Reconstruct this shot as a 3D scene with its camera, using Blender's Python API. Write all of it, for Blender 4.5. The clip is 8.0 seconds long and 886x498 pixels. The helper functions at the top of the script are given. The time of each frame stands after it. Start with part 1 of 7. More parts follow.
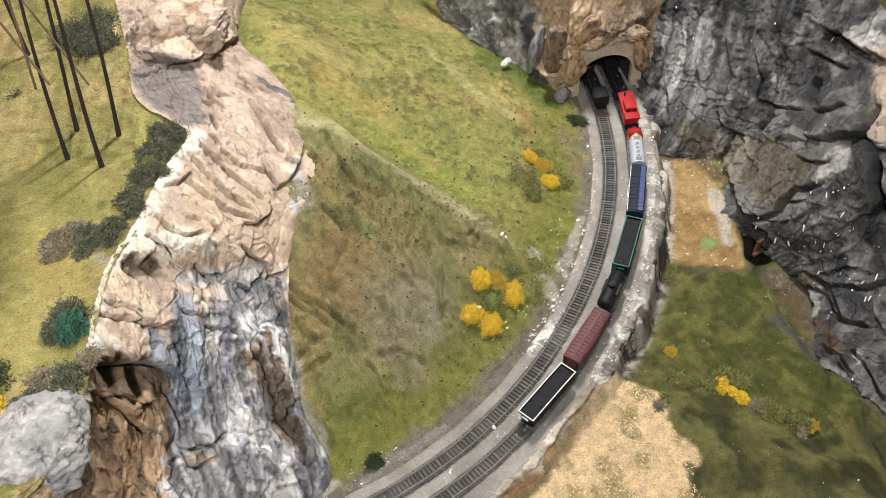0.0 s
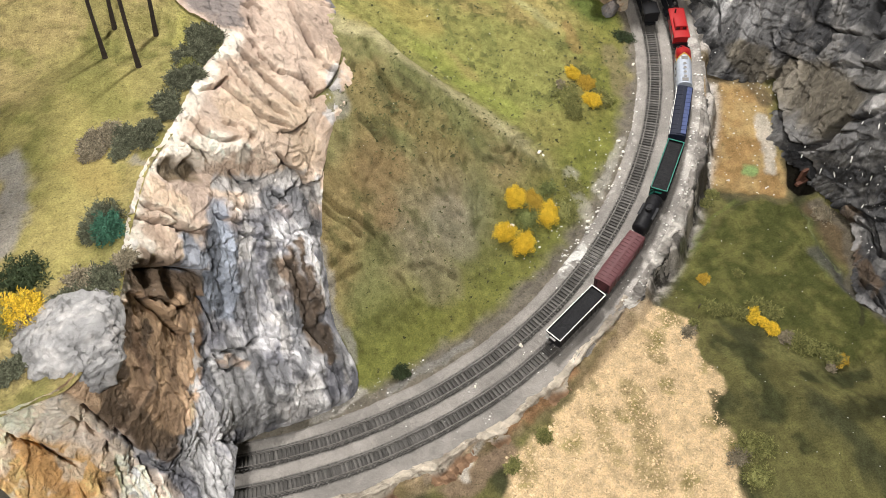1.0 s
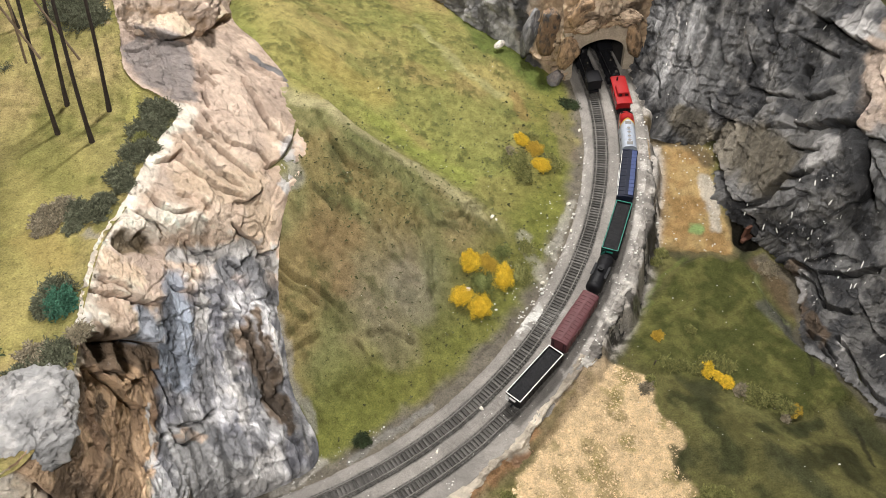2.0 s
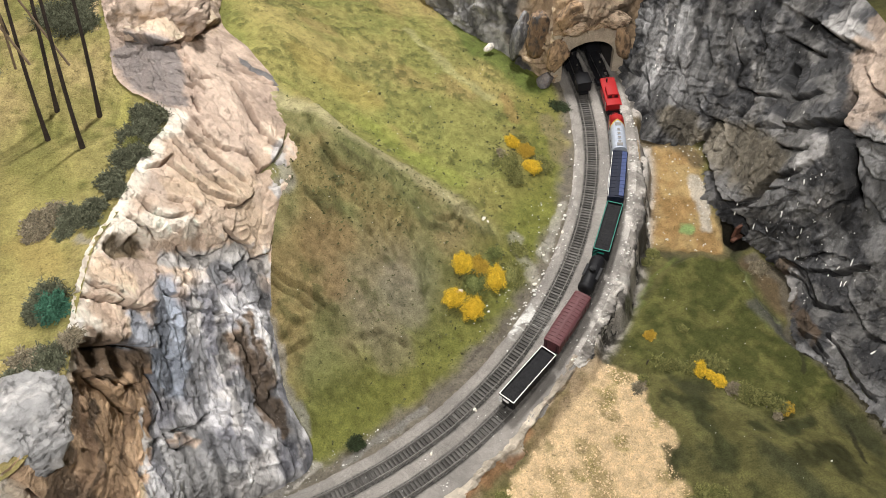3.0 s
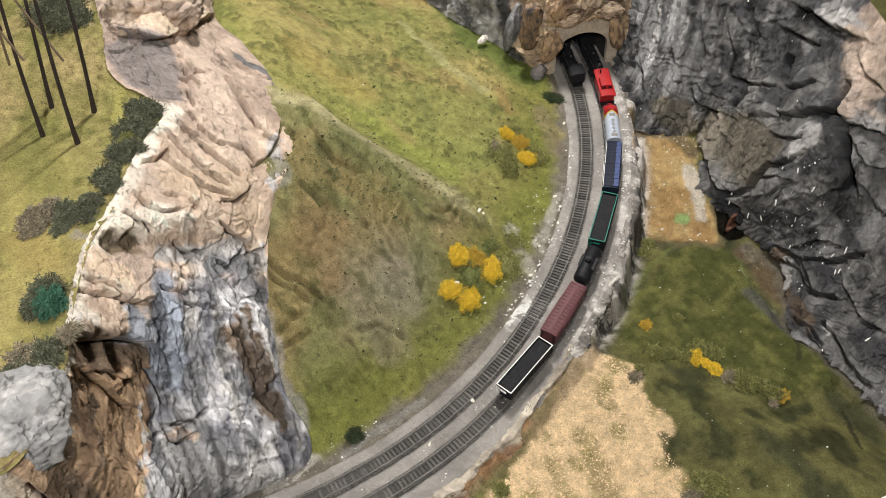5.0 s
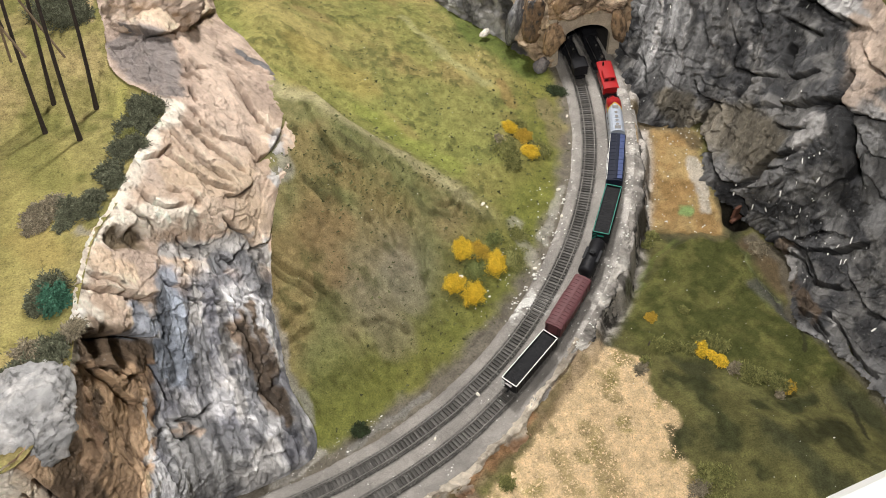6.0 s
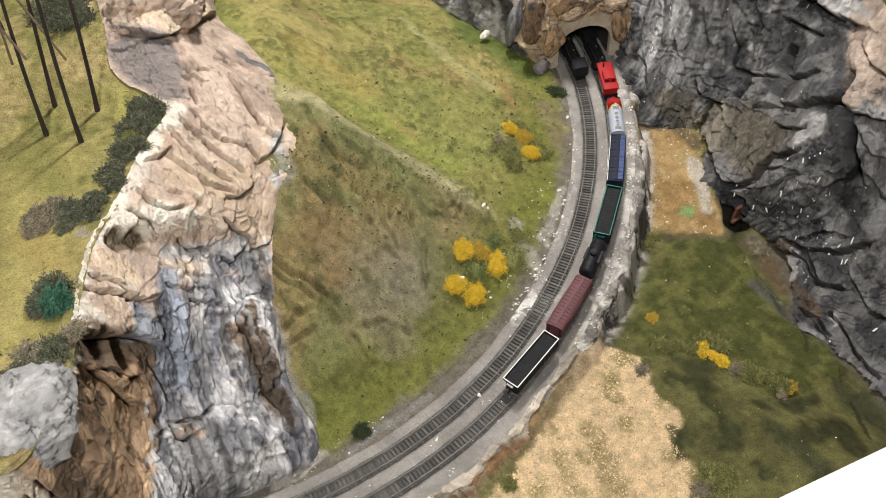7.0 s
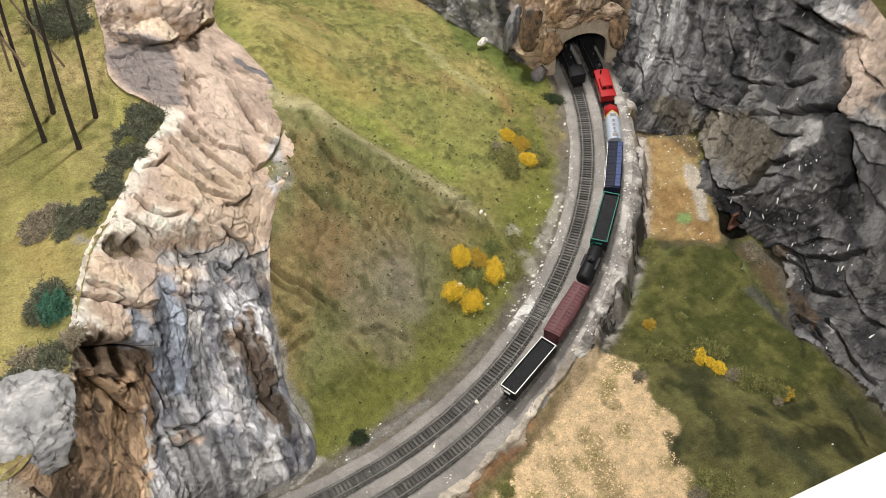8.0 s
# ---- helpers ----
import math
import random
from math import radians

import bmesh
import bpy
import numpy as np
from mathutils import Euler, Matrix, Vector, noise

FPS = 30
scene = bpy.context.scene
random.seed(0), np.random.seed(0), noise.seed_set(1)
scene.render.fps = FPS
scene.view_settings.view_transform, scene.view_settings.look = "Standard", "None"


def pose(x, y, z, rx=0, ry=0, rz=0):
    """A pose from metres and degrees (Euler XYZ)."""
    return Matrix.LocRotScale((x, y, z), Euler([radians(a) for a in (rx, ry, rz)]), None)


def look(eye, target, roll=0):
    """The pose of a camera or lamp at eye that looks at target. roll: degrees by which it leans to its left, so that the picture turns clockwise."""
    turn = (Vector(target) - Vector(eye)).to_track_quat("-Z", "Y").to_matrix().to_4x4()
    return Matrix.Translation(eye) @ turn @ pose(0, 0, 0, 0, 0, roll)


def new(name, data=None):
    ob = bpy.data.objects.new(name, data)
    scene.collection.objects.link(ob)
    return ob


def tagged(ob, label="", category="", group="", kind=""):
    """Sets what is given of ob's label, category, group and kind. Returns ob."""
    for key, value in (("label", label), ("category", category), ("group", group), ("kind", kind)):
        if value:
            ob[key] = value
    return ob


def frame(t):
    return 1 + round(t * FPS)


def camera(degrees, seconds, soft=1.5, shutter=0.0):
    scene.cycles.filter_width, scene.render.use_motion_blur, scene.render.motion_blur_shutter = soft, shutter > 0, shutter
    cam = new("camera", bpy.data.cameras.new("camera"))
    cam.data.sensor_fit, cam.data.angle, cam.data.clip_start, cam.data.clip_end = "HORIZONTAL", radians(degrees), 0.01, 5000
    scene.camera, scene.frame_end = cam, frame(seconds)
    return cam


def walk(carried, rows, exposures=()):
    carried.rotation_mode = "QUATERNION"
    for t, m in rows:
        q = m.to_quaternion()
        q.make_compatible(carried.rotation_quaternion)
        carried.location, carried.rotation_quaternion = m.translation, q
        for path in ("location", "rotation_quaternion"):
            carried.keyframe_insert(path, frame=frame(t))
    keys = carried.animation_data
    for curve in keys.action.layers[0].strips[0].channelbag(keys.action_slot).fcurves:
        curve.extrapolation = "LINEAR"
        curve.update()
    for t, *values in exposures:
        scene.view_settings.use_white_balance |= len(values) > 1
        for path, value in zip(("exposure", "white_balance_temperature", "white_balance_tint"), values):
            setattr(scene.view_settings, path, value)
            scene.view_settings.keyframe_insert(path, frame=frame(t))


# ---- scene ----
# camera and its path
PATH = [
    (0.0, pose(-0.0016, -0.0125, 1.2720, 39.748, 3.671, -8.322)),
    (0.5, pose(0.0004, -0.0022, 1.2723, 35.979, 3.637, -5.812)),
    (1.0, pose(0.0000, 0.0000, 1.2700, 33.962, 3.909, -4.843)),
    (1.5, pose(-0.0032, -0.0154, 1.2753, 36.746, 3.206, -6.849)),
    (2.0, pose(-0.0028, -0.0163, 1.2740, 38.579, 2.584, -8.077)),
    (3.5, pose(-0.0044, -0.0237, 1.2735, 38.867, 2.590, -9.153)),
    (4.0, pose(-0.0048, -0.0243, 1.2743, 38.696, 2.588, -9.362)),
    (4.5, pose(-0.0045, -0.0262, 1.2752, 38.586, 2.602, -9.451)),
    (6.0, pose(-0.0063, -0.0286, 1.2689, 38.203, 3.208, -9.815)),
    (6.5, pose(-0.0068, -0.0304, 1.2664, 38.203, 3.358, -9.918)),
    (7.0, pose(-0.0063, -0.0309, 1.2681, 38.356, 3.373, -9.895)),
    (7.5, pose(-0.0067, -0.0314, 1.2682, 38.631, 3.297, -9.923)),
    (8.0, pose(-0.0062, -0.0316, 1.2711, 38.746, 3.225, -9.971)),
]
cam = camera(55.0, 8.0, soft=0.5)
walk(cam, PATH, exposures=((0.0, 0.06), (1.0, 0.07), (1.5, 0.01), (2.0, -0.01), (3.5, -0.01), (4.5, -0.10), (8.0, -0.12)))

# light: assumed tube fittings, unseen, under the ceiling of a closed room
world = bpy.data.worlds.new("world")
scene.world = world
world.use_nodes = True
world.node_tree.nodes["Background"].inputs["Color"].default_value = (0.8, 0.86, 1.0, 1)
world.node_tree.nodes["Background"].inputs["Strength"].default_value = 0.006

# Second and third are fills, added to brighten the front and the left.
FITTINGS = [(0.38, 1.78, 2.05, 0.97), (-0.22, -0.42, 2.05, 0.80), (-1.35, 1.75, 2.05, 0.06)]
for fx, fy, fz, power in FITTINGS:
    lamp = bpy.data.lights.new("tube_lamp", "AREA")
    lamp.shape, lamp.size, lamp.size_y = "RECTANGLE", 0.16, 0.45
    lamp.energy, lamp.color = 78 * power, (1.0, 0.97, 0.93)
    new("tube_lamp", lamp).matrix_world = look((fx, fy, fz - 0.03), (0.1, 0.95, 0.0))


# ---- noise on arrays of points ----
def hash3(i, j, k, seed):
    n = (i * 374761393 + j * 668265263 + k * 2147483647 + seed * 974634777) & 0xFFFFFFFF
    n = ((n ^ (n >> 13)) * 1274126177) & 0xFFFFFFFF
    n = ((n ^ (n >> 16)) * 2246822519) & 0xFFFFFFFF
    return ((n ^ (n >> 15)) & 0xFFFFFF) / float(0xFFFFFF)


def value_noise(p, seed=0):
    """Smooth noise from -1 to 1 at rows of points."""
    i = np.floor(p).astype(np.int64)
    f = p - i
    f = f * f * f * (f * (f * 6 - 15) + 10)
    out = np.zeros(len(p))
    for a in (0, 1):
        for b in (0, 1):
            for c in (0, 1):
                w = (f[:, 0] if a else 1 - f[:, 0]) * (f[:, 1] if b else 1 - f[:, 1]) * (f[:, 2] if c else 1 - f[:, 2])
                out += w * hash3(i[:, 0] + a, i[:, 1] + b, i[:, 2] + c, seed)
    return out * 2 - 1


def fbm(p, scale, octaves=4, seed=0, gain=0.5):
    q, amp, out, total = np.asarray(p, float) * scale, 1.0, 0, 0
    for o in range(octaves):
        out = out + amp * value_noise(q + 17.3 * o, seed + o)
        total += amp
        q, amp = q * 2.03, amp * gain
    return out / total


def ridged(p, scale, octaves=4, seed=0):
    q, amp, out, total = np.asarray(p, float) * scale, 1.0, 0, 0
    for o in range(octaves):
        out = out + amp * (1 - 2 * np.abs(value_noise(q + 9.1 * o, seed + o)))
        total += amp
        q, amp = q * 2.1, amp * 0.5
    return out / total


def cells(p, scale, seed=0):
    """Nearest and second distance and a number for each cell, of scattered seeds."""
    q = np.asarray(p, float) * scale
    i = np.floor(q).astype(np.int64)
    d1, d2, num = np.full(len(q), 9.0), np.full(len(q), 9.0), np.zeros(len(q))
    for a in (-1, 0, 1):
        for b in (-1, 0, 1):
            for c in (-1, 0, 1):
                ii = i + (a, b, c)
                s = np.stack([hash3(ii[:, 0], ii[:, 1], ii[:, 2], seed + n) for n in (1, 2, 3)], 1)
                d = np.linalg.norm(ii + s - q, axis=1)
                h = hash3(ii[:, 0], ii[:, 1], ii[:, 2], seed + 7)
                near = d < d1
                d2 = np.where(near, d1, np.minimum(d2, d))
                num = np.where(near, h, num)
                d1 = np.where(near, d, d1)
    return d1, d2, num


def step(a, b, x):
    t = np.clip((x - a) / (b - a), 0, 1)
    return t * t * (3 - 2 * t)


def mix(a, b, f):
    f = np.asarray(f)[..., None]
    return np.asarray(a) * (1 - f) + np.asarray(b) * f


def billow(p, scale, octaves=4, seed=0):
    """Rounded swellings with sharp creases between them, from 0 to about 1."""
    q, amp, out, total = np.asarray(p, float) * scale, 1.0, 0, 0
    for o in range(octaves):
        out = out + amp * np.abs(value_noise(q + 5.7 * o, seed + o))
        total += amp
        q, amp = q * 2.07, amp * 0.48
    return out / total


def along(points, line, normal=None, reach=1.0):
    """Distance of points from a line of points (9 beyond reach), on which side of it they lie, and the way across it."""
    line = np.asarray(line)
    best, side = np.full(len(points), 9.0), np.ones(len(points))
    over = np.zeros((len(points), 3))
    near = ((points > line.min(0) - reach) & (points < line.max(0) + reach)).all(1)
    pts = points[near]
    if len(line) == 1:
        best[near] = np.linalg.norm(pts - line[0], axis=1)
        return best, side, over
    bb, ss, oo = best[near], side[near], over[near]
    for a, b in zip(line[:-1], line[1:]):
        ab = b - a
        t = np.clip(((pts - a) @ ab) / (ab @ ab + 1e-12), 0, 1)
        d = np.linalg.norm(pts - a - t[:, None] * ab, axis=1)
        closer = d < bb
        if normal is not None:
            s = (np.cross(ab, pts - a) * normal[near]).sum(1) / (np.linalg.norm(ab) + 1e-9)
            ss = np.where(closer, s, ss)
            oo = np.where(closer[:, None], np.cross(normal[near], ab) / (np.linalg.norm(ab) + 1e-9), oo)
        bb = np.where(closer, d, bb)
    best[near], side[near], over[near] = bb, ss, oo
    return best, side, over


# ---- materials ----
def material(name, base=(0.5, 0.5, 0.5), rough=0.8, metal=0.0, grain=400.0, grain_amount=0.35, blotch=30.0, blotch_amount=0.3,
             bump=0.4, bump_size=0.001, attribute="", spec=0.3, speck=0.0, speck_colour=(0.8, 0.8, 0.75), speck_scale=300.0, random_amount=0.0, lumps=0.0):
    m = bpy.data.materials.new(name)
    m.use_nodes = True
    nt = m.node_tree
    n, link = nt.nodes, nt.links.new
    shader = n["Principled BSDF"]
    shader.inputs["Roughness"].default_value = rough
    shader.inputs["Metallic"].default_value = metal
    shader.inputs["Specular IOR Level"].default_value = spec
    where = n.new("ShaderNodeTexCoord").outputs["Object"]

    def noise_node(scale, detail, roughness=0.6):
        t = n.new("ShaderNodeTexNoise")
        t.inputs["Scale"].default_value, t.inputs["Detail"].default_value, t.inputs["Roughness"].default_value = scale, detail, roughness
        link(where, t.inputs["Vector"])
        return t.outputs["Fac"]

    def ramp(fac, lo, hi, a, b):
        r = n.new("ShaderNodeMapRange")
        r.inputs["From Min"].default_value, r.inputs["From Max"].default_value = lo, hi
        r.inputs["To Min"].default_value, r.inputs["To Max"].default_value = a, b
        link(fac, r.inputs["Value"])
        return r.outputs["Result"]

    def times(a, b):
        x = n.new("ShaderNodeMath")
        x.operation = "MULTIPLY"
        link(a, x.inputs[0])
        link(b, x.inputs[1])
        return x.outputs[0]

    fine, broad = noise_node(grain, 5, 0.7), noise_node(blotch, 8, 0.7)
    factor = times(ramp(fine, 0.3, 0.7, 1 - grain_amount, 1 + grain_amount), ramp(broad, 0.3, 0.7, 1 - blotch_amount, 1 + blotch_amount))
    if random_amount:
        info = n.new("ShaderNodeObjectInfo")
        factor = times(factor, ramp(info.outputs["Random"], 0, 1, 1 - random_amount, 1 + random_amount))
    scaled = n.new("ShaderNodeVectorMath")
    scaled.operation = "SCALE"
    if attribute:
        at = n.new("ShaderNodeAttribute")
        at.attribute_name = attribute
        link(at.outputs["Color"], scaled.inputs[0])
    else:
        scaled.inputs[0].default_value = base
    link(factor, scaled.inputs["Scale"])
    colour = scaled.outputs[0]
    if speck:
        vor = n.new("ShaderNodeTexNoise")
        vor.inputs["Scale"].default_value, vor.inputs["Detail"].default_value = speck_scale, 3
        link(where, vor.inputs["Vector"])
        mixed = n.new("ShaderNodeMix")
        mixed.data_type = "RGBA"
        link(ramp(vor.outputs["Fac"], 0.63, 0.67, 0, speck), mixed.inputs[0])
        link(colour, mixed.inputs[6])
        mixed.inputs[7].default_value = (*speck_colour, 1)
        colour = mixed.outputs[2]
    link(colour, shader.inputs["Base Color"])
    if bump:
        b = n.new("ShaderNodeBump")
        b.inputs["Strength"].default_value, b.inputs["Distance"].default_value = bump, bump_size
        link(fine, b.inputs["Height"])
        if lumps:
            clod = n.new("ShaderNodeBump")
            clod.inputs["Strength"].default_value, clod.inputs["Distance"].default_value = 1.0, lumps
            link(noise_node(70, 3, 0.5), clod.inputs["Height"])
            link(clod.outputs["Normal"], b.inputs["Normal"])
        link(b.outputs["Normal"], shader.inputs["Normal"])
    return m


def rock_material(name, flowing):
    """Painted plaster: washes, chips and grain over the paint of each place."""
    m = bpy.data.materials.new(name)
    m.use_nodes = True
    nt = m.node_tree
    n, link = nt.nodes, nt.links.new
    shader = n["Principled BSDF"]
    shader.inputs["Roughness"].default_value, shader.inputs["Specular IOR Level"].default_value = 0.78, 0.3
    where = n.new("ShaderNodeTexCoord").outputs["Object"]

    def tex(scale, detail, rough, distort=0.0):
        t = n.new("ShaderNodeTexNoise")
        for key, value in (("Scale", scale), ("Detail", detail), ("Roughness", rough), ("Distortion", distort)):
            t.inputs[key].default_value = value
        link(where, t.inputs["Vector"])
        return t.outputs["Fac"]

    def ramp(fac, lo, hi, a, b):
        r = n.new("ShaderNodeMapRange")
        for key, value in (("From Min", lo), ("From Max", hi), ("To Min", a), ("To Max", b)):
            r.inputs[key].default_value = value
        link(fac, r.inputs["Value"])
        return r.outputs["Result"]

    def blend(kind, fac, a, b):
        x = n.new("ShaderNodeMix")
        x.data_type, x.blend_type = "RGBA", kind
        for socket, value in ((x.inputs[0], fac), (x.inputs[6], a), (x.inputs[7], b)):
            if isinstance(value, (float, tuple)):
                socket.default_value = value
            else:
                link(value, socket)
        return x.outputs[2]

    def sums(op, a, b):
        x = n.new("ShaderNodeMath")
        x.operation = op
        for socket, value in ((x.inputs[0], a), (x.inputs[1], b)):
            if isinstance(value, float):
                socket.default_value = value
            else:
                link(value, socket)
        return x.outputs[0]

    paint = n.new("ShaderNodeAttribute")
    paint.attribute_name = "Col"
    colour = paint.outputs["Color"]
    if flowing:
        run = n.new("ShaderNodeAttribute")
        run.attribute_name = "Flow"
        axes = run.outputs["Vector"]
        split = n.new("ShaderNodeSeparateXYZ")
        link(axes, split.inputs[0])
        patchy = split.outputs[2]
    else:
        axes, patchy = where, None
    bend = n.new("ShaderNodeTexNoise")
    for key, value in (("Scale", 45.0), ("Detail", 6.0), ("Roughness", 0.68)):
        bend.inputs[key].default_value = value
    link(where, bend.inputs["Vector"])

    def shards(sx, sy, sway):
        """Splintered plates: a number for each one, and how near its edge is."""
        scaled, moved = n.new("ShaderNodeVectorMath"), n.new("ShaderNodeVectorMath")
        scaled.operation, moved.operation = "MULTIPLY", "MULTIPLY_ADD"
        link(axes, scaled.inputs[0])
        scaled.inputs[1].default_value = (sx, sy, 0.0 if flowing else sx)
        link(bend.outputs["Color"], moved.inputs[0])
        moved.inputs[1].default_value = (sway, sway, sway)
        link(scaled.outputs[0], moved.inputs[2])
        plate, edge = n.new("ShaderNodeTexVoronoi"), n.new("ShaderNodeTexVoronoi")
        edge.feature = "DISTANCE_TO_EDGE"
        for v in (plate, edge):
            v.voronoi_dimensions = "2D" if flowing else "3D"
            v.inputs["Scale"].default_value = 1.0
            link(moved.outputs[0], v.inputs["Vector"])
        return plate.outputs["Color"], edge.outputs["Distance"]

    plate, rim = shards(46, 15, 0.9)
    chip, _ = shards(150, 48, 1.3)
    wash, grain = tex(34, 9, 0.72, 0.6), tex(260, 5, 0.7)
    if flowing:
        tone = sums("ADD", sums("MULTIPLY", sums("SUBTRACT", plate, 0.5), 0.9), sums("MULTIPLY", sums("SUBTRACT", chip, 0.5), 0.75))
        tone = sums("MULTIPLY", tone, patchy)
        tone = sums("ADD", tone, 1.0)
        shade = n.new("ShaderNodeVectorMath")
        shade.operation = "SCALE"
        link(colour, shade.inputs[0])
        link(tone, shade.inputs["Scale"])
        colour = shade.outputs[0]
    colour = blend("MULTIPLY", ramp(wash, 0.50, 0.64, 0.0, 0.38), colour, (0.52, 0.50, 0.50, 1.0))
    colour = blend("MULTIPLY", ramp(grain, 0.54, 0.64, 0.0, 0.30), colour, (0.50, 0.48, 0.47, 1.0))
    colour = blend("ADD", ramp(tex(130, 5, 0.65, 0.4), 0.60, 0.66, 0.0, 0.24), colour, (0.30, 0.28, 0.26, 1.0))
    link(colour, shader.inputs["Base Color"])
    relief = sums("ADD", ramp(tex(48, 8, 0.66, 0.5), 0.3, 0.7, 0.0, 0.55), ramp(grain, 0.3, 0.7, 0.0, 0.22))
    relief = sums("ADD", relief, sums("MULTIPLY", plate, sums("MULTIPLY", patchy, 0.9) if flowing else 0.9))
    relief = sums("ADD", relief, sums("MULTIPLY", chip, sums("MULTIPLY", patchy, 0.5) if flowing else 0.3))
    crack = sums("MULTIPLY", ramp(rim, 0.0, 0.05, 1.0, 0.0), ramp(wash, 0.52, 0.60, 0.0, 0.7))
    relief = sums("SUBTRACT", relief, crack)
    b = n.new("ShaderNodeBump")
    b.inputs["Strength"].default_value, b.inputs["Distance"].default_value = 1.0, 0.0065 if flowing else 0.0035
    link(relief, b.inputs["Height"])
    link(b.outputs["Normal"], shader.inputs["Normal"])
    return m


TURF = material("turf", rough=0.95, grain=380, grain_amount=0.36, blotch=60, blotch_amount=0.20, bump=1.0, bump_size=0.0042, attribute="Col", spec=0.1, speck=0.42, speck_colour=(0.045, 0.048, 0.02), speck_scale=170.0, lumps=0.0055)
ROCK = rock_material("painted_plaster_rock", False)
CLIFF = rock_material("painted_plaster_cliff", True)
BALLAST = material("ballast", rough=0.95, grain=650, grain_amount=0.4, blotch=30, blotch_amount=0.2, bump=1.0, bump_size=0.0012, attribute="Col", spec=0.1)
SLEEPER = material("sleeper", (0.098, 0.092, 0.086), rough=0.9, grain=600, blotch=30, blotch_amount=0.45, bump=0.4, random_amount=0.4)
RAIL = material("rail", (0.15, 0.14, 0.13), rough=0.6, metal=0.5, grain=300, grain_amount=0.2, blotch=12, blotch_amount=0.35, bump=0.1)
WALLPAINT = material("wall_paint", (0.34, 0.33, 0.31), rough=0.9, grain=60, grain_amount=0.05, blotch=2, blotch_amount=0.08, bump=0.2)
CEILPAINT = material("ceiling_paint", (0.58, 0.57, 0.54), rough=0.9, grain=60, grain_amount=0.05, blotch=2, blotch_amount=0.05, bump=0.2)
FLOORMAT = material("floor_carpet", (0.12, 0.11, 0.10), rough=0.95, grain=300, grain_amount=0.3, blotch=3, blotch_amount=0.15, bump=0.5)


# ---- mesh helpers ----
def mesh_object(name, verts, faces, mat, parent=None, smooth=False, colours=None):
    me = bpy.data.meshes.new(name)
    me.from_pydata([tuple(v) for v in verts], [], faces)
    if colours is not None:
        layer = me.color_attributes.new("Col", "FLOAT_COLOR", "POINT")
        layer.data.foreach_set("color", np.concatenate([np.asarray(colours), np.ones((len(verts), 1))], 1).astype(np.float32).ravel())
    me.materials.append(mat)
    if smooth:
        me.polygons.foreach_set("use_smooth", [True] * len(me.polygons))
    me.update()
    ob = new(name, me)
    ob.parent = parent
    return ob


def part(name, bm, mat, parent=None, label="", smooth=False):
    me = bpy.data.meshes.new(name)
    bm.to_mesh(me)
    bm.free()
    me.materials.append(mat)
    if smooth:
        me.polygons.foreach_set("use_smooth", [True] * len(me.polygons))
    ob = new(name, me)
    ob.parent = parent
    return tagged(ob, label)


def box(bm, x0, x1, y0, y1, z0, z1, bevel=0.0):
    made = bmesh.ops.create_cube(bm, size=1.0)["verts"]
    for v in made:
        v.co = Vector(((x0 + x1) / 2 + v.co.x * (x1 - x0), (y0 + y1) / 2 + v.co.y * (y1 - y0), (z0 + z1) / 2 + v.co.z * (z1 - z0)))
    if bevel:
        edges = list({e for v in made for e in v.link_edges})
        bmesh.ops.bevel(bm, geom=edges, offset=bevel, segments=2, affect="EDGES", profile=0.6)
    return bm


def rod(bm, a, b, r0, r1=None, sides=8):
    a, b = Vector(a), Vector(b)
    turn = (b - a).to_track_quat("Z", "Y").to_matrix().to_4x4()
    bmesh.ops.create_cone(bm, cap_ends=True, segments=sides, radius1=r0, radius2=r0 if r1 is None else r1, depth=(b - a).length,
                          matrix=Matrix.Translation((a + b) / 2) @ turn)
    return bm


def bent(points, n):
    """n points along a smooth curve through the given ones."""
    p = np.asarray(points, float)
    p = np.vstack([2 * p[0] - p[1], p, 2 * p[-1] - p[-2]])
    s = np.linspace(0, len(p) - 3 - 1e-9, n)
    i = s.astype(int)
    f = (s - i)[:, None]
    a, b, c, d = p[i], p[i + 1], p[i + 2], p[i + 3]
    return 0.5 * (2 * b + (c - a) * f + (2 * a - 5 * b + 4 * c - d) * f * f + (3 * b - a - 3 * c + d) * f ** 3)


def sheet(curves, nu, nv):
    """A grid of points between curves, nu along them and nv across."""
    rows = np.stack([bent(c, nu) for c in curves], 1)
    return np.stack([bent(rows[i], nv) for i in range(nu)], 0)


def grid_faces(nu, nv):
    i, j = np.meshgrid(np.arange(nu - 1), np.arange(nv - 1), indexing="ij")
    a = (i * nv + j).ravel()
    return np.stack([a, a + nv, a + nv + 1, a + 1], 1).tolist()


def normals(g):
    du, dv = np.gradient(g, axis=0), np.gradient(g, axis=1)
    n = np.cross(du, dv)
    return n / (np.linalg.norm(n, axis=2, keepdims=True) + 1e-12)


# ---- plan of the layout ----
CX, CY = -0.438, 1.414            # centre of the curve
R_IN, R_OUT, GAUGE = 0.9100, 0.9618, 0.0190


def polar(x, y):
    return np.hypot(x - CX, y - CY), np.degrees(np.arctan2(y - CY, x - CX))


def easing(deg):
    """How far the line strays outward from the true circle."""
    return np.interp(deg, [-90, -70, -58, -48, -38, -25], [0.007, 0.010, 0.011, 0.007, 0.002, -0.001])


def on_curve(r, deg, z=0.0):
    r = r + float(easing(deg))
    return Vector((CX + r * math.cos(radians(deg)), CY + r * math.sin(radians(deg)), z))


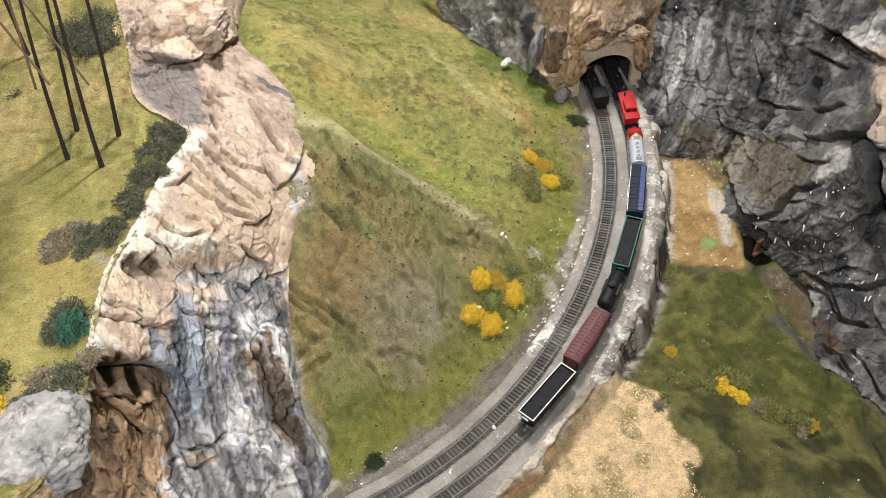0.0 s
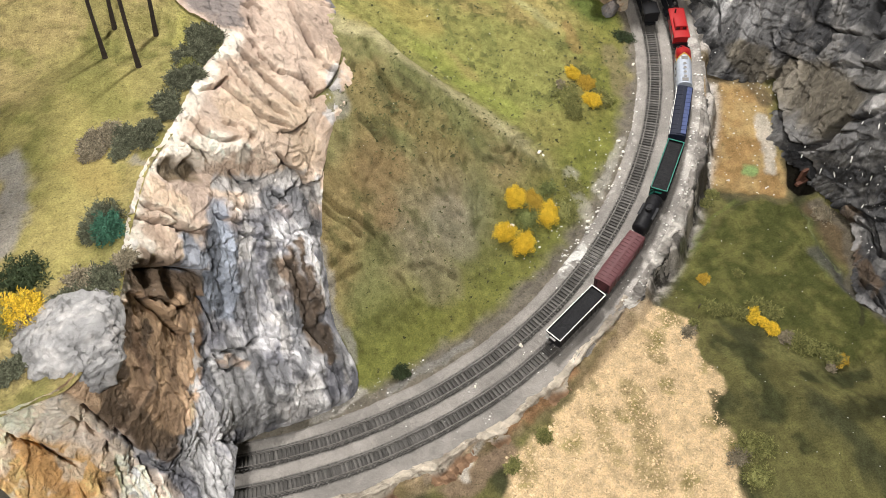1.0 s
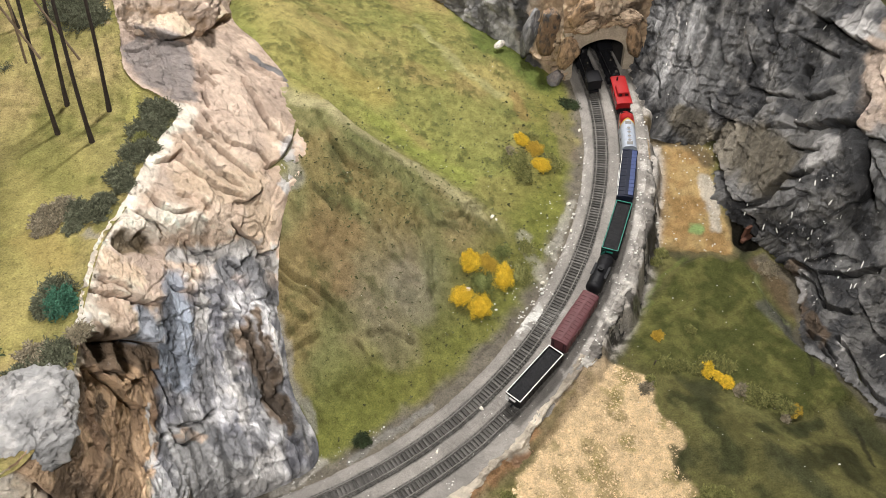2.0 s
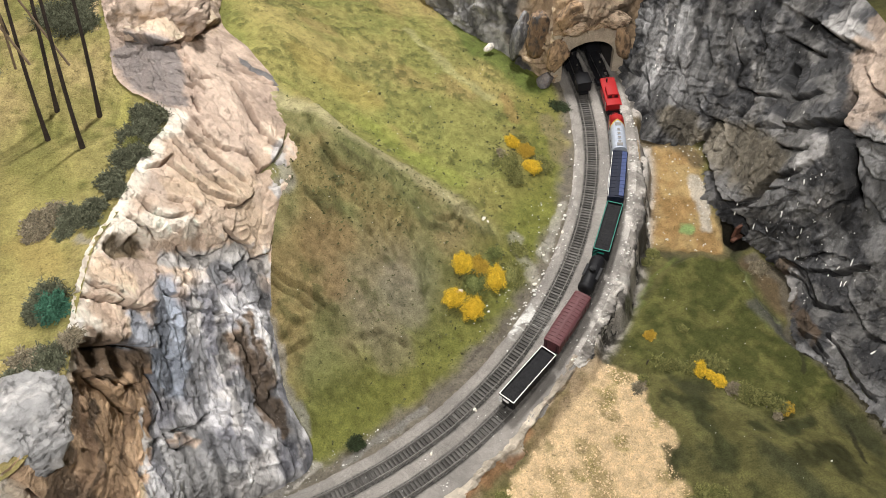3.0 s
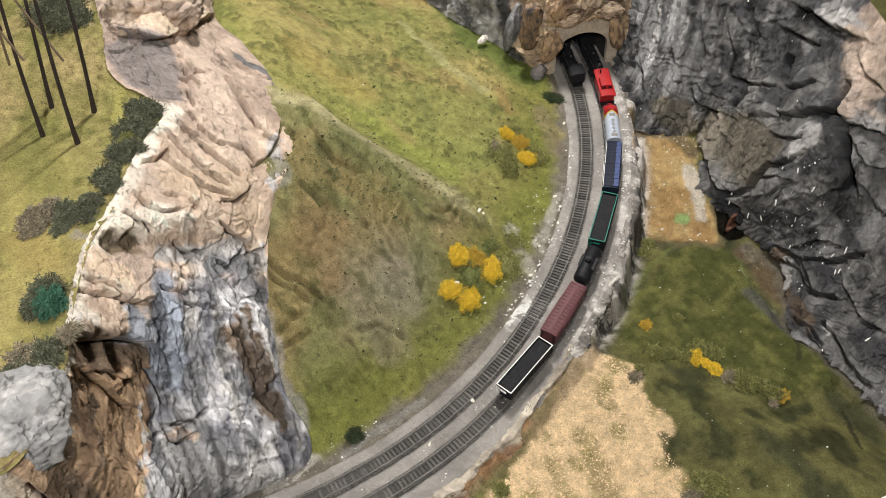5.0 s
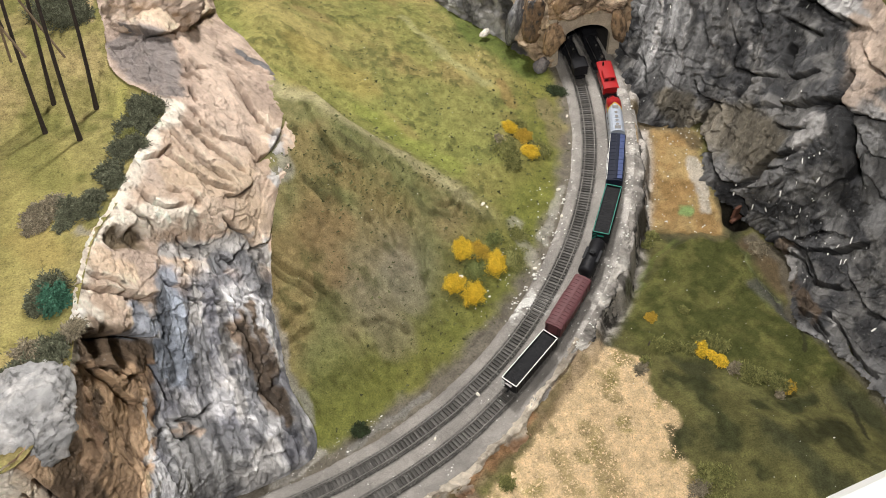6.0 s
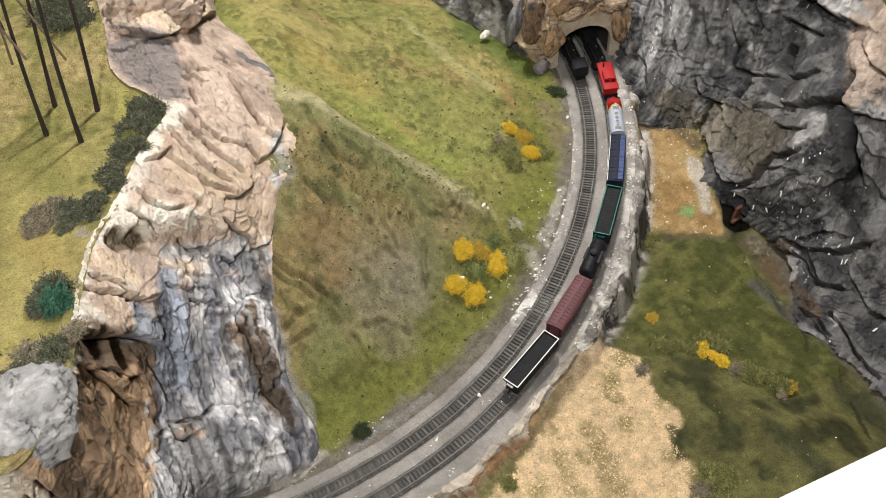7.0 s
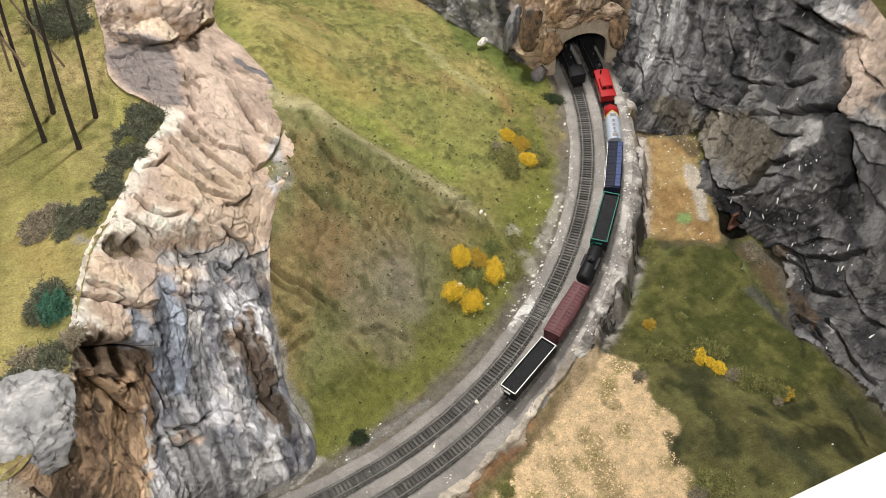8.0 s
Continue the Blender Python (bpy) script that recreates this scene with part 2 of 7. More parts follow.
def hill_height(x, y):
    r, th = polar(x, y)
    d = 0.81 - r
    soft = 0.5 * (d + np.sqrt(d * d + 0.0009))
    h = (0.37 + 0.41 * step(-24, -42, th)) * soft + 0.35 * np.clip(0.42 - r, 0, None) * step(-60, -20, th) - 0.004
    return h - 0.9 * np.clip(h - 0.25, 0, None)


def ground_height(x, y):
    r, th = polar(x, y)
    low = np.interp(th, [-180, -62, -44, -41, -37, -30, -22, -12, -4, 10], [-0.02, -0.02, -0.014, -0.03, -0.07, -0.095, -0.09, -0.055, -0.02, -0.004])
    low = low + 0.05 * step(1.15, 1.45, r) * step(-38, -44, th)
    inside = np.where(r < 0.86, hill_height(x, y), -0.004)
    at = np.stack([x, y, 0 * x], -1).reshape(-1, 3)
    edge = 1.014 + easing(th) + (0.022 * fbm(at, 16, 4, 6)).reshape(np.shape(x)) * step(-60, -45, th) + 0.004 * np.sin(th * 0.7)
    return inside + (low - inside) * step(edge, edge + 0.02, r)
# ---- the room ----
def room():
    x0, x1, y0, y1, z0, z1 = -3.2, 3.6, -3.0, 4.2, -1.05, 2.15
    for name, b, mat in (("floor", (x0, x1, y0, y1, z0 - 0.1, z0), FLOORMAT), ("ceiling", (x0, x1, y0, y1, z1, z1 + 0.1), CEILPAINT),
                         ("wall_north", (x0, x1, y1, y1 + 0.12, z0, z1), WALLPAINT), ("wall_south", (x0, x1, y0 - 0.12, y0, z0, z1), WALLPAINT),
                         ("wall_west", (x0 - 0.12, x0, y0, y1, z0, z1), WALLPAINT), ("wall_east", (x1, x1 + 0.12, y0, y1, z0, z1), WALLPAINT)):
        tagged(part(name, box(bmesh.new(), *b), mat), "plain " + name.split("_")[0] + " of the exhibition room", name.split("_")[0], kind="structure")


room()


def benchwork():
    """Plain boards that carry the layout down to the floor."""
    for x0, x1, y0, y1 in ((-1.48, 1.68, 0.20, 0.22), (-1.48, 1.68, 2.46, 2.48), (-1.48, -1.46, 0.22, 2.46), (1.66, 1.68, 0.22, 2.46)):
        tagged(part("fascia", box(bmesh.new(), x0, x1, y0, y1, -1.05, -0.13), WALLPAINT), "plain painted board under the layout's edge", "fascia", kind="structure")


benchwork()


# ---- ground of the layout: one sheet ----
def axis(a, b, lo, hi, fine, coarse):
    left, mid, right = np.arange(lo, a, coarse), np.arange(a, b, fine), np.arange(b, hi + 1e-6, coarse)
    return np.concatenate([left, mid, right])


def in_poly(x, y, poly):
    """Distance-free test: 1 inside the closed outline, 0 outside."""
    inside = np.zeros(len(x), bool)
    p = np.asarray(poly)
    for (xa, ya), (xb, yb) in zip(p, np.roll(p, -1, 0)):
        cross = ((ya > y) != (yb > y)) & (x < (xb - xa) * (y - ya) / (yb - ya + 1e-12) + xa)
        inside ^= cross
    return inside


def soft_poly(pts, poly, wobble=0.012, scale=18, blur=0.0):
    """Inside test with an uneven outline; blurred by averaging shifted tests."""
    w = np.stack([fbm(pts, scale, 4, 31), fbm(pts, scale, 4, 47)], 1) * wobble
    q = pts[:, :2] + w
    if not blur:
        return in_poly(q[:, 0], q[:, 1], poly).astype(float)
    out = 0
    for a in range(8):
        for rr in (0.5, 1.0):
            out = out + in_poly(q[:, 0] + rr * blur * math.cos(a * 0.785), q[:, 1] + rr * blur * math.sin(a * 0.785), poly)
    return out / 16.0


POND = [(0.545, 1.27), (0.60, 1.255), (0.685, 1.20), (0.665, 1.08), (0.690, 0.985), (0.655, 0.94), (0.60, 0.965), (0.505, 1.00), (0.515, 1.12)]
HAY = [(0.32, 0.735), (0.372, 0.695), (0.40, 0.62), (0.405, 0.548), (0.39, 0.40), (0.36, 0.25), (0.02, 0.25), (0.06, 0.47), (0.17, 0.53), (0.25, 0.64)]
MOUND = [(0.388, 0.803), (0.432, 0.849), (0.497, 0.898), (0.576, 0.959), (0.597, 0.969), (0.655, 0.945), (0.675, 0.910), (0.671, 0.869), (0.677, 0.827), (0.698, 0.783), (0.713, 0.727), (0.745, 0.640), (0.749, 0.605), (0.704, 0.599), (0.645, 0.589), (0.576, 0.584), (0.546, 0.628), (0.510, 0.666), (0.470, 0.674), (0.40, 0.69)]


PAINT_G = [
    ((0.50, 0.45, 0.38), 0.011, 0.9, [(0.662, 1.136), (0.655, 1.080), (0.650, 1.018)]),
    ((0.25, 0.42, 0.16), 0.012, 0.8, [(0.601, 1.032), (0.613, 1.029)]),
    ((0.20, 0.15, 0.08), 0.023, 0.7, [(0.583, 1.263), (0.626, 1.261), (0.669, 1.234)]),
    ((0.15, 0.18, 0.05), 0.005, 0.4, [(0.415, 0.827), (0.500, 0.918), (0.572, 0.959)]),
    ((0.15, 0.17, 0.06), 0.004, 0.4, [(0.686, 0.918), (0.668, 0.838), (0.671, 0.771)]),
    ((0.14, 0.10, 0.06), 0.026, 0.9, [(0.713, 0.912), (0.723, 0.853), (0.733, 0.810)]),
    ((0.10, 0.098, 0.088), 0.013, 0.8, [(0.671, 0.824), (0.692, 0.767), (0.705, 0.722)]),
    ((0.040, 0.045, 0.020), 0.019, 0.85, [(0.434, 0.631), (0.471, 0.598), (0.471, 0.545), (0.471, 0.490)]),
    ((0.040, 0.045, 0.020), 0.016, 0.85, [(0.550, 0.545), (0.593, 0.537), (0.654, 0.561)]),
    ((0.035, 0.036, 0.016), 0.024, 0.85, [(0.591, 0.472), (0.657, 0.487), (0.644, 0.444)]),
]
PAINT_G += [
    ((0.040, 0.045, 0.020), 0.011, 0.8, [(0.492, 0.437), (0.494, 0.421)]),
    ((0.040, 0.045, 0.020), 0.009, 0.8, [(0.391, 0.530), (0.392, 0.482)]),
    ((0.105, 0.10, 0.038), 0.014, 0.7, [(0.493, 0.581), (0.498, 0.491), (0.509, 0.417)]),
    ((0.105, 0.10, 0.038), 0.009, 0.7, [(0.426, 0.536), (0.436, 0.469)]),
    ((0.30, 0.17, 0.09), 0.013, 0.85, [(0.178, 0.599), (0.125, 0.557), (0.064, 0.511)]),
    ((0.24, 0.17, 0.12), 0.016, 0.8, [(0.056, 0.479), (0.017, 0.452), (-0.038, 0.426)]),
    ((0.50, 0.46, 0.40), 0.007, 0.85, [(0.013, 0.493), (-0.015, 0.446)]),
    ((0.46, 0.36, 0.26), 0.008, 0.85, [(0.253, 0.675), (0.156, 0.607), (0.062, 0.529), (-0.005, 0.489), (-0.070, 0.451)]),
    ((0.25, 0.20, 0.085), 0.019, 0.6, [(0.272, 0.559), (0.271, 0.491), (0.269, 0.407)]),
    ((0.25, 0.20, 0.085), 0.013, 0.6, [(0.206, 0.523), (0.210, 0.471)]),
]
PAINT_G += [
    ((0.25, 0.20, 0.085), 0.010, 0.6, [(0.310, 0.626), (0.319, 0.604)]),
    ((0.48, 0.45, 0.38), 0.012, 0.5, [(0.234, 0.987), (0.250, 0.914), (0.264, 0.860)]),
    ((0.42, 0.40, 0.35), 0.009, 0.6, [(0.287, 0.950), (0.316, 1.001), (0.351, 1.069)]),
    ((0.23, 0.155, 0.08), 0.033, 0.5, [(-0.121, 0.914), (-0.098, 0.941)]),
    ((0.23, 0.155, 0.08), 0.015, 0.5, [(-0.092, 0.875), (-0.106, 0.849)]),
    ((0.27, 0.23, 0.15), 0.033, 0.5, [(-0.027, 0.779), (-0.044, 0.812)]),
    ((0.30, 0.26, 0.20), 0.026, 0.4, [(0.003, 0.884), (0.022, 0.833)]),
    ((0.10, 0.095, 0.042), 0.009, 0.75, [(-0.125, 0.992), (-0.101, 0.978)]),
    ((0.10, 0.095, 0.042), 0.008, 0.7, [(-0.059, 1.066), (-0.018, 1.058)]),
    ((0.11, 0.11, 0.05), 0.010, 0.6, [(-0.097, 1.053), (-0.074, 1.031)]),
]
PAINT_G += [
    ((0.11, 0.11, 0.05), 0.008, 0.6, [(0.047, 1.017), (0.065, 0.980), (0.114, 1.001)]),
    ((0.36, 0.28, 0.09), 0.030, 0.45, [(-0.111, 1.378), (-0.054, 1.340), (-0.003, 1.310)]),
    ((0.36, 0.27, 0.11), 0.018, 0.4, [(0.029, 1.224), (0.070, 1.200)]),
    ((0.24, 0.27, 0.065), 0.020, 0.6, [(-0.012, 1.241), (0.065, 1.168), (0.145, 1.120)]),
    ((0.37, 0.35, 0.17), 0.013, 0.65, [(0.118, 1.576), (0.180, 1.446), (0.259, 1.375)]),
    ((0.10, 0.135, 0.035), 0.035, 0.8, [(0.233, 1.689), (0.286, 1.535), (0.368, 1.431)]),
    ((0.30, 0.18, 0.08), 0.012, 0.5, [(0.292, 1.380), (0.302, 1.310)]),
    ((0.22, 0.17, 0.12), 0.019, 0.5, [(0.378, 1.315), (0.382, 1.208)]),
    ((0.36, 0.34, 0.31), 0.010, 0.5, [(-0.158, 1.075), (-0.152, 1.019), (-0.170, 0.987)]),
    ((0.33, 0.31, 0.29), 0.008, 0.6, [(-0.212, 0.809), (-0.205, 0.732), (-0.185, 0.645)]),
]
PAINT_G += [
    ((0.45, 0.42, 0.38), 0.007, 0.7, [(-0.170, 0.603), (-0.199, 0.583), (-0.245, 0.559)]),
    ((0.25, 0.24, 0.22), 0.008, 0.7, [(-0.124, 0.599), (-0.066, 0.634), (0.013, 0.666)]),
]
PAINT_P = [
    ((0.42, 0.36, 0.13), 0.050, 0.6, [(-0.50, 0.95), (-0.47, 0.76), (-0.49, 0.62)]),
    ((0.30, 0.28, 0.27), 0.021, 0.8, [(-0.593, 0.819), (-0.568, 0.732), (-0.556, 0.641)]),
    ((0.30, 0.28, 0.27), 0.008, 0.6, [(-0.418, 0.796), (-0.409, 0.773)]),
    ((0.66, 0.50, 0.28), 0.011, 0.8, [(-0.451, 1.358), (-0.453, 1.291)]),
    ((0.42, 0.38, 0.12), 0.006, 0.6, [(-0.386, 1.111), (-0.385, 1.010)]),
    ((0.20, 0.17, 0.10), 0.011, 0.6, [(-0.482, 0.486), (-0.496, 0.459)]),
    ((0.16, 0.17, 0.05), 0.028, 0.5, [(-0.520, 0.988), (-0.469, 0.905)]),
    ((0.40, 0.30, 0.11), 0.025, 0.5, [(-0.490, 0.793), (-0.447, 0.744)]),
    ((0.20, 0.19, 0.06), 0.031, 0.5, [(-0.536, 1.144), (-0.467, 1.099)]),
]
# creases pressed into the scenic cloth of the hill: depth, width, line
FOLDS = [
    (0.006, 0.006, [(-0.006, 1.077), (-0.024, 1.044), (-0.053, 1.006)]),
    (0.008, 0.009, [(0.026, 1.072), (0.023, 1.008), (0.010, 0.959)]),
    (0.007, 0.008, [(-0.006, 0.993), (-0.002, 0.948), (0.007, 0.914)]),
    (0.010, 0.010, [(0.029, 1.021), (0.035, 0.982), (0.050, 0.939), (0.050, 0.912)]),
    (0.007, 0.008, [(0.066, 1.038), (0.071, 1.003), (0.084, 0.991)]),
    (0.005, 0.007, [(0.052, 1.044), (0.028, 1.015)]),
    (0.007, 0.007, [(0.095, 1.001), (0.130, 1.020), (0.161, 1.046)]),
    (0.007, 0.007, [(0.087, 0.981), (0.119, 0.992), (0.146, 1.022)]),
    (0.007, 0.010, [(0.058, 0.931), (0.049, 0.893), (0.049, 0.849)]),
    (0.006, 0.009, [(-0.029, 0.953), (-0.021, 0.919), (-0.001, 0.896)]),
    (0.005, 0.008, [(-0.029, 1.015), (-0.031, 0.970), (-0.035, 0.917)]),
    (0.005, 0.006, [(0.071, 0.977), (0.095, 0.967)]),
    (0.009, 0.008, [(-0.203, 0.887), (-0.180, 0.864), (-0.143, 0.846), (-0.116, 0.823)]),
]
FOLDS += [
    (0.007, 0.008, [(-0.202, 0.864), (-0.166, 0.841), (-0.147, 0.826)]),
    (0.007, 0.007, [(-0.218, 0.749), (-0.188, 0.768), (-0.154, 0.783)]),
    (0.006, 0.007, [(-0.202, 0.787), (-0.173, 0.802), (-0.145, 0.811)]),
    (0.007, 0.008, [(-0.067, 0.786), (-0.046, 0.799), (-0.010, 0.792), (0.007, 0.781)]),
    (0.005, 0.006, [(-0.093, 0.773), (-0.080, 0.763), (-0.078, 0.749)]),
    (0.005, 0.007, [(-0.132, 0.899), (-0.112, 0.925), (-0.096, 0.951)]),
    (0.007, 0.008, [(-0.105, 1.124), (-0.094, 1.074), (-0.071, 1.042), (-0.026, 1.034)]),
    (0.006, 0.007, [(-0.131, 1.001), (-0.111, 0.988), (-0.091, 0.974)]),
    (0.008, 0.008, [(-0.144, 1.540), (-0.118, 1.523), (-0.073, 1.592)]),
    (0.007, 0.008, [(0.029, 1.668), (0.046, 1.645), (0.078, 1.649)]),
    (0.005, 0.012, [(-0.031, 1.513), (0.022, 1.454), (0.077, 1.418)]),
    (0.006, 0.010, [(0.204, 1.535), (0.246, 1.480), (0.287, 1.428)]),
    (0.005, 0.008, [(0.174, 1.029), (0.175, 0.978), (0.190, 0.948)]),
]
RIDGE = [(-0.16, 1.20), (-0.128, 1.173), (-0.058, 1.121), (0.001, 1.112), (0.076, 1.088), (0.161, 1.032), (0.225, 0.975), (0.30, 0.90)]


PAINT_G += [
    ((0.20, 0.22, 0.10), 0.0025, 0.6, [(0.675, 0.910), (0.671, 0.869), (0.677, 0.827), (0.698, 0.783)]),
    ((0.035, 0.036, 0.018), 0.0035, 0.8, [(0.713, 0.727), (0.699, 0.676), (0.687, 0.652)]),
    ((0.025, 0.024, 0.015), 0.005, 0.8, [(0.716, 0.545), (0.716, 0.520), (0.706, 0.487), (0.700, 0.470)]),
    ((0.16, 0.155, 0.06), 0.012, 0.6, [(0.53, 0.62), (0.57, 0.55), (0.60, 0.49)]),
    ((0.16, 0.155, 0.06), 0.008, 0.6, [(0.43, 0.63), (0.45, 0.58), (0.455, 0.53)]),
]
EDGE = [(0.719, 0.930), (0.751, 0.857), (0.714, 0.732), (0.755, 0.637), (0.782, 0.534), (0.803, 0.446)]
PAINT_G += [((0.13, 0.115, 0.09), 0.014, 0.75, EDGE),
            # Near-black stroke puts the cave mouth's darkness into the ground colour.
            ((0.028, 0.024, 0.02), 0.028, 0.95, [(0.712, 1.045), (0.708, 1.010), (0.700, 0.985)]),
            ((0.13, 0.10, 0.06), 0.016, 0.8, [(0.535, 1.262), (0.60, 1.245), (0.655, 1.215), (0.680, 1.18)]),
            ((0.11, 0.10, 0.055), 0.010, 0.7, [(0.520, 0.985), (0.575, 0.965), (0.640, 0.945), (0.675, 0.965)])]


GROUND = []


def ground():
    xs, ys = axis(-0.30, 0.90, -1.5, 1.7, 0.0032, 0.05), axis(0.38, 1.75, 0.18, 2.5, 0.0032, 0.05)
    g = np.stack(np.meshgrid(xs, ys, indexing="ij"), 2).reshape(-1, 2)
    x, y = g.T
    r, th = polar(x, y)
    p = np.c_[g, np.zeros(len(g))]
    z = ground_height(x, y)
    flat = (r > 0.865) & (r < 1.008)
    rough = np.where(flat, 0, 1.0)
    on_hill = (r < 0.86) * step(0.87, 0.78, r)
    # folds that run down the front of the hill
    dr, sr, _ = along(p, np.c_[np.array(RIDGE), np.zeros(len(RIDGE))], np.tile([0.0, 0.0, 1.0], (len(p), 1)), 3.0)
    front = on_hill * step(0.0, -0.05, sr) * step(0.35, 0.1, x)
    folds = np.abs(fbm(np.c_[th * 0.30 + 1.3 * fbm(p, 7, 2, 7), r * 5.0, 0 * r], 1.0, 2, 5))
    small = np.abs(fbm(np.c_[th * 0.9 + 1.6 * fbm(p, 11, 2, 8), r * 12.0, 0 * r], 1.0, 2, 9))
    z = z + front * (0.020 * (np.minimum(folds, 0.4) - 0.35) + 0.014 * (np.minimum(small, 0.35) - 0.25)) + on_hill * 0.008 * fbm(p, 9, 3, 2)
    wind = p + np.stack([fbm(p, 24, 3, 64), fbm(p, 24, 3, 65), 0 * x], 1) * 0.010
    for deep, wide, line in FOLDS:
        df, sf, _ = along(wind, np.c_[np.array(line), np.zeros(len(line))], np.tile([0.0, 0.0, 1.0], (len(p), 1)), 5 * wide)
        z = z + on_hill * 1.8 * deep * (0.55 * np.exp(-df / (1.0 * wide)) * np.where(sf > 0, 1, 0.2) - np.exp(-(df / (0.42 * wide)) ** 2))
    # coarse scatter glued on in patches
    crust = step(0.05, 0.30, fbm(p, 22, 3, 66)) * step(-0.05, 0.15, fbm(p, 75, 3, 67))
    z = z + on_hill * 0.0030 * crust + on_hill * 0.0024 * np.abs(fbm(p, 70, 3, 68))
    z = z + on_hill * 0.010 * np.exp(-(dr / 0.035) ** 2) * step(-0.15, -0.05, x)
    z = z + rough * (0.0030 * fbm(p, 30, 4, 3) + 0.0010 * fbm(p, 160, 2, 4))
    z = z - 0.09 * step(0.030, 0.016, along(p, [(0.712, 1.045, 0.0), (0.708, 1.010, 0.0), (0.700, 0.985, 0.0)], None, 0.2)[0])
    mound = soft_poly(p, MOUND, wobble=0.02, scale=24, blur=0.010)
    z = z + (r > 1.03) * (0.012 * mound + 0.005 * fbm(p, 12, 3, 69) + 0.004 * np.abs(fbm(p * (1.0, 0.45, 1), 26, 3, 70)))
    # colours
    big, mid = fbm(p, 7, 4, 11), fbm(p, 25, 4, 12)
    tiny = fbm(p, 90, 3, 13)
    upper = mix((0.245, 0.240, 0.080), (0.335, 0.285, 0.110), step(-0.35, 0.35, big))
    upper = mix(upper, (0.15, 0.165, 0.055), step(-0.05, 0.4, mid) * 0.5)
    upper = mix(upper, (0.30, 0.205, 0.095), step(0.1, 0.4, fbm(p, 10, 3, 15)) * 0.4)
    upper = mix(upper, (0.25, 0.265, 0.075), step(0.12, 0.03, np.abs(sr - 0.09) + 0.03 * mid) * 0.4)
    # Front slope: browner turf, with its shade put into darker tones.
    lower = mix((0.205, 0.205, 0.086), (0.255, 0.208, 0.102), step(-0.3, 0.4, big))
    lower = mix(lower, (0.125, 0.135, 0.055), step(-0.2, 0.4, mid) * 0.5)
    lower = mix(lower, (0.29, 0.19, 0.09), step(0.05, 0.4, fbm(p, 9, 3, 16)) * 0.45)
    lower = mix(lower, (0.215, 0.195, 0.145), step(0.15, 0.03, np.hypot(x + 0.004, y - 0.85) + 0.03 * mid) * 0.6)
    lower = mix(lower, (0.155, 0.155, 0.045), step(0.70, 0.80, r + 0.03 * big) * 0.5)
    wobbled = p + np.stack([fbm(p, 28, 4, 61), fbm(p, 28, 4, 62), 0 * x], 1) * 0.016
    dr, sr, _ = along(wobbled, np.c_[np.array(RIDGE), np.zeros(len(RIDGE))], np.tile([0.0, 0.0, 1.0], (len(p), 1)), 3.0)
    col = mix(upper, lower, step(0.012, -0.02, sr))
    col = mix(col, (0.075, 0.080, 0.030), 0.55 * crust * on_hill)
    col = mix(col, (0.40, 0.36, 0.21), 0.75 * step(0.032, 0.006, dr + 0.006 * mid) * step(0.26, 0.12, x))
    col = mix(col, (0.15, 0.16, 0.035), step(0.70, 0.82, r) * step(0.87, 0.84, r) * 0.7)
    col = mix(col, (0.17, 0.15, 0.12), step(0.835, 0.865, r + 0.02 * mid))
    out = step(1.0, 1.03, r)
    col = mix(col, mix((0.140, 0.132, 0.050), (0.062, 0.064, 0.030), step(-0.25, 0.35, fbm(np.c_[x * 1.5 + y * 0.55, y * 0.55 - x * 0.3, 0 * x], 13, 5, 17))), out)
    col = mix(col, mix((0.076, 0.083, 0.026), (0.140, 0.138, 0.046), step(-0.3, 0.4, mid + 0.5 * fbm(p, 60, 3, 18))), mound * out)
    pond = soft_poly(p, POND, blur=0.012)
    col = mix(col, mix((0.42, 0.30, 0.14), (0.33, 0.21, 0.09), step(-0.2, 0.4, mid)), pond)
    hay = soft_poly(p, HAY, wobble=0.03, blur=0.005) * step(1.02, 1.04, r)
    col = mix(col, mix((0.66, 0.49, 0.29), (0.31, 0.25, 0.11), step(0.05, 0.55, mid + 0.3 * big + 0.25 * tiny)), hay)
    bank = step(1.005, 1.012, r) * step(1.06, 1.03, r)
    col = mix(col, mix((0.50, 0.46, 0.42), (0.12, 0.11, 0.10), step(-0.1, 0.2, fbm(p, 40, 4, 19, 0.65))), bank * step(-46, -40, th))
    col = mix(col, mix((0.40, 0.30, 0.19), (0.22, 0.17, 0.09), step(-0.1, 0.3, mid)), bank * step(-40, -46, th))
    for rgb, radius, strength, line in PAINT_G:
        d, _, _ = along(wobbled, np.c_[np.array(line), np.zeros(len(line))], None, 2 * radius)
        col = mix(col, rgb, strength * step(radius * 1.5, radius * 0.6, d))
    col = col * np.clip(1 + 0.32 * tiny, 0.3, 1.5)[:, None]
    GROUND.append((xs, ys, z.reshape(len(xs), len(ys))))
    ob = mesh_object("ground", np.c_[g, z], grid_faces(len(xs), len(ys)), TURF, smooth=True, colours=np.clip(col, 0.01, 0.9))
    tagged(ob, "scenic ground of a model railway, painted grass, earth and hay", "ground", kind="structure")


ground()

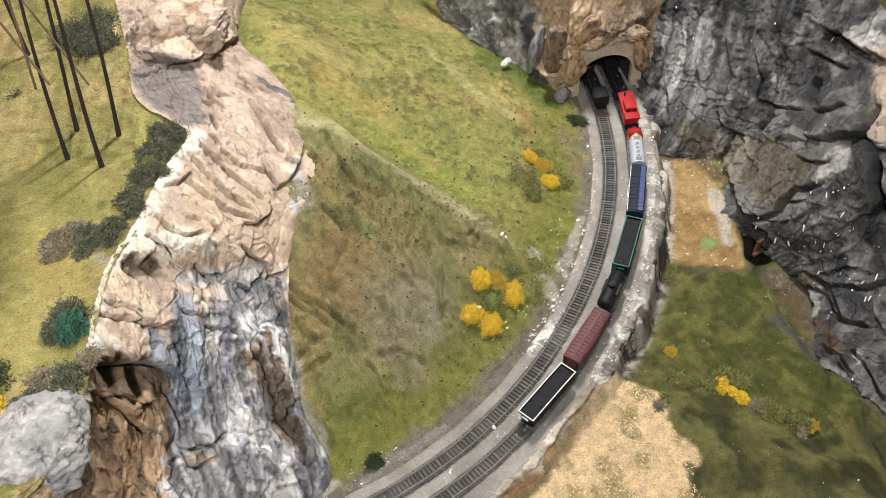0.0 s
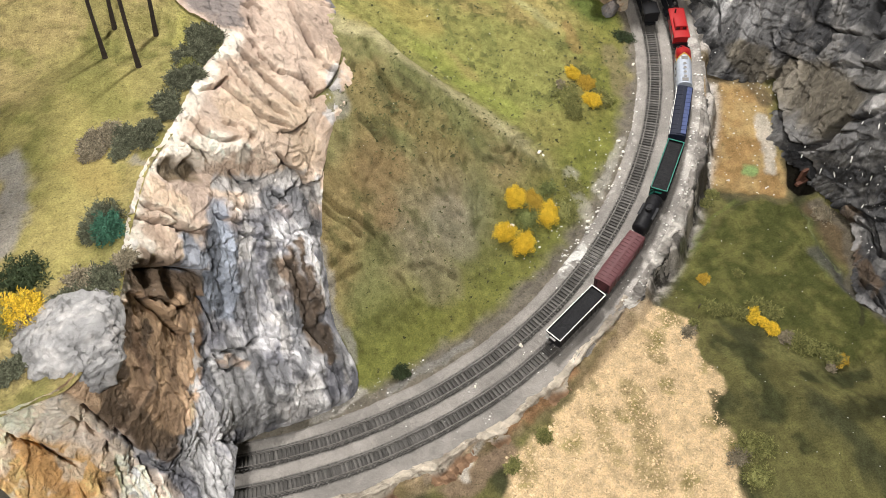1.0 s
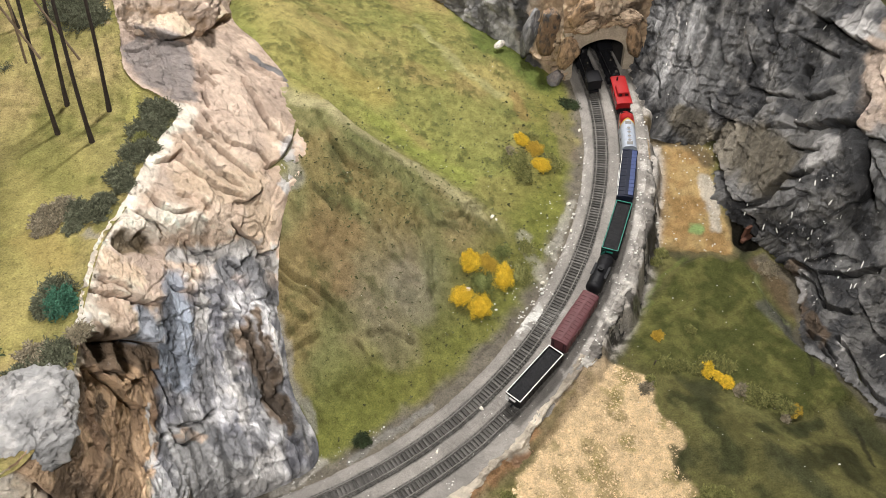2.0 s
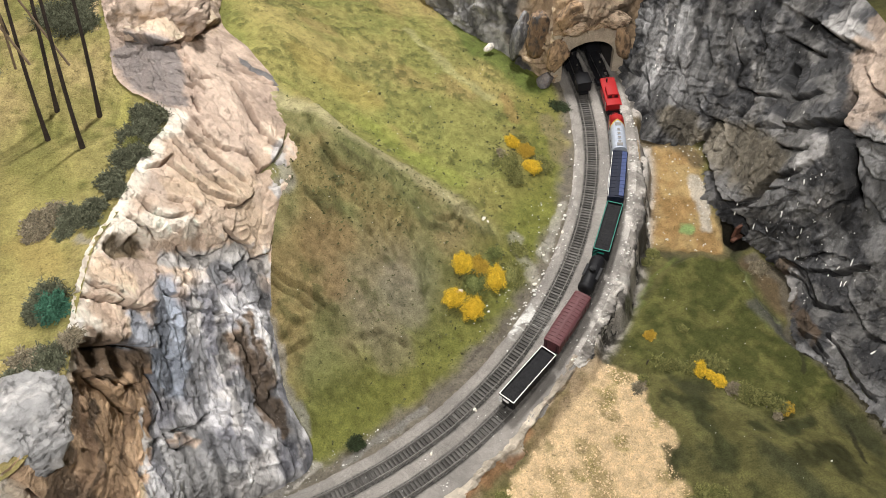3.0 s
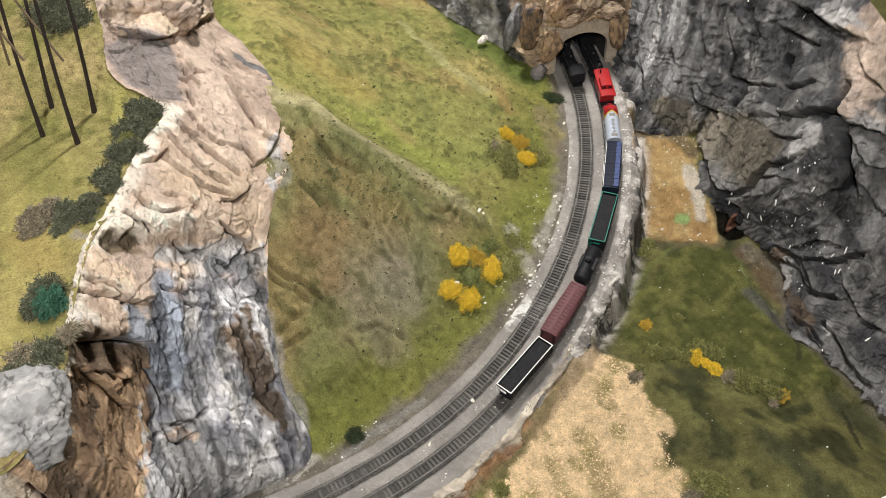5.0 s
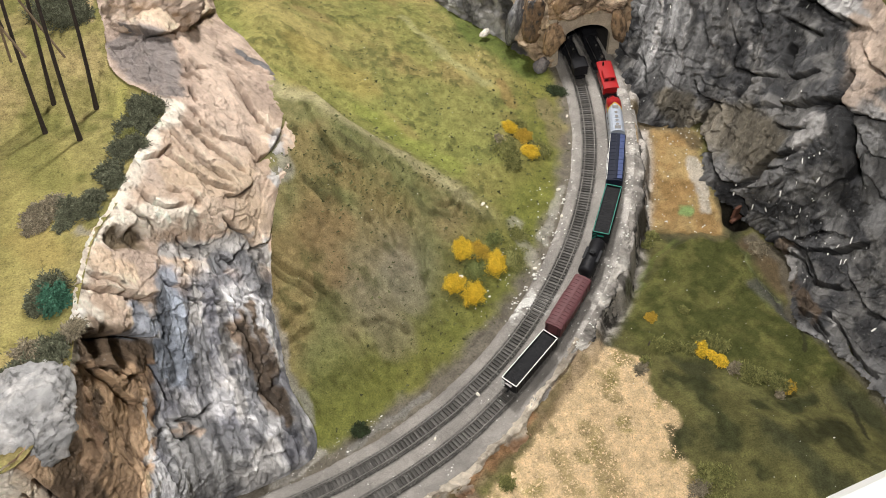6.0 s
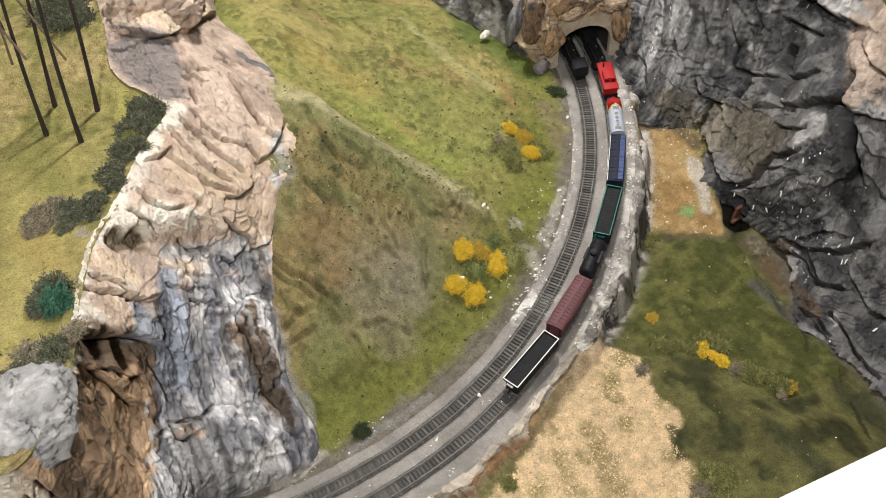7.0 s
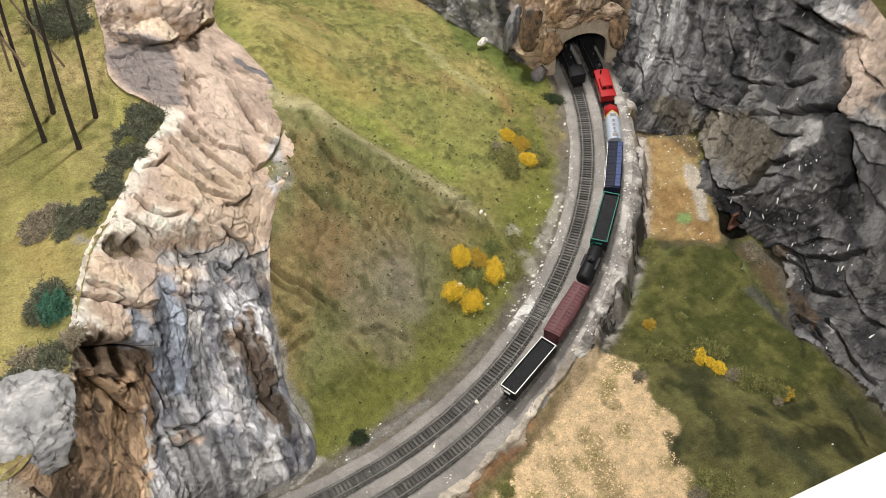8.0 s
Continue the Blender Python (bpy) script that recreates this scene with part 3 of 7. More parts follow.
# ---- rock faces ----
PAINTS = {"cream": (0.86, 0.77, 0.66), "tan": (0.64, 0.49, 0.36), "pink": (0.60, 0.47, 0.38), "slab": (0.235, 0.205, 0.195), "darkgrey": (0.17, 0.17, 0.18),
          "grey": (0.33, 0.325, 0.325), "palegrey": (0.52, 0.50, 0.49), "bluegrey": (0.29, 0.32, 0.38), "umber": (0.15, 0.105, 0.07), "umberpit": (0.12, 0.088, 0.048),
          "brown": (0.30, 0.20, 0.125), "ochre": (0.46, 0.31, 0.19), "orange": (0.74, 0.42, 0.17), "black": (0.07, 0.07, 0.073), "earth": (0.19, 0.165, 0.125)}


FACES_OF = {}


def rock_sheet(name, curves, nu, nv, colour, ledges, paints, label, category, streaks, depth=1.0, seed=0, pits=(), axes=((1, 0, 0), (0, 0, 1)), ragged=0.0, gain=1.0, facets=(18, 12), cracks=(), patchy=(0.4, 0.6), smooth=1.0, bold=1.0):
    g = sheet(curves, nu, nv)
    if ragged:
        shift = -ragged * np.abs(fbm(g[:, 0], 45, 4, seed + 77, 0.65))[:, None] * step(0.14, 0.0, np.linspace(0, 1, nv))[None]
        g = g + np.stack([shift, 0 * shift, 0 * shift], 2)
    n = normals(g)
    p, nn = g.reshape(-1, 3), n.reshape(-1, 3)
    u = np.repeat(np.linspace(0, 1, nu), nv)
    v = np.tile(np.linspace(0, 1, nv), nu)
    length = np.linalg.norm(np.diff(g[:, nv // 2], axis=0), axis=1).sum()
    across = np.linalg.norm(np.diff(g[nu // 2], axis=0), axis=1).sum()

    def spot(a, b):
        return g[min(nu - 1, int(round(a * (nu - 1)))), min(nv - 1, int(round(b * (nv - 1))))]

    warp = np.stack([fbm(p, 11, 3, seed + k) for k in (1, 2, 3)], 1) * 0.022
    q = p + warp
    st = streaks(u, v)
    down, fall = p @ np.array(axes[0]), p @ np.array(axes[1])
    flow = np.c_[down * 32 + 1.0 * fbm(p, 12, 3, seed + 8), fall * 6, 0 * u]
    thin = np.c_[down * 95 + 1.1 * fbm(p, 16, 3, seed + 18), fall * 7, 0 * u]
    calm = smooth + (1 - smooth) * st
    broad = 0.011 * fbm(q * (1, 1, 1.5), 7, 2, seed + 3) * (1 - 0.3 * st)
    lump = broad + (1 - 0.55 * st) * 0.0026 * (billow(q * (1.3, 1, 1.1), 24, 4, seed + 6) - 0.22)
    lump = lump + st * (0.014 * (billow(flow, 1.0, 3, seed + 4) - 0.3) + 0.008 * (billow(thin, 1.0, 3, seed + 5) - 0.3))
    lump = lump + 0.0010 * fbm(p, 190, 2, seed + 9)
    # slabs that end in sharp breaks
    tilt = fbm(q, 5, 2, seed + 12) * 2.0 + v * 3.5 + 0.35 * fbm(q, 22, 3, seed + 13)
    saw = tilt - np.floor(tilt)
    lump = lump + (0.007 - 0.003 * st) * calm * (saw - step(0.92, 1.0, saw) - 0.35)
    tilt = fbm(q, 13, 3, seed + 14) * 3.0 - v * 5.0 + u * 9.0 + 0.4 * fbm(p, 45, 3, seed + 15)
    saw = tilt - np.floor(tilt)
    lump = lump + 0.0052 * calm * (saw - step(0.90, 1.0, saw) - 0.35)
    # angular facets, long in the direction of the fall
    d1, d2, num = cells(np.c_[down * facets[0] + 0.9 * fbm(p, 14, 3, seed + 30), fall * facets[1] + 0.6 * fbm(p, 14, 3, seed + 31), 0 * u + 0.5], 1.0, seed)
    e1, e2, num2 = cells(np.c_[down * facets[0] * 2.6 + 1.2 * fbm(p, 30, 3, seed + 32), fall * facets[1] * 2.2, 0 * u + 0.5], 1.0, seed + 2)
    lump = lump + calm * (0.009 * (num - 0.5) * step(0.0, 0.07, d2 - d1) + 0.0045 * (num2 - 0.5) * step(0.0, 0.10, e2 - e1)) - 0.004 * calm * step(0.05, 0.0, d2 - d1)
    torn = fbm(p, 60, 3, seed + 50)
    lean = np.zeros_like(p)
    for height, width, line in ledges:
        height = height * bold
        d, side, over = along(p + warp * 0.22 + 0.0035 * torn[:, None], np.array([spot(a, b) for a, b in line]), nn, 4 * width)
        high = step(-0.0008, 0.0008, side)
        lump = lump + mix(-0.25 * height * np.exp(-d / (0.35 * width))[:, None], 0.33 * height * np.exp(-d / (0.9 * width))[:, None], high)[:, 0]
        # a deep crease below the lip, and the lip leaning over it
        open_ = step(-0.45, 0.05, torn + 0.25 * fbm(p, 17, 2, seed + 52))
        lump = lump - (0.70 * height + 0.012) * np.exp(-((side + 0.0016) / 0.0027) ** 4) * (d < 0.02) * open_ * step(0.012, 0.004, d - np.abs(side))
        lean = lean - over * ((0.0012 + 0.03 * height) * high * np.exp(-d / 0.006) * open_)[:, None]
    for deep, width, line in cracks:
        d, _, _ = along(p + warp * 0.15 + 0.004 * torn[:, None], np.array([spot(a, b) for a, b in line]), None, 4 * width)
        lump = lump - deep * np.exp(-(d / width) ** 4)
    for a, b, radius, deep in pits:
        d = np.linalg.norm(p + warp * 0.3 - spot(a, b), axis=1)
        lump = lump - deep * step(radius, radius * 0.45, d)
    fade = np.minimum(1, np.minimum(v / 0.10, (1 - v) / 0.05))
    off = lump * (0.3 + 0.7 * fade) * depth
    verts = p + nn * off[:, None] + lean * (fade * depth)[:, None]
    col = colour(u, v, p)
    wob = p + np.stack([fbm(p, 30, 4, seed + 60 + k) for k in (1, 2, 3)], 1) * 0.022
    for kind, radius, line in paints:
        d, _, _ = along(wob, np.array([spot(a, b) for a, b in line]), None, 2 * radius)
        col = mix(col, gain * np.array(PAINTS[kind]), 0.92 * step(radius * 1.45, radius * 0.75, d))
    fine, wash = fbm(p, 130, 3, seed + 41), fbm(p * (1, 1, 0.6), 38, 4, seed + 43, 0.65)
    streaky = fbm(np.c_[down * 70 + 1.1 * fbm(p, 14, 4, seed + 44), fall * 5, 0 * u], 1.0, 4, seed + 45) * st
    col = col * np.clip(1 + 0.16 * fine + (0.22 - 0.05 * st) * wash + 0.82 * (step(-0.24, 0.24, streaky) - 0.5) * st, 0.3, 1.7)[:, None]
    col = col * np.clip(1 + 0.5 * (num - 0.5) * (0.35 + 0.65 * st), 0.4, 1.7)[:, None]
    # dry-brushed high spots
    proud = lump - broad
    col = mix(col, np.clip(col * 1.35 + 0.05, 0, 0.8), 0.5 * step(0.006, 0.012, proud + 0.004 * fine))
    ob = mesh_object(name, verts, grid_faces(nu, nv), CLIFF, smooth=True, colours=np.clip(col, 0.012, 0.85))
    layer = ob.data.attributes.new("Flow", "FLOAT_VECTOR", "POINT")
    layer.data.foreach_set("vector", np.c_[down, fall, patchy[0] + (patchy[1] - patchy[0]) * st].astype(np.float32).ravel())
    FACES_OF[name] = (verts, nn, u, v)
    return tagged(ob, label, category, kind="structure")


LT = [(-0.472, 1.481, 0.400), (-0.424, 1.275, 0.400), (-0.400, 1.144, 0.390), (-0.320, 1.064, 0.370), (-0.347, 0.963, 0.385), (-0.375, 0.839, 0.400), (-0.400, 0.763, 0.410), (-0.401, 0.655, 0.430), (-0.398, 0.565, 0.440), (-0.400, 0.517, 0.445), (-0.416, 0.461, 0.450), (-0.439, 0.424, 0.455), (-0.506, 0.398, 0.460), (-0.545, 0.370, 0.460)]
LM = [(-0.336, 1.413, 0.420), (-0.314, 1.266, 0.410), (-0.315, 1.193, 0.370), (-0.242, 1.116, 0.320), (-0.255, 1.005, 0.310), (-0.284, 0.870, 0.330), (-0.307, 0.838, 0.280), (-0.333, 0.734, 0.270), (-0.357, 0.660, 0.210), (-0.370, 0.578, 0.160), (-0.373, 0.506, 0.170), (-0.397, 0.454, 0.200), (-0.433, 0.402, 0.250), (-0.464, 0.313, 0.280)]
LB = [(-0.243, 1.659, 0.250), (-0.273, 1.474, 0.256), (-0.208, 1.351, 0.252), (-0.152, 1.217, 0.248), (-0.136, 1.051, 0.243), (-0.182, 0.959, 0.217), (-0.203, 0.867, 0.162), (-0.209, 0.801, 0.118), (-0.206, 0.709, 0.048), (-0.182, 0.598, 0.000), (-0.348, 0.529, 0.020), (-0.344, 0.482, 0.090), (-0.344, 0.408, 0.100), (-0.348, 0.319, 0.100)]
RB = [(0.588, 1.52, 0.02), (0.588, 1.445, 0.000), (0.567, 1.266, -0.030), (0.673, 1.208, -0.055), (0.672, 1.081, -0.075), (0.719, 0.980, -0.085), (0.751, 0.857, -0.075), (0.714, 0.732, -0.08), (0.755, 0.637, -0.075), (0.782, 0.534, -0.06), (0.803, 0.446, -0.06)]
RM = [(0.640, 1.54, 0.110), (0.660, 1.476, 0.100), (0.668, 1.362, 0.045), (0.758, 1.208, 0.060), (0.753, 1.083, 0.065), (0.783, 0.941, 0.060), (0.817, 0.856, 0.000), (0.807, 0.747, -0.030), (0.819, 0.645, -0.030), (0.852, 0.563, -0.020), (0.872, 0.493, -0.020)]
RT = [(0.70, 1.62, 0.33), (0.75, 1.56, 0.30), (0.86, 1.40, 0.30), (0.93, 1.248, 0.30), (0.93, 1.088, 0.31), (0.91, 0.922, 0.30), (0.94, 0.823, 0.25), (0.96, 0.730, 0.20), (1.0, 0.632, 0.17), (1.02, 0.552, 0.15), (1.02, 0.489, 0.15)]


LEDGES_L = [
    (.010, .014, [(0.110, 0.627), (0.159, 0.575), (0.191, 0.433), (0.226, 0.291)]),
    (.026, .05, [(0.092, 0.154), (0.098, 0.243), (0.112, 0.367), (0.120, 0.467), (0.118, 0.556), (0.104, 0.627), (0.096, 0.757), (0.092, 0.911)]),
    (.005, .02, [(0.118, 0.059), (0.120, 0.195), (0.114, 0.308)]),
    (.008, .015, [(0.154, 0.574), (0.168, 0.568), (0.182, 0.550), (0.184, 0.574)]),
    (.012, .012, [(0.190, 0.426), (0.198, 0.450)]),
    (.016, .03, [(0.204, 0.686), (0.222, 0.675), (0.244, 0.692), (0.267, 0.740), (0.285, 0.822), (0.291, 0.876)]),
    (.012, .02, [(0.319, 0.787), (0.311, 0.846), (0.301, 0.870), (0.289, 0.899), (0.277, 0.923)]),
    (.010, .015, [(0.180, 0.834), (0.190, 0.876), (0.208, 0.905), (0.222, 1.000)]),
    (.012, .015, [(0.267, 0.189), (0.275, 0.249), (0.279, 0.314)]),
    (.016, .022, [(0.277, 0.101), (0.295, 0.231), (0.311, 0.331), (0.317, 0.396), (0.329, 0.491), (0.337, 0.562), (0.345, 0.627)]),
    (.016, .02, [(0.289, 0.349), (0.301, 0.450), (0.311, 0.533), (0.321, 0.615), (0.329, 0.680)]),
]
LEDGES_L += [
    (.009, .015, [(0.251, 0.254), (0.271, 0.343), (0.283, 0.438)]),
    (.012, .018, [(0.291, 0.544), (0.295, 0.645), (0.299, 0.716), (0.311, 0.757)]),
    (.012, .015, [(0.325, 0.089), (0.323, 0.136), (0.315, 0.172)]),
    (.016, .022, [(0.323, 0.219), (0.331, 0.314), (0.337, 0.396), (0.347, 0.509), (0.355, 0.609), (0.359, 0.657)]),
    (.016, .018, [(0.367, 0.112), (0.373, 0.189), (0.379, 0.272), (0.383, 0.349), (0.381, 0.408)]),
    (.010, .014, [(0.357, 0.302), (0.361, 0.373), (0.363, 0.444), (0.373, 0.509)]),
    (.009, .014, [(0.395, 0.154), (0.405, 0.219), (0.427, 0.302)]),
    (.020, .028, [(0.451, 0.456), (0.459, 0.527), (0.453, 0.604), (0.433, 0.680), (0.421, 0.704)]),
    (.014, .018, [(0.409, 0.722), (0.421, 0.781), (0.423, 0.840), (0.433, 0.864)]),
    (.012, .016, [(0.371, 0.698), (0.369, 0.751), (0.355, 0.787)]),
]
LEDGES_L += [
    (.012, .02, [(0.441, 0.888), (0.431, 0.976), (0.419, 1.000)]),
    (.012, .02, [(0.521, 0.012), (0.521, 0.077), (0.525, 0.136), (0.527, 0.201), (0.527, 0.243)]),
    (.012, .015, [(0.507, 0.083), (0.513, 0.154), (0.519, 0.207), (0.527, 0.249)]),
    (.036, .04, [(0.579, 0.041), (0.581, 0.118), (0.577, 0.189), (0.571, 0.266), (0.569, 0.343), (0.573, 0.396)]),
    (.018, .022, [(0.621, 0.089), (0.625, 0.160), (0.637, 0.225), (0.649, 0.278), (0.653, 0.337)]),
    (.012, .015, [(0.615, 0.172), (0.619, 0.266), (0.621, 0.343), (0.617, 0.379)]),
    (.014, .015, [(0.597, 0.420), (0.607, 0.456), (0.623, 0.485), (0.637, 0.521)]),
    (.012, .016, [(0.657, 0.568), (0.655, 0.609), (0.645, 0.651)]),
    (.010, .012, [(0.671, 0.533), (0.681, 0.556), (0.673, 0.598)]),
    (.006, .02, [(0.535, 0.775), (0.561, 0.834), (0.587, 0.864), (0.617, 0.882), (0.635, 0.893)]),
]
LEDGES_L += [
    (.010, .02, [(0.872, 0.15), (0.885, 0.30), (0.915, 0.45), (0.950, 0.58)]),
    (.014, .02, [(0.845, 0.12), (0.868, 0.36), (0.900, 0.52), (0.935, 0.66)]),
    (.012, .02, [(0.935, 0.10), (0.925, 0.22), (0.930, 0.30)]),
    (.012, .016, [(0.467, 0.710), (0.469, 0.746), (0.447, 0.805)]),
    (.010, .012, [(0.511, 0.467), (0.515, 0.556), (0.509, 0.627)]),
    (.010, .014, [(0.525, 0.598), (0.525, 0.680), (0.529, 0.746)]),
    (.010, .014, [(0.531, 0.266), (0.531, 0.337), (0.527, 0.396)]),
]
PAINT_L = [
    ("cream", 0.021, [(0.232, 0.012), (0.309, 0.000), (0.381, 0.000), (0.461, 0.006), (0.539, 0.000), (0.619, 0.000)]),
    ("slab", 0.020, [(0.105, 0.134), (0.145, 0.104)]),
    ("slab", 0.022, [(0.119, 0.313), (0.177, 0.127)]),
    ("slab", 0.020, [(0.128, 0.448), (0.196, 0.179)]),
    ("slab", 0.015, [(0.133, 0.525), (0.208, 0.224)]),
    ("tan", 0.031, [(0.070, 0.243), (0.078, 0.491), (0.074, 0.822)]),
    ("pink", 0.030, [(0.144, 0.698), (0.232, 0.533), (0.285, 0.615)]),
    ("darkgrey", 0.013, [(0.174, 0.905), (0.200, 0.953), (0.226, 0.970)]),
    ("palegrey", 0.012, [(0.297, 0.893), (0.331, 0.959), (0.353, 0.941)]),
    ("cream", 0.019, [(0.439, 0.089), (0.411, 0.213), (0.403, 0.479)]),
    ("tan", 0.028, [(0.347, 0.349), (0.349, 0.728), (0.405, 0.840)]),
    ("palegrey", 0.017, [(0.469, 0.408), (0.467, 0.568), (0.437, 0.781), (0.459, 0.964)]),
    ("darkgrey", 0.015, [(0.463, 0.710), (0.493, 0.698)]),
    ("darkgrey", 0.019, [(0.469, 0.828), (0.497, 0.917)]),
]
PAINT_L += [
    ("cream", 0.011, [(0.551, 0.059), (0.563, 0.107)]),
    ("tan", 0.018, [(0.493, 0.095), (0.505, 0.219)]),
    ("bluegrey", 0.018, [(0.555, 0.314), (0.553, 0.396)]),
    ("bluegrey", 0.026, [(0.515, 0.438), (0.563, 0.509), (0.607, 0.568)]),
    ("palegrey", 0.012, [(0.523, 0.621), (0.549, 0.621)]),
    ("darkgrey", 0.012, [(0.567, 0.645), (0.613, 0.657), (0.637, 0.669)]),
    ("palegrey", 0.011, [(0.535, 0.734), (0.611, 0.763), (0.647, 0.769)]),
    ("umber", 0.020, [(0.555, 0.793), (0.597, 0.852), (0.635, 0.899)]),
    ("palegrey", 0.008, [(0.533, 0.935), (0.579, 0.941), (0.635, 0.941), (0.683, 0.959)]),
    # Umber under the lip: brown rock, darkened for the hollow's shade.
    ("umber", 0.023, [(0.591, 0.118), (0.587, 0.272), (0.595, 0.367)]),
    ("ochre", 0.040, [(0.643, 0.243), (0.703, 0.290), (0.796, 0.302)]),
    ("umber", 0.012, [(0.617, 0.071), (0.673, 0.077), (0.729, 0.083), (0.768, 0.089)]),
]
PAINT_L += [
    ("brown", 0.015, [(0.756, 0.178), (0.776, 0.231), (0.792, 0.373)]),
    ("ochre", 0.021, [(0.631, 0.302), (0.675, 0.373)]),
    ("palegrey", 0.006, [(0.659, 0.444), (0.699, 0.438), (0.758, 0.432)]),
    ("grey", 0.035, [(0.681, 0.556), (0.735, 0.621), (0.719, 0.799)]),
    ("darkgrey", 0.018, [(0.673, 0.651), (0.677, 0.740)]),
    ("darkgrey", 0.012, [(0.693, 0.485), (0.715, 0.527)]),
    ("pink", 0.009, [(0.671, 0.562), (0.679, 0.604)]),
    ("palegrey", 0.021, [(0.685, 0.822), (0.717, 0.953), (0.725, 0.876)]),
    ("umberpit", 0.017, [(0.459, 0.120), (0.457, 0.235)]),
    ("orange", 0.012, [(0.935, 0.15), (0.955, 0.30), (0.960, 0.420)]),
    ("cream", 0.009, [(0.858, 0.036), (0.886, 0.112), (0.906, 0.183)]),
]
PAINT_L += [
    ("umber", 0.018, [(0.802, 0.107), (0.828, 0.254), (0.864, 0.485)]),
    ("grey", 0.030, [(0.852, 0.627), (0.902, 0.882)]),
]
LEDGES_R = [
    (.008, .012, [(0.192, 0.562), (0.206, 0.538)]),
    (.010, .015, [(0.094, 0.047), (0.118, 0.095), (0.146, 0.254)]),
    (.014, .02, [(0.253, 0.438), (0.267, 0.367), (0.281, 0.367), (0.293, 0.373)]),
    (.036, .03, [(0.323, 0.071), (0.341, 0.065), (0.369, 0.124), (0.403, 0.142), (0.429, 0.107)]),
    (.040, .03, [(0.425, 0.107), (0.445, 0.101), (0.467, 0.041), (0.497, 0.000)]),
    (.010, .018, [(0.281, 0.574), (0.305, 0.592), (0.341, 0.639)]),
    (.014, .02, [(0.443, 0.402), (0.447, 0.479), (0.459, 0.533), (0.461, 0.568)]),
    (.014, .02, [(0.293, 0.793), (0.321, 0.805), (0.347, 0.822)]),
    (.014, .02, [(0.343, 0.686), (0.361, 0.680), (0.375, 0.692), (0.393, 0.746)]),
    (.024, .035, [(0.385, 0.586), (0.415, 0.663), (0.435, 0.722), (0.455, 0.757)]),
]
LEDGES_R += [
    (.030, .05, [(0.289, 0.864), (0.321, 0.876), (0.353, 0.893), (0.377, 0.911)]),
    (.024, .035, [(0.465, 0.769), (0.481, 0.787), (0.501, 0.817), (0.519, 0.846)]),
    (.018, .025, [(0.467, 0.751), (0.501, 0.722), (0.531, 0.704), (0.561, 0.686)]),
    (.018, .025, [(0.405, 0.876), (0.433, 0.834), (0.445, 0.793)]),
    (.010, .015, [(0.449, 0.402), (0.465, 0.462), (0.481, 0.491)]),
    (.018, .025, [(0.607, 0.290), (0.625, 0.432), (0.637, 0.533), (0.645, 0.592)]),
    (.018, .025, [(0.587, 0.053), (0.607, 0.172), (0.633, 0.201), (0.659, 0.284), (0.681, 0.426)]),
    (.014, .02, [(0.511, 0.751), (0.537, 0.751), (0.557, 0.787)]),
    (.016, .025, [(0.683, 0.521), (0.749, 0.515), (0.770, 0.538)]),
    (.010, .015, [(0.415, 0.562), (0.435, 0.592), (0.441, 0.621)]),
]
LEDGES_R += [
    (.012, .015, [(0.721, 0.118), (0.752, 0.083), (0.782, 0.000)]),
    (.014, .018, [(0.727, 0.314), (0.766, 0.284), (0.810, 0.148), (0.852, 0.107)]),
    (.012, .016, [(0.693, 0.101), (0.719, 0.166), (0.749, 0.136)]),
    (.012, .016, [(0.421, 0.899), (0.447, 0.893), (0.461, 0.905)]),
    (.010, .02, [(0.116, 0.325), (0.156, 0.337), (0.188, 0.302)]),
    (.010, .02, [(0.202, 0.692), (0.232, 0.609), (0.244, 0.527)]),
    (.012, .02, [(0.242, 0.698), (0.265, 0.639), (0.271, 0.586)]),
    (.014, .02, [(0.246, 0.793), (0.273, 0.734), (0.285, 0.680)]),
    (.012, .016, [(0.435, 0.201), (0.463, 0.237), (0.475, 0.343), (0.479, 0.456)]),
    (.010, .014, [(0.579, 0.302), (0.589, 0.444), (0.611, 0.527)]),
]
LEDGES_R += [
    (.010, .014, [(0.567, 0.716), (0.599, 0.716), (0.617, 0.734)]),
    (.010, .014, [(0.529, 0.556), (0.531, 0.609), (0.549, 0.651)]),
]
PAINT_R = [
    ("pink", 0.025, [(0.385, 0.988), (0.435, 0.929), (0.463, 0.888)]),
    ("pink", 0.018, [(0.457, 0.793), (0.475, 0.828), (0.497, 0.840)]),
    ("palegrey", 0.020, [(0.331, 0.911), (0.369, 0.929), (0.397, 0.899)]),
    ("grey", 0.018, [(0.417, 0.864), (0.443, 0.840)]),
    ("palegrey", 0.013, [(0.453, 0.580), (0.453, 0.633), (0.449, 0.675)]),
    ("grey", 0.023, [(0.162, 0.521), (0.200, 0.432)]),
    ("palegrey", 0.007, [(0.186, 0.509), (0.196, 0.420)]),
    ("palegrey", 0.008, [(0.269, 0.680), (0.273, 0.633)]),
    ("grey", 0.013, [(0.251, 0.751), (0.257, 0.716)]),
    ("grey", 0.014, [(0.487, 0.757), (0.531, 0.793)]),
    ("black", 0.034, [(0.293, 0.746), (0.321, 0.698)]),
    # This black stroke paints in the shade of the gap under the tan overhang.
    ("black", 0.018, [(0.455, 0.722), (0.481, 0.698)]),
]
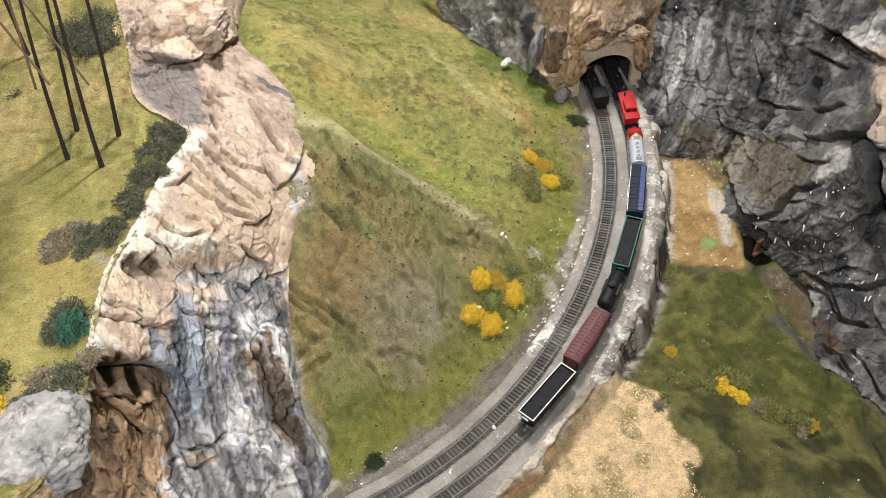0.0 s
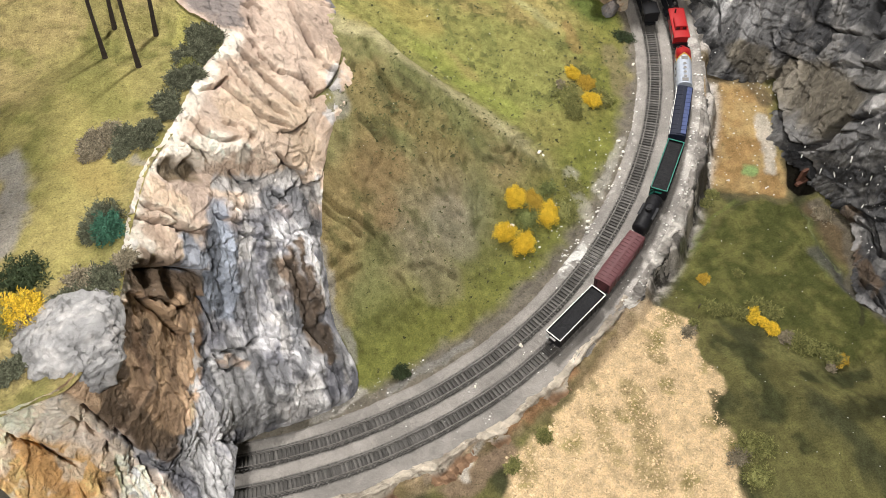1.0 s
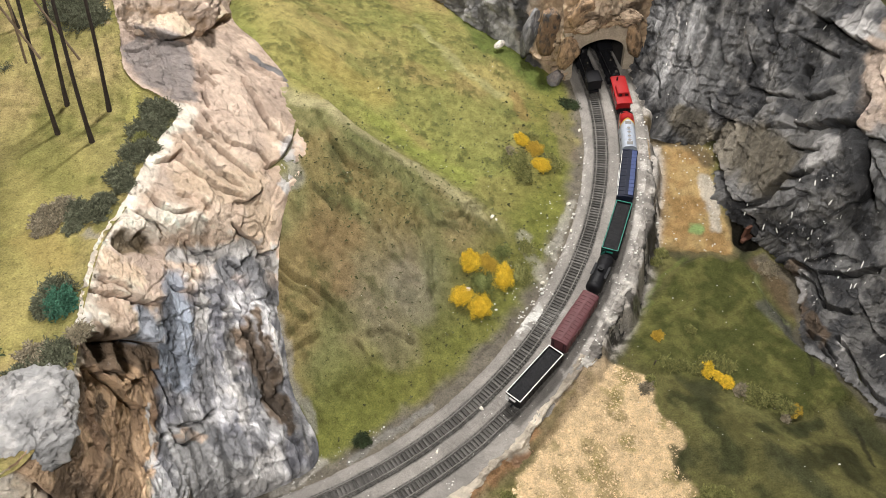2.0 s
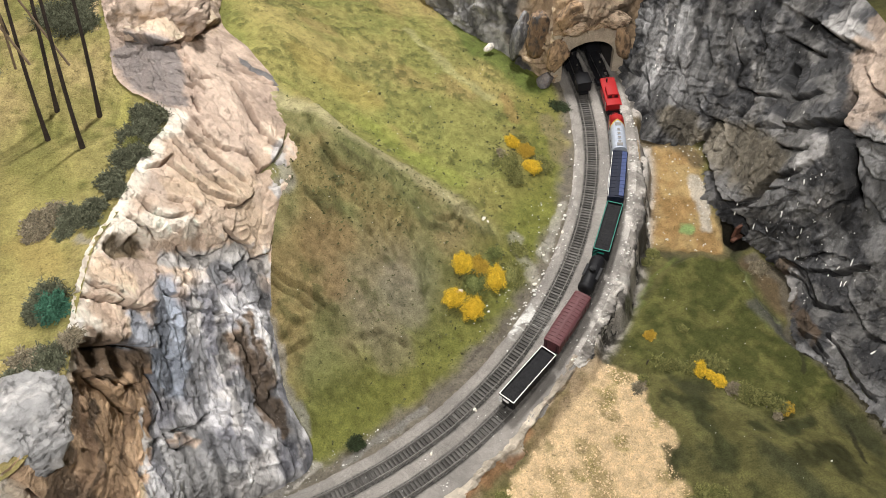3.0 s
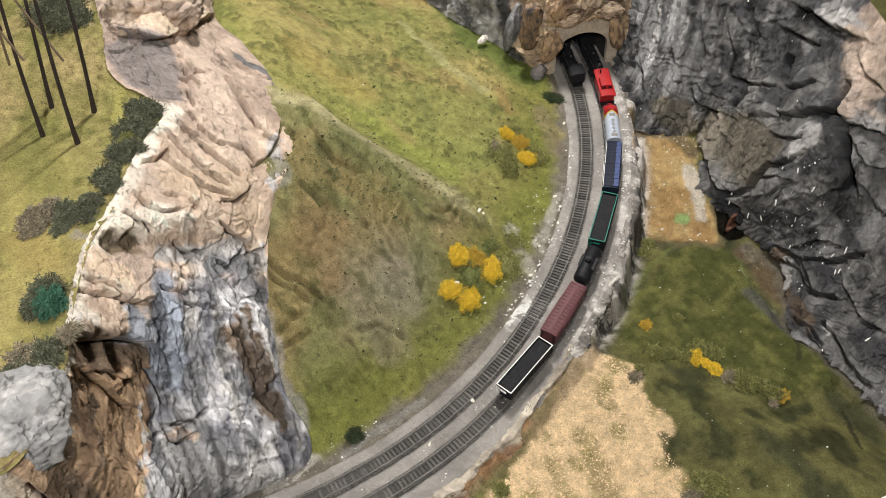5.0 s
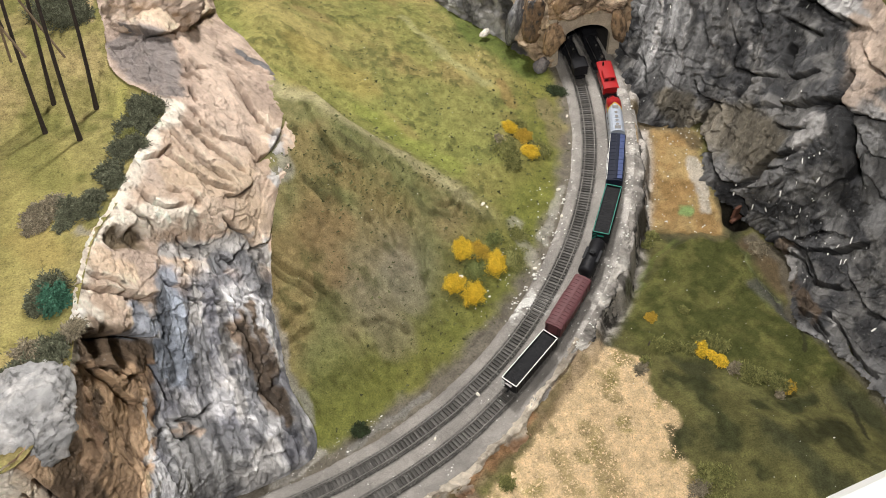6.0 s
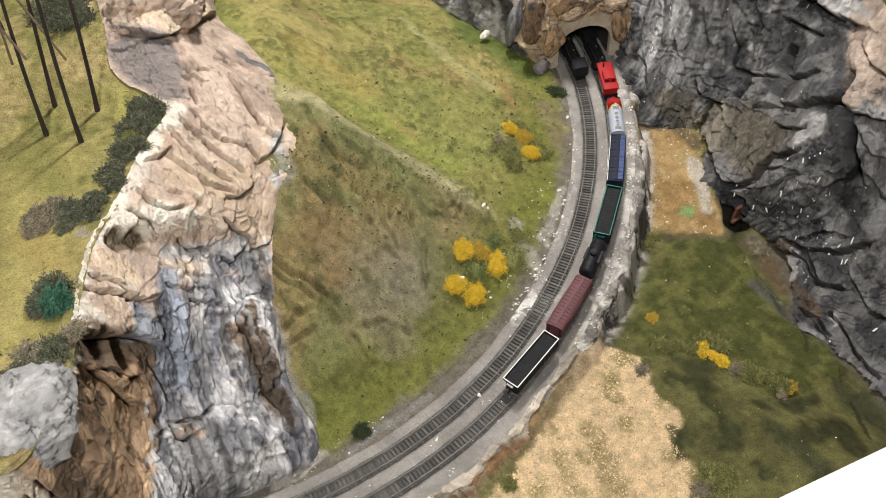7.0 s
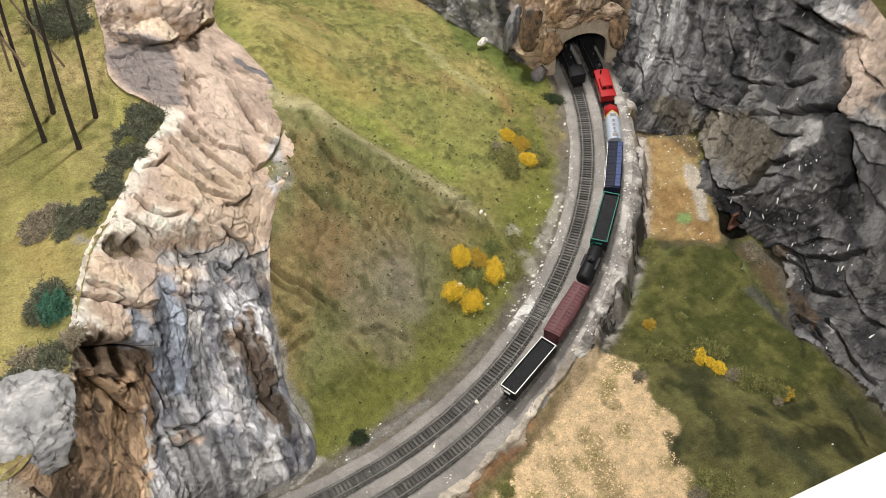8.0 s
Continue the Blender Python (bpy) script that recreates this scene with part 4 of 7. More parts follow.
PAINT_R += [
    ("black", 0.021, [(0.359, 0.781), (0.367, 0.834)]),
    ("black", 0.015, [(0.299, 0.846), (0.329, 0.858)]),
    ("earth", 0.047, [(0.317, 0.254), (0.421, 0.456)]),
    ("earth", 0.031, [(0.238, 0.260), (0.269, 0.183)]),
    ("umber", 0.017, [(0.577, 0.000), (0.647, 0.000)]),
    ("umber", 0.018, [(0.679, 0.112), (0.699, 0.136)]),
    ("palegrey", 0.010, [(0.601, 0.047), (0.629, 0.018)]),
    ("grey", 0.015, [(0.721, 0.006), (0.768, 0.012), (0.800, 0.030)]),
    ("grey", 0.033, [(0.852, 0.000), (0.888, 0.000)]),
    ("grey", 0.023, [(0.463, 0.391), (0.489, 0.462)]),
    ("grey", 0.023, [(0.585, 0.527), (0.623, 0.515)]),
    ("palegrey", 0.011, [(0.317, 0.006), (0.331, 0.053)]),
]
PAINT_R += [
    ("grey", 0.035, [(0.50, 0.80), (0.56, 0.78), (0.62, 0.72)]),
    ("pink", 0.030, [(0.40, 0.90), (0.44, 0.86)]),
    ("palegrey", 0.007, [(0.733, 0.296), (0.749, 0.266)]),
    # Black here stands in for the unlit inside of the cave.
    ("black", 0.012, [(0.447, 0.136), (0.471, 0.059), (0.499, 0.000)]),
]

PAINT_R += [
    ("grey", 0.030, [(0.086, 0.467), (0.152, 0.450), (0.188, 0.302)]),
    ("grey", 0.026, [(0.164, 0.657), (0.200, 0.562), (0.226, 0.426)]),
    ("grey", 0.020, [(0.210, 0.722), (0.230, 0.586), (0.248, 0.432)]),
    ("palegrey", 0.006, [(0.120, 0.580), (0.154, 0.491), (0.180, 0.408)]),
    ("palegrey", 0.005, [(0.180, 0.669), (0.208, 0.574), (0.226, 0.462)]),
    ("palegrey", 0.005, [(0.257, 0.645), (0.257, 0.562)]),
]


def left_colour(u, v, p):
    n1, n2 = fbm(p, 10, 4, 71), fbm(p, 34, 4, 72)
    tan = mix((0.50, 0.375, 0.285), (0.73, 0.58, 0.46), step(-0.4, 0.5, n2))
    tan = mix(tan, (0.46, 0.365, 0.31), 0.65 * step(-0.15, 0.35, n1))
    tan = mix(tan, mix((0.42, 0.32, 0.26), (0.62, 0.48, 0.39), step(-0.3, 0.4, n2)), 0.8 * step(0.285, 0.25, u + 0.02 * n1))
    grey = mix((0.19, 0.19, 0.215), (0.47, 0.46, 0.47), step(-0.35, 0.35, n2))
    col = mix(tan, grey, step(0.0, 0.06, (u - 0.47) * 1.2 + (v - 0.55) * 0.5 + 0.08 * n1) * step(0.42, 0.5, u + 0.05 * n1))
    earth = mix((0.24, 0.155, 0.10), (0.62, 0.43, 0.28), step(-0.35, 0.35, n2 + 0.4 * n1))
    col = mix(col, earth, step(0.585, 0.60, u + 0.01 * n2) * step(0.88, 0.84, u) * step(0.455, 0.43, v + 0.03 * n2))
    low = u - 0.835 - 0.12 * v + 0.012 * n2
    foot = mix((0.74, 0.61, 0.50), (0.86, 0.76, 0.66), step(-0.2, 0.2, n2))
    foot = mix(foot, (0.88, 0.55, 0.24), step(0.90, 0.93, u + 0.02 * n2) * step(0.50, 0.40, v + 0.08 * n2))
    foot = mix(foot, (0.88, 0.74, 0.58), step(0.22, 0.12, v + 0.05 * n2) * step(0.95, 0.91, u))
    foot = mix(foot, (0.86, 0.72, 0.58), step(0.05, 0.2, n2) * 0.7)
    return mix(col, foot, step(0.0, 0.012, low) * step(0.78, 0.68, v + 0.06 * n1))


def right_colour(u, v, p):
    n1, n2 = fbm(p, 8, 4, 81), fbm(p, 30, 4, 82)
    col = mix((0.048, 0.048, 0.051), (0.155, 0.150, 0.146), step(-0.25, 0.3, n2))
    return mix(col, (0.04, 0.04, 0.043), 0.7 * step(0.1, 0.5, n1))


CRACKS_R = [
    (0.055, 0.008, [(0.300, 0.10), (0.317, 0.065), (0.345, 0.095), (0.369, 0.124), (0.405, 0.125), (0.429, 0.107), (0.445, 0.10)]),
    (0.030, 0.006, [(0.429, 0.107), (0.445, 0.20), (0.453, 0.29), (0.447, 0.40), (0.445, 0.456)]),
    (0.014, 0.004, [(0.445, 0.456), (0.459, 0.544)]),
    (0.040, 0.010, [(0.327, 0.722), (0.355, 0.67), (0.385, 0.609)]),
    (0.050, 0.011, [(0.437, 0.822), (0.455, 0.763), (0.487, 0.73), (0.519, 0.692), (0.551, 0.669)]),
    (0.022, 0.005, [(0.455, 0.763), (0.43, 0.70), (0.415, 0.66)]),
    (0.022, 0.004, [(0.609, 0.320), (0.632, 0.47), (0.657, 0.627)]),
    (0.022, 0.004, [(0.311, 0.059), (0.296, 0.20), (0.283, 0.349)]),
    (0.020, 0.004, [(0.56, 0.10), (0.60, 0.20), (0.66, 0.28)]),
]
PAINT_L += [
    # More umber below the lip, deepening the hollow's shade over brown rock.
    ("umber", 0.016, [(0.597, 0.097), (0.585, 0.246), (0.58, 0.366)]),
    ("umber", 0.012, [(0.613, 0.149), (0.608, 0.284)]),
    ("umber", 0.013, [(0.646, 0.09), (0.706, 0.104), (0.765, 0.134)]),
    ("umber", 0.008, [(0.671, 0.172), (0.725, 0.224), (0.786, 0.239)]),
    ("brown", 0.010, [(0.636, 0.313), (0.676, 0.358), (0.753, 0.328)]),
    ("palegrey", 0.006, [(0.655, 0.403), (0.683, 0.425)]),
    ("umber", 0.010, [(0.531, 0.858), (0.571, 0.903), (0.62, 0.94), (0.655, 0.925)]),
    ("darkgrey", 0.014, [(0.483, 0.709), (0.457, 0.791), (0.471, 0.881)]),
    ("darkgrey", 0.010, [(0.587, 0.612), (0.618, 0.649), (0.641, 0.649)]),
    ("darkgrey", 0.010, [(0.597, 0.791), (0.634, 0.813), (0.669, 0.799)]),
    ("bluegrey", 0.014, [(0.527, 0.478), (0.564, 0.56), (0.594, 0.59)]),
    ("bluegrey", 0.012, [(0.578, 0.47), (0.615, 0.507)]),
]
rock_sheet("cliff_west", [LT, LM, LB], 860, 270, left_colour, LEDGES_L, PAINT_L, "tan and grey painted plaster rock cliff below a plateau", "cliff",
           lambda u, v: step(0.40, 0.50, u) * step(0.30, 0.5, v), 1.0, 3, pits=((0.459, 0.125, 0.024, 0.014), (0.457, 0.225, 0.024, 0.014), (0.592, 0.160, 0.032, 0.020), (0.590, 0.290, 0.036, 0.022)), axes=((0.70, 0.53, -0.47), (0.13, -0.74, -0.66)), ragged=0.008, facets=(20, 8), patchy=(0.20, 0.62), smooth=0.4, bold=1.35)
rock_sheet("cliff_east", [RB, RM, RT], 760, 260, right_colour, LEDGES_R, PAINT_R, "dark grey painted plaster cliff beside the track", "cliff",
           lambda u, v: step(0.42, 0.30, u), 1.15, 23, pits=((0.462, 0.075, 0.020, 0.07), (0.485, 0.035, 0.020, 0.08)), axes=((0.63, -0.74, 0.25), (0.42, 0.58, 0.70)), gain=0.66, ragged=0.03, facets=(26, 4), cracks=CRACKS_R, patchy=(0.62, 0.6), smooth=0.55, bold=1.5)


def bank_curve(r, z, wander):
    out = []
    for a in np.linspace(-44.5, -15.0, 16):
        low = float(np.interp(a, [-47.5, -44, -41, -37, -30, -22, -12, -5], [-0.012, -0.02, -0.04, -0.08, -0.105, -0.10, -0.065, -0.03]))
        q = on_curve(r + wander * math.sin(a * 1.3) + wander * 0.7 * math.sin(a * 0.55 + 1), a, low * z + 0.002)
        out.append(tuple(q))
    return out


def bank_colour(u, v, p):
    n1, n2 = fbm(p, 20, 4, 191), fbm(p, 60, 4, 192, 0.65)
    col = mix((0.58, 0.545, 0.50), (0.30, 0.275, 0.25), step(-0.3, 0.2, n1))
    return mix(col, (0.055, 0.052, 0.05), step(-0.1, 0.12, n2 + 0.5 * n1) * step(0.2, 0.4, v))


rock_sheet("bank_outer", [bank_curve(1.000, 0.0, 0.0), bank_curve(1.017, 0.06, 0.004), bank_curve(1.024, 0.55, 0.005), bank_curve(1.040, 1.05, 0.006)], 420, 50, bank_colour,
           [], [], "whitish and dark plaster rock bank outside the curve", "bank", lambda u, v: 0.6 + 0 * u, 0.45, 37, axes=((0.7, 0.7, 0.0), (0.0, 0.0, 1.0)), facets=(40, 16))


def rim_curve(r, z, wander):
    """Line along the outside of the bed, beside the straw field."""
    return [tuple(on_curve(r + wander * math.sin(a * 0.9) + 0.6 * wander * math.sin(a * 2.3 + 1) - 0.010 * float(step(-58, -48, a)), a, z + 0.001 * math.sin(a * 1.7))) for a in np.linspace(-98.0, -43.5, 30)]


def rim_colour(u, v, p):
    n1, n2 = fbm(p, 24, 4, 195), fbm(p, 70, 4, 196, 0.65)
    col = mix((0.56, 0.49, 0.40), (0.36, 0.31, 0.25), step(-0.25, 0.3, n1 + 0.4 * n2))
    return mix(col, (0.33, 0.20, 0.12), step(0.62, 0.80, v + 0.15 * n1))


RIM_EDGES = [(0.010, 0.008, [(u, 0.55 + 0.06 * math.sin(u * 40)) for u in np.linspace(0.15, 0.97, 26)])]
rock_sheet("trackbed_rim", [rim_curve(0.998, -0.003, 0.002), rim_curve(1.006, 0.0020, 0.003), rim_curve(1.014, 0.0015, 0.004), rim_curve(1.022, -0.008, 0.005), rim_curve(1.040, -0.024, 0.005)], 520, 44, rim_colour,
           RIM_EDGES, [], "pale crumbling plaster rim between trackbed and straw field", "bank", lambda u, v: 0.3 + 0 * u, 0.28, 67, axes=((0.7, 0.7, 0.0), (0.0, 0.0, 1.0)), facets=(40, 16))


def plateau():
    far = [(-1.3, a[1], a[2] + 0.0) for a in LT]
    g = sheet([[(a[0] + 0.004, a[1], a[2] - 0.006) for a in LT], [(a[0] - 0.03, a[1], a[2] - 0.003) for a in LT], [(a[0] - 0.25, a[1], a[2]) for a in LT], far], 240, 220)
    p = g.reshape(-1, 3)
    p = p + np.c_[0 * p[:, :2], 0.006 * fbm(p, 12, 4, 91) + 0.0015 * fbm(p, 150, 2, 92)]
    n1, n2 = fbm(p, 6, 4, 93), fbm(p, 30, 4, 94)
    col = mix((0.275, 0.245, 0.090), (0.36, 0.285, 0.13), step(-0.3, 0.5, n1))
    col = mix(col, (0.15, 0.155, 0.045), step(0.0, 0.4, n2) * 0.6)
    col = col * np.clip(1 + 0.45 * fbm(p, 90, 3, 95), 0.4, 1.5)[:, None]
    for rgb, radius, strength, line in PAINT_P:
        flat = np.c_[p[:, :2] + np.stack([n2, fbm(p, 30, 4, 96)], 1) * 0.02, 0 * n1]
        d, _, _ = along(flat, np.c_[np.array(line), np.zeros(len(line))], None, 2 * radius)
        col = mix(col, rgb, strength * step(radius * 1.5, radius * 0.6, d))
    tagged(mesh_object("plateau", p, grid_faces(240, 220), TURF, smooth=True, colours=col), "yellow-green grassy plateau above the cliff", "ground", kind="structure")


plateau()


# ---- track ----
def sweep(r_offsets, radius, a0, a1, n, mat, name, parent, smooth=False):
    """A profile of (offset, height) carried along the curve."""
    k = len(r_offsets)
    verts, faces = [], []
    for i in range(n + 1):
        a = a0 + (a1 - a0) * i / n
        verts += [on_curve(radius + o, a, z) for o, z in r_offsets]
    for i in range(n):
        faces += [[i * k + j, i * k + (j + 1) % k, (i + 1) * k + (j + 1) % k, (i + 1) * k + j] for j in range(k)]
    faces += [list(range(k)), list(range(n * k, n * k + k))]
    return mesh_object(name, verts, faces, mat, parent, smooth)


A0, A1 = -103.0, 14.0


def roadbed():
    xs, n = np.linspace(0.868, 1.014, 62), 760
    a = np.linspace(A0, A1, n)
    rr, aa = np.meshgrid(xs, a, indexing="ij")
    rs = rr + easing(aa)
    p = np.stack([CX + rs * np.cos(np.radians(aa)), CY + rs * np.sin(np.radians(aa)), 0 * rr], 2).reshape(-1, 3)
    rr, aa = rr.ravel(), aa.ravel()
    p[:, 2] = 0.0014 * fbm(p, 220, 2, 101) + 0.002 * fbm(p, 25, 3, 102) - 0.008 * step(0.012, 0.0, np.minimum(rr - 0.868, 1.014 - rr))
    n1, n2 = fbm(p, 18, 4, 103), fbm(p, 60, 4, 104, 0.65)
    col = mix((0.215, 0.20, 0.185), (0.275, 0.255, 0.235), step(-0.4, 0.5, n1))
    pale = step(-47, -40, aa) * step(0.0, -8.0, aa) * step(0.982, 0.992, rr + 0.012 * n1) + 0.55 * step(-50, -42, aa) * step(-2, -12, aa) * step(0.886, 0.878, rr + 0.018 * n1)
    col = mix(col, (0.52, 0.485, 0.45), 0.8 * np.clip(pale, 0, 1) * step(-0.10, 0.30, n2))
    smear = np.clip(1.3 * np.exp(-((aa + 42.3 - 30 * (rr - R_IN)) / 2.2) ** 2), 0, 1) * step(0.934, 0.915, rr)
    col = mix(col, (0.66, 0.65, 0.62), smear * step(-0.2, 0.25, n2))
    oily = np.minimum(np.abs(rr - R_IN), np.abs(rr - R_OUT))
    col = mix(col, (0.085, 0.081, 0.076), 0.92 * step(0.0175, 0.0135, oily + 0.002 * n2) * (1 - 0.8 * smear))
    tagged(mesh_object("trackbed", p, grid_faces(62, n), BALLAST, smooth=True, colours=col), "grey ballast bed with whitish margins under two curved tracks", "trackbed", kind="structure")


roadbed()


def track(radius):
    top = new("railway_track")
    tagged(top, "curved model railway track with dark sleepers and dull rails", "track", "tracks of the double line")
    for side in (-1, 1):
        o = side * GAUGE / 2
        prof = [(o - 0.0014, 0.0032), (o - 0.0004, 0.0036), (o - 0.0007, 0.0066), (o + 0.0007, 0.0066), (o + 0.0004, 0.0036), (o + 0.0014, 0.0032)]
        sweep(prof, radius, A0, A1, 240, RAIL, "rail", top)
    bm = box(bmesh.new(), -0.0140, 0.0140, -0.0019, 0.0019, 0.0, 0.0034)
    me = bpy.data.meshes.new("sleeper")
    bm.to_mesh(me)
    bm.free()
    me.materials.append(SLEEPER)
    n = min(290, int(radius * radians(A1 - A0) / 0.0068))
    for i in range(n):
        a = A0 + (A1 - A0) * (i + 0.5) / n
        s = new("sleeper", me)
        s.parent = top
        s.matrix_local = Matrix.Translation(on_curve(radius, a, random.uniform(-0.0003, 0.0003))) @ pose(0, 0, 0, 0, 0, a + random.uniform(-1.2, 1.2))


track(R_IN)
track(R_OUT)

# ---- portal and the rock round it ----
CONCRETE = material("portal_concrete", (0.42, 0.35, 0.27), rough=0.9, grain=250, grain_amount=0.25, blotch=30, blotch_amount=0.35, bump=0.6)
DARKLINING = material("dark_lining", (0.035, 0.03, 0.028), rough=0.95, grain=200, blotch=20)
PX0, PY0 = 0.4985, 1.442


def arch(half, spring, n=16):
    """Outline of the opening, from one foot over the crown to the other."""
    rise = half * 0.72
    pts = [(-half, -0.01), (-half, spring * 0.5)]
    pts += [(-half * math.cos(math.pi * i / n), spring + rise * math.sin(math.pi * i / n)) for i in range(n + 1)]
    return pts + [(half, spring * 0.5), (half, -0.01)]


def portal():
    top = new("tunnel_portal")
    top.matrix_world = pose(PX0, PY0, 0, 0, 0, 4)
    tagged(top, "beige concrete arched tunnel portal for a double line", "tunnel portal")
    inner = arch(0.060, 0.050)
    outer = [(x * 1.42, min(0.118, z * 1.3 + 0.01) if z > 0.02 else z) for x, z in inner]
    bm = bmesh.new()
    rings = []
    for pts, y in ((inner, 0.012), (inner, 0.0), (outer, 0.0), (outer, 0.012)):
        rings.append([bm.verts.new((x, y, z)) for x, z in pts])
    for a, b in zip(rings[:-1], rings[1:]):
        for i in range(len(a) - 1):
            bm.faces.new((a[i], a[i + 1], b[i + 1], b[i]))
    part("arch_face", bm, CONCRETE, top)
    bm = bmesh.new()
    rows = [[bm.verts.new((x, y, z)) for x, z in inner] for y in (0.010, 0.10, 0.22, 0.36)]
    for a, b in zip(rows[:-1], rows[1:]):
        for i in range(len(a) - 1):
            bm.faces.new((a[i], a[i + 1], b[i + 1], b[i]))
    bm.faces.new(rows[-1])
    part("lining", bm, DARKLINING, top, "black tunnel lining")
    # course of stones over the arch
    for i in range(9):
        x = -0.076 + i * 0.019
        bm = box(bmesh.new(), x - 0.0088, x + 0.0088, -0.004, 0.014, 0.119, 0.128 + 0.002 * (i % 3), 0.0015)
        part("stone", bm, CONCRETE, top)


portal()


def portal_left_colour(u, v, p):
    n1, n2 = fbm(p, 14, 4, 171), fbm(p, 45, 4, 172)
    col = mix((0.16, 0.155, 0.15), (0.36, 0.35, 0.34), step(-0.2, 0.25, n2))
    col = mix(col, (0.50, 0.37, 0.25), step(0.45, 0.62, u + 0.12 * n1))
    return mix(col, (0.05, 0.048, 0.045), step(0.1, 0.45, n1) * 0.8)


def portal_top_colour(u, v, p):
    n1, n2 = fbm(p, 14, 4, 181), fbm(p, 45, 4, 182)
    col = mix((0.36, 0.25, 0.155), (0.62, 0.46, 0.31), step(-0.4, 0.5, n2))
    return mix(col, (0.08, 0.065, 0.05), step(0.12, 0.45, n1) * 0.75)


PB = [(0.17, 1.72, 0.02), (0.235, 1.63, 0.01), (0.293, 1.573, 0.005), (0.348, 1.514, -0.005), (0.398, 1.456, -0.01), (0.420, 1.436, -0.01), (0.418, 1.450, -0.01)]
PM = [(0.16, 1.77, 0.14), (0.23, 1.68, 0.13), (0.285, 1.62, 0.13), (0.345, 1.548, 0.13), (0.395, 1.490, 0.13), (0.420, 1.458, 0.13), (0.430, 1.452, 0.13)]
PT = [(0.14, 1.86, 0.32), (0.21, 1.77, 0.34), (0.275, 1.70, 0.36), (0.335, 1.61, 0.37), (0.39, 1.545, 0.37), (0.425, 1.50, 0.37), (0.44, 1.49, 0.37)]
QB = [(0.415, 1.444, 0.112), (0.46, 1.436, 0.128), (0.50, 1.434, 0.130), (0.54, 1.438, 0.128), (0.585, 1.446, 0.100), (0.60, 1.45, 0.05)]
QM = [(0.415, 1.46, 0.20), (0.46, 1.44, 0.21), (0.50, 1.435, 0.21), (0.54, 1.445, 0.21), (0.59, 1.46, 0.20), (0.62, 1.47, 0.19)]
QT = [(0.415, 1.52, 0.36), (0.46, 1.49, 0.37), (0.50, 1.48, 0.37), (0.54, 1.49, 0.37), (0.60, 1.50, 0.36), (0.66, 1.51, 0.36)]
rock_sheet("rock_portal_side", [PB, PM, PT], 170, 120, portal_left_colour,
           [(0.02, 0.02, [(0.42, 0.9), (0.45, 0.6), (0.5, 0.3), (0.52, 0.05)]), (0.016, 0.02, [(0.55, 0.45), (0.7, 0.38), (0.85, 0.4)]), (0.016, 0.02, [(0.5, 0.2), (0.65, 0.14), (0.8, 0.16)])],
           [("palegrey", 0.02, [(0.36, 0.12), (0.40, 0.25)]), ("black", 0.018, [(0.5, 0.5), (0.52, 0.2), (0.56, 0.05)]), ("grey", 0.03, [(0.2, 0.4), (0.3, 0.6)])],
           "grey and tan broken rock beside the tunnel portal", "rock", lambda u, v: 0 * u, 1.2, 51, gain=0.85)
rock_sheet("rock_portal_top", [QB, QM, QT], 130, 110, portal_top_colour,
           [(0.02, 0.025, [(0.15, 0.34), (0.4, 0.30), (0.7, 0.33)]), (0.02, 0.02, [(0.3, 0.75), (0.5, 0.62), (0.75, 0.66)])],
           [("tan", 0.028, [(0.38, 0.48), (0.6, 0.5)]), ("umber", 0.012, [(0.2, 0.3), (0.45, 0.27), (0.7, 0.3)])],
           "tan and dark brown rock above the tunnel portal", "rock", lambda u, v: 0 * u, 1.2, 57)


def boulder(name, centre, size, turn, paint, second, label, seed, flat=0.3, group=""):
    """A lump of painted plaster, dented and creased."""
    bm = bmesh.new()
    bmesh.ops.create_icosphere(bm, subdivisions=5 if max(size) > 0.015 else 3, radius=1.0)
    p = np.array([v.co for v in bm.verts])
    rng = np.random.default_rng(seed)
    planes = rng.normal(size=(16, 3))
    planes /= np.linalg.norm(planes, axis=1, keepdims=True)
    cut = rng.uniform(0.72, 1.0, 16)
    r = np.min(np.where(p @ planes.T > 0.05, cut / np.maximum(p @ planes.T, 0.05), 1.25), axis=1)
    tilt = fbm(p, 1.6, 4, seed + 3) * 4
    saw = tilt - np.floor(tilt)
    r = np.minimum(r, 1.2) + 0.08 * (billow(p, 2.6, 4, seed) - 0.25) + 0.03 * fbm(p, 9, 3, seed) + 0.13 * (saw - step(0.9, 1.0, saw))
    q = p * r[:, None] * size
    for v, co in zip(bm.verts, q):
        v.co = co
    n2 = fbm(p, 3.0, 4, seed + 5, 0.65)
    col = mix(PAINTS[paint], PAINTS[second], step(-0.15, 0.4, n2)) * np.clip(1 + 0.3 * fbm(p, 16, 3, seed + 7) + 0.35 * fbm(p, 5, 4, seed + 8), 0.3, 1.6)[:, None]
    bm.faces.ensure_lookup_table()
    faces = [[v.index for v in f.verts] for f in bm.faces]
    bm.free()
    ob = mesh_object(name, q, faces, ROCK, smooth=True, colours=np.clip(col, 0.012, 0.85))
    ob.matrix_world = pose(*centre, *turn)
    return tagged(ob, label, "rock", group)


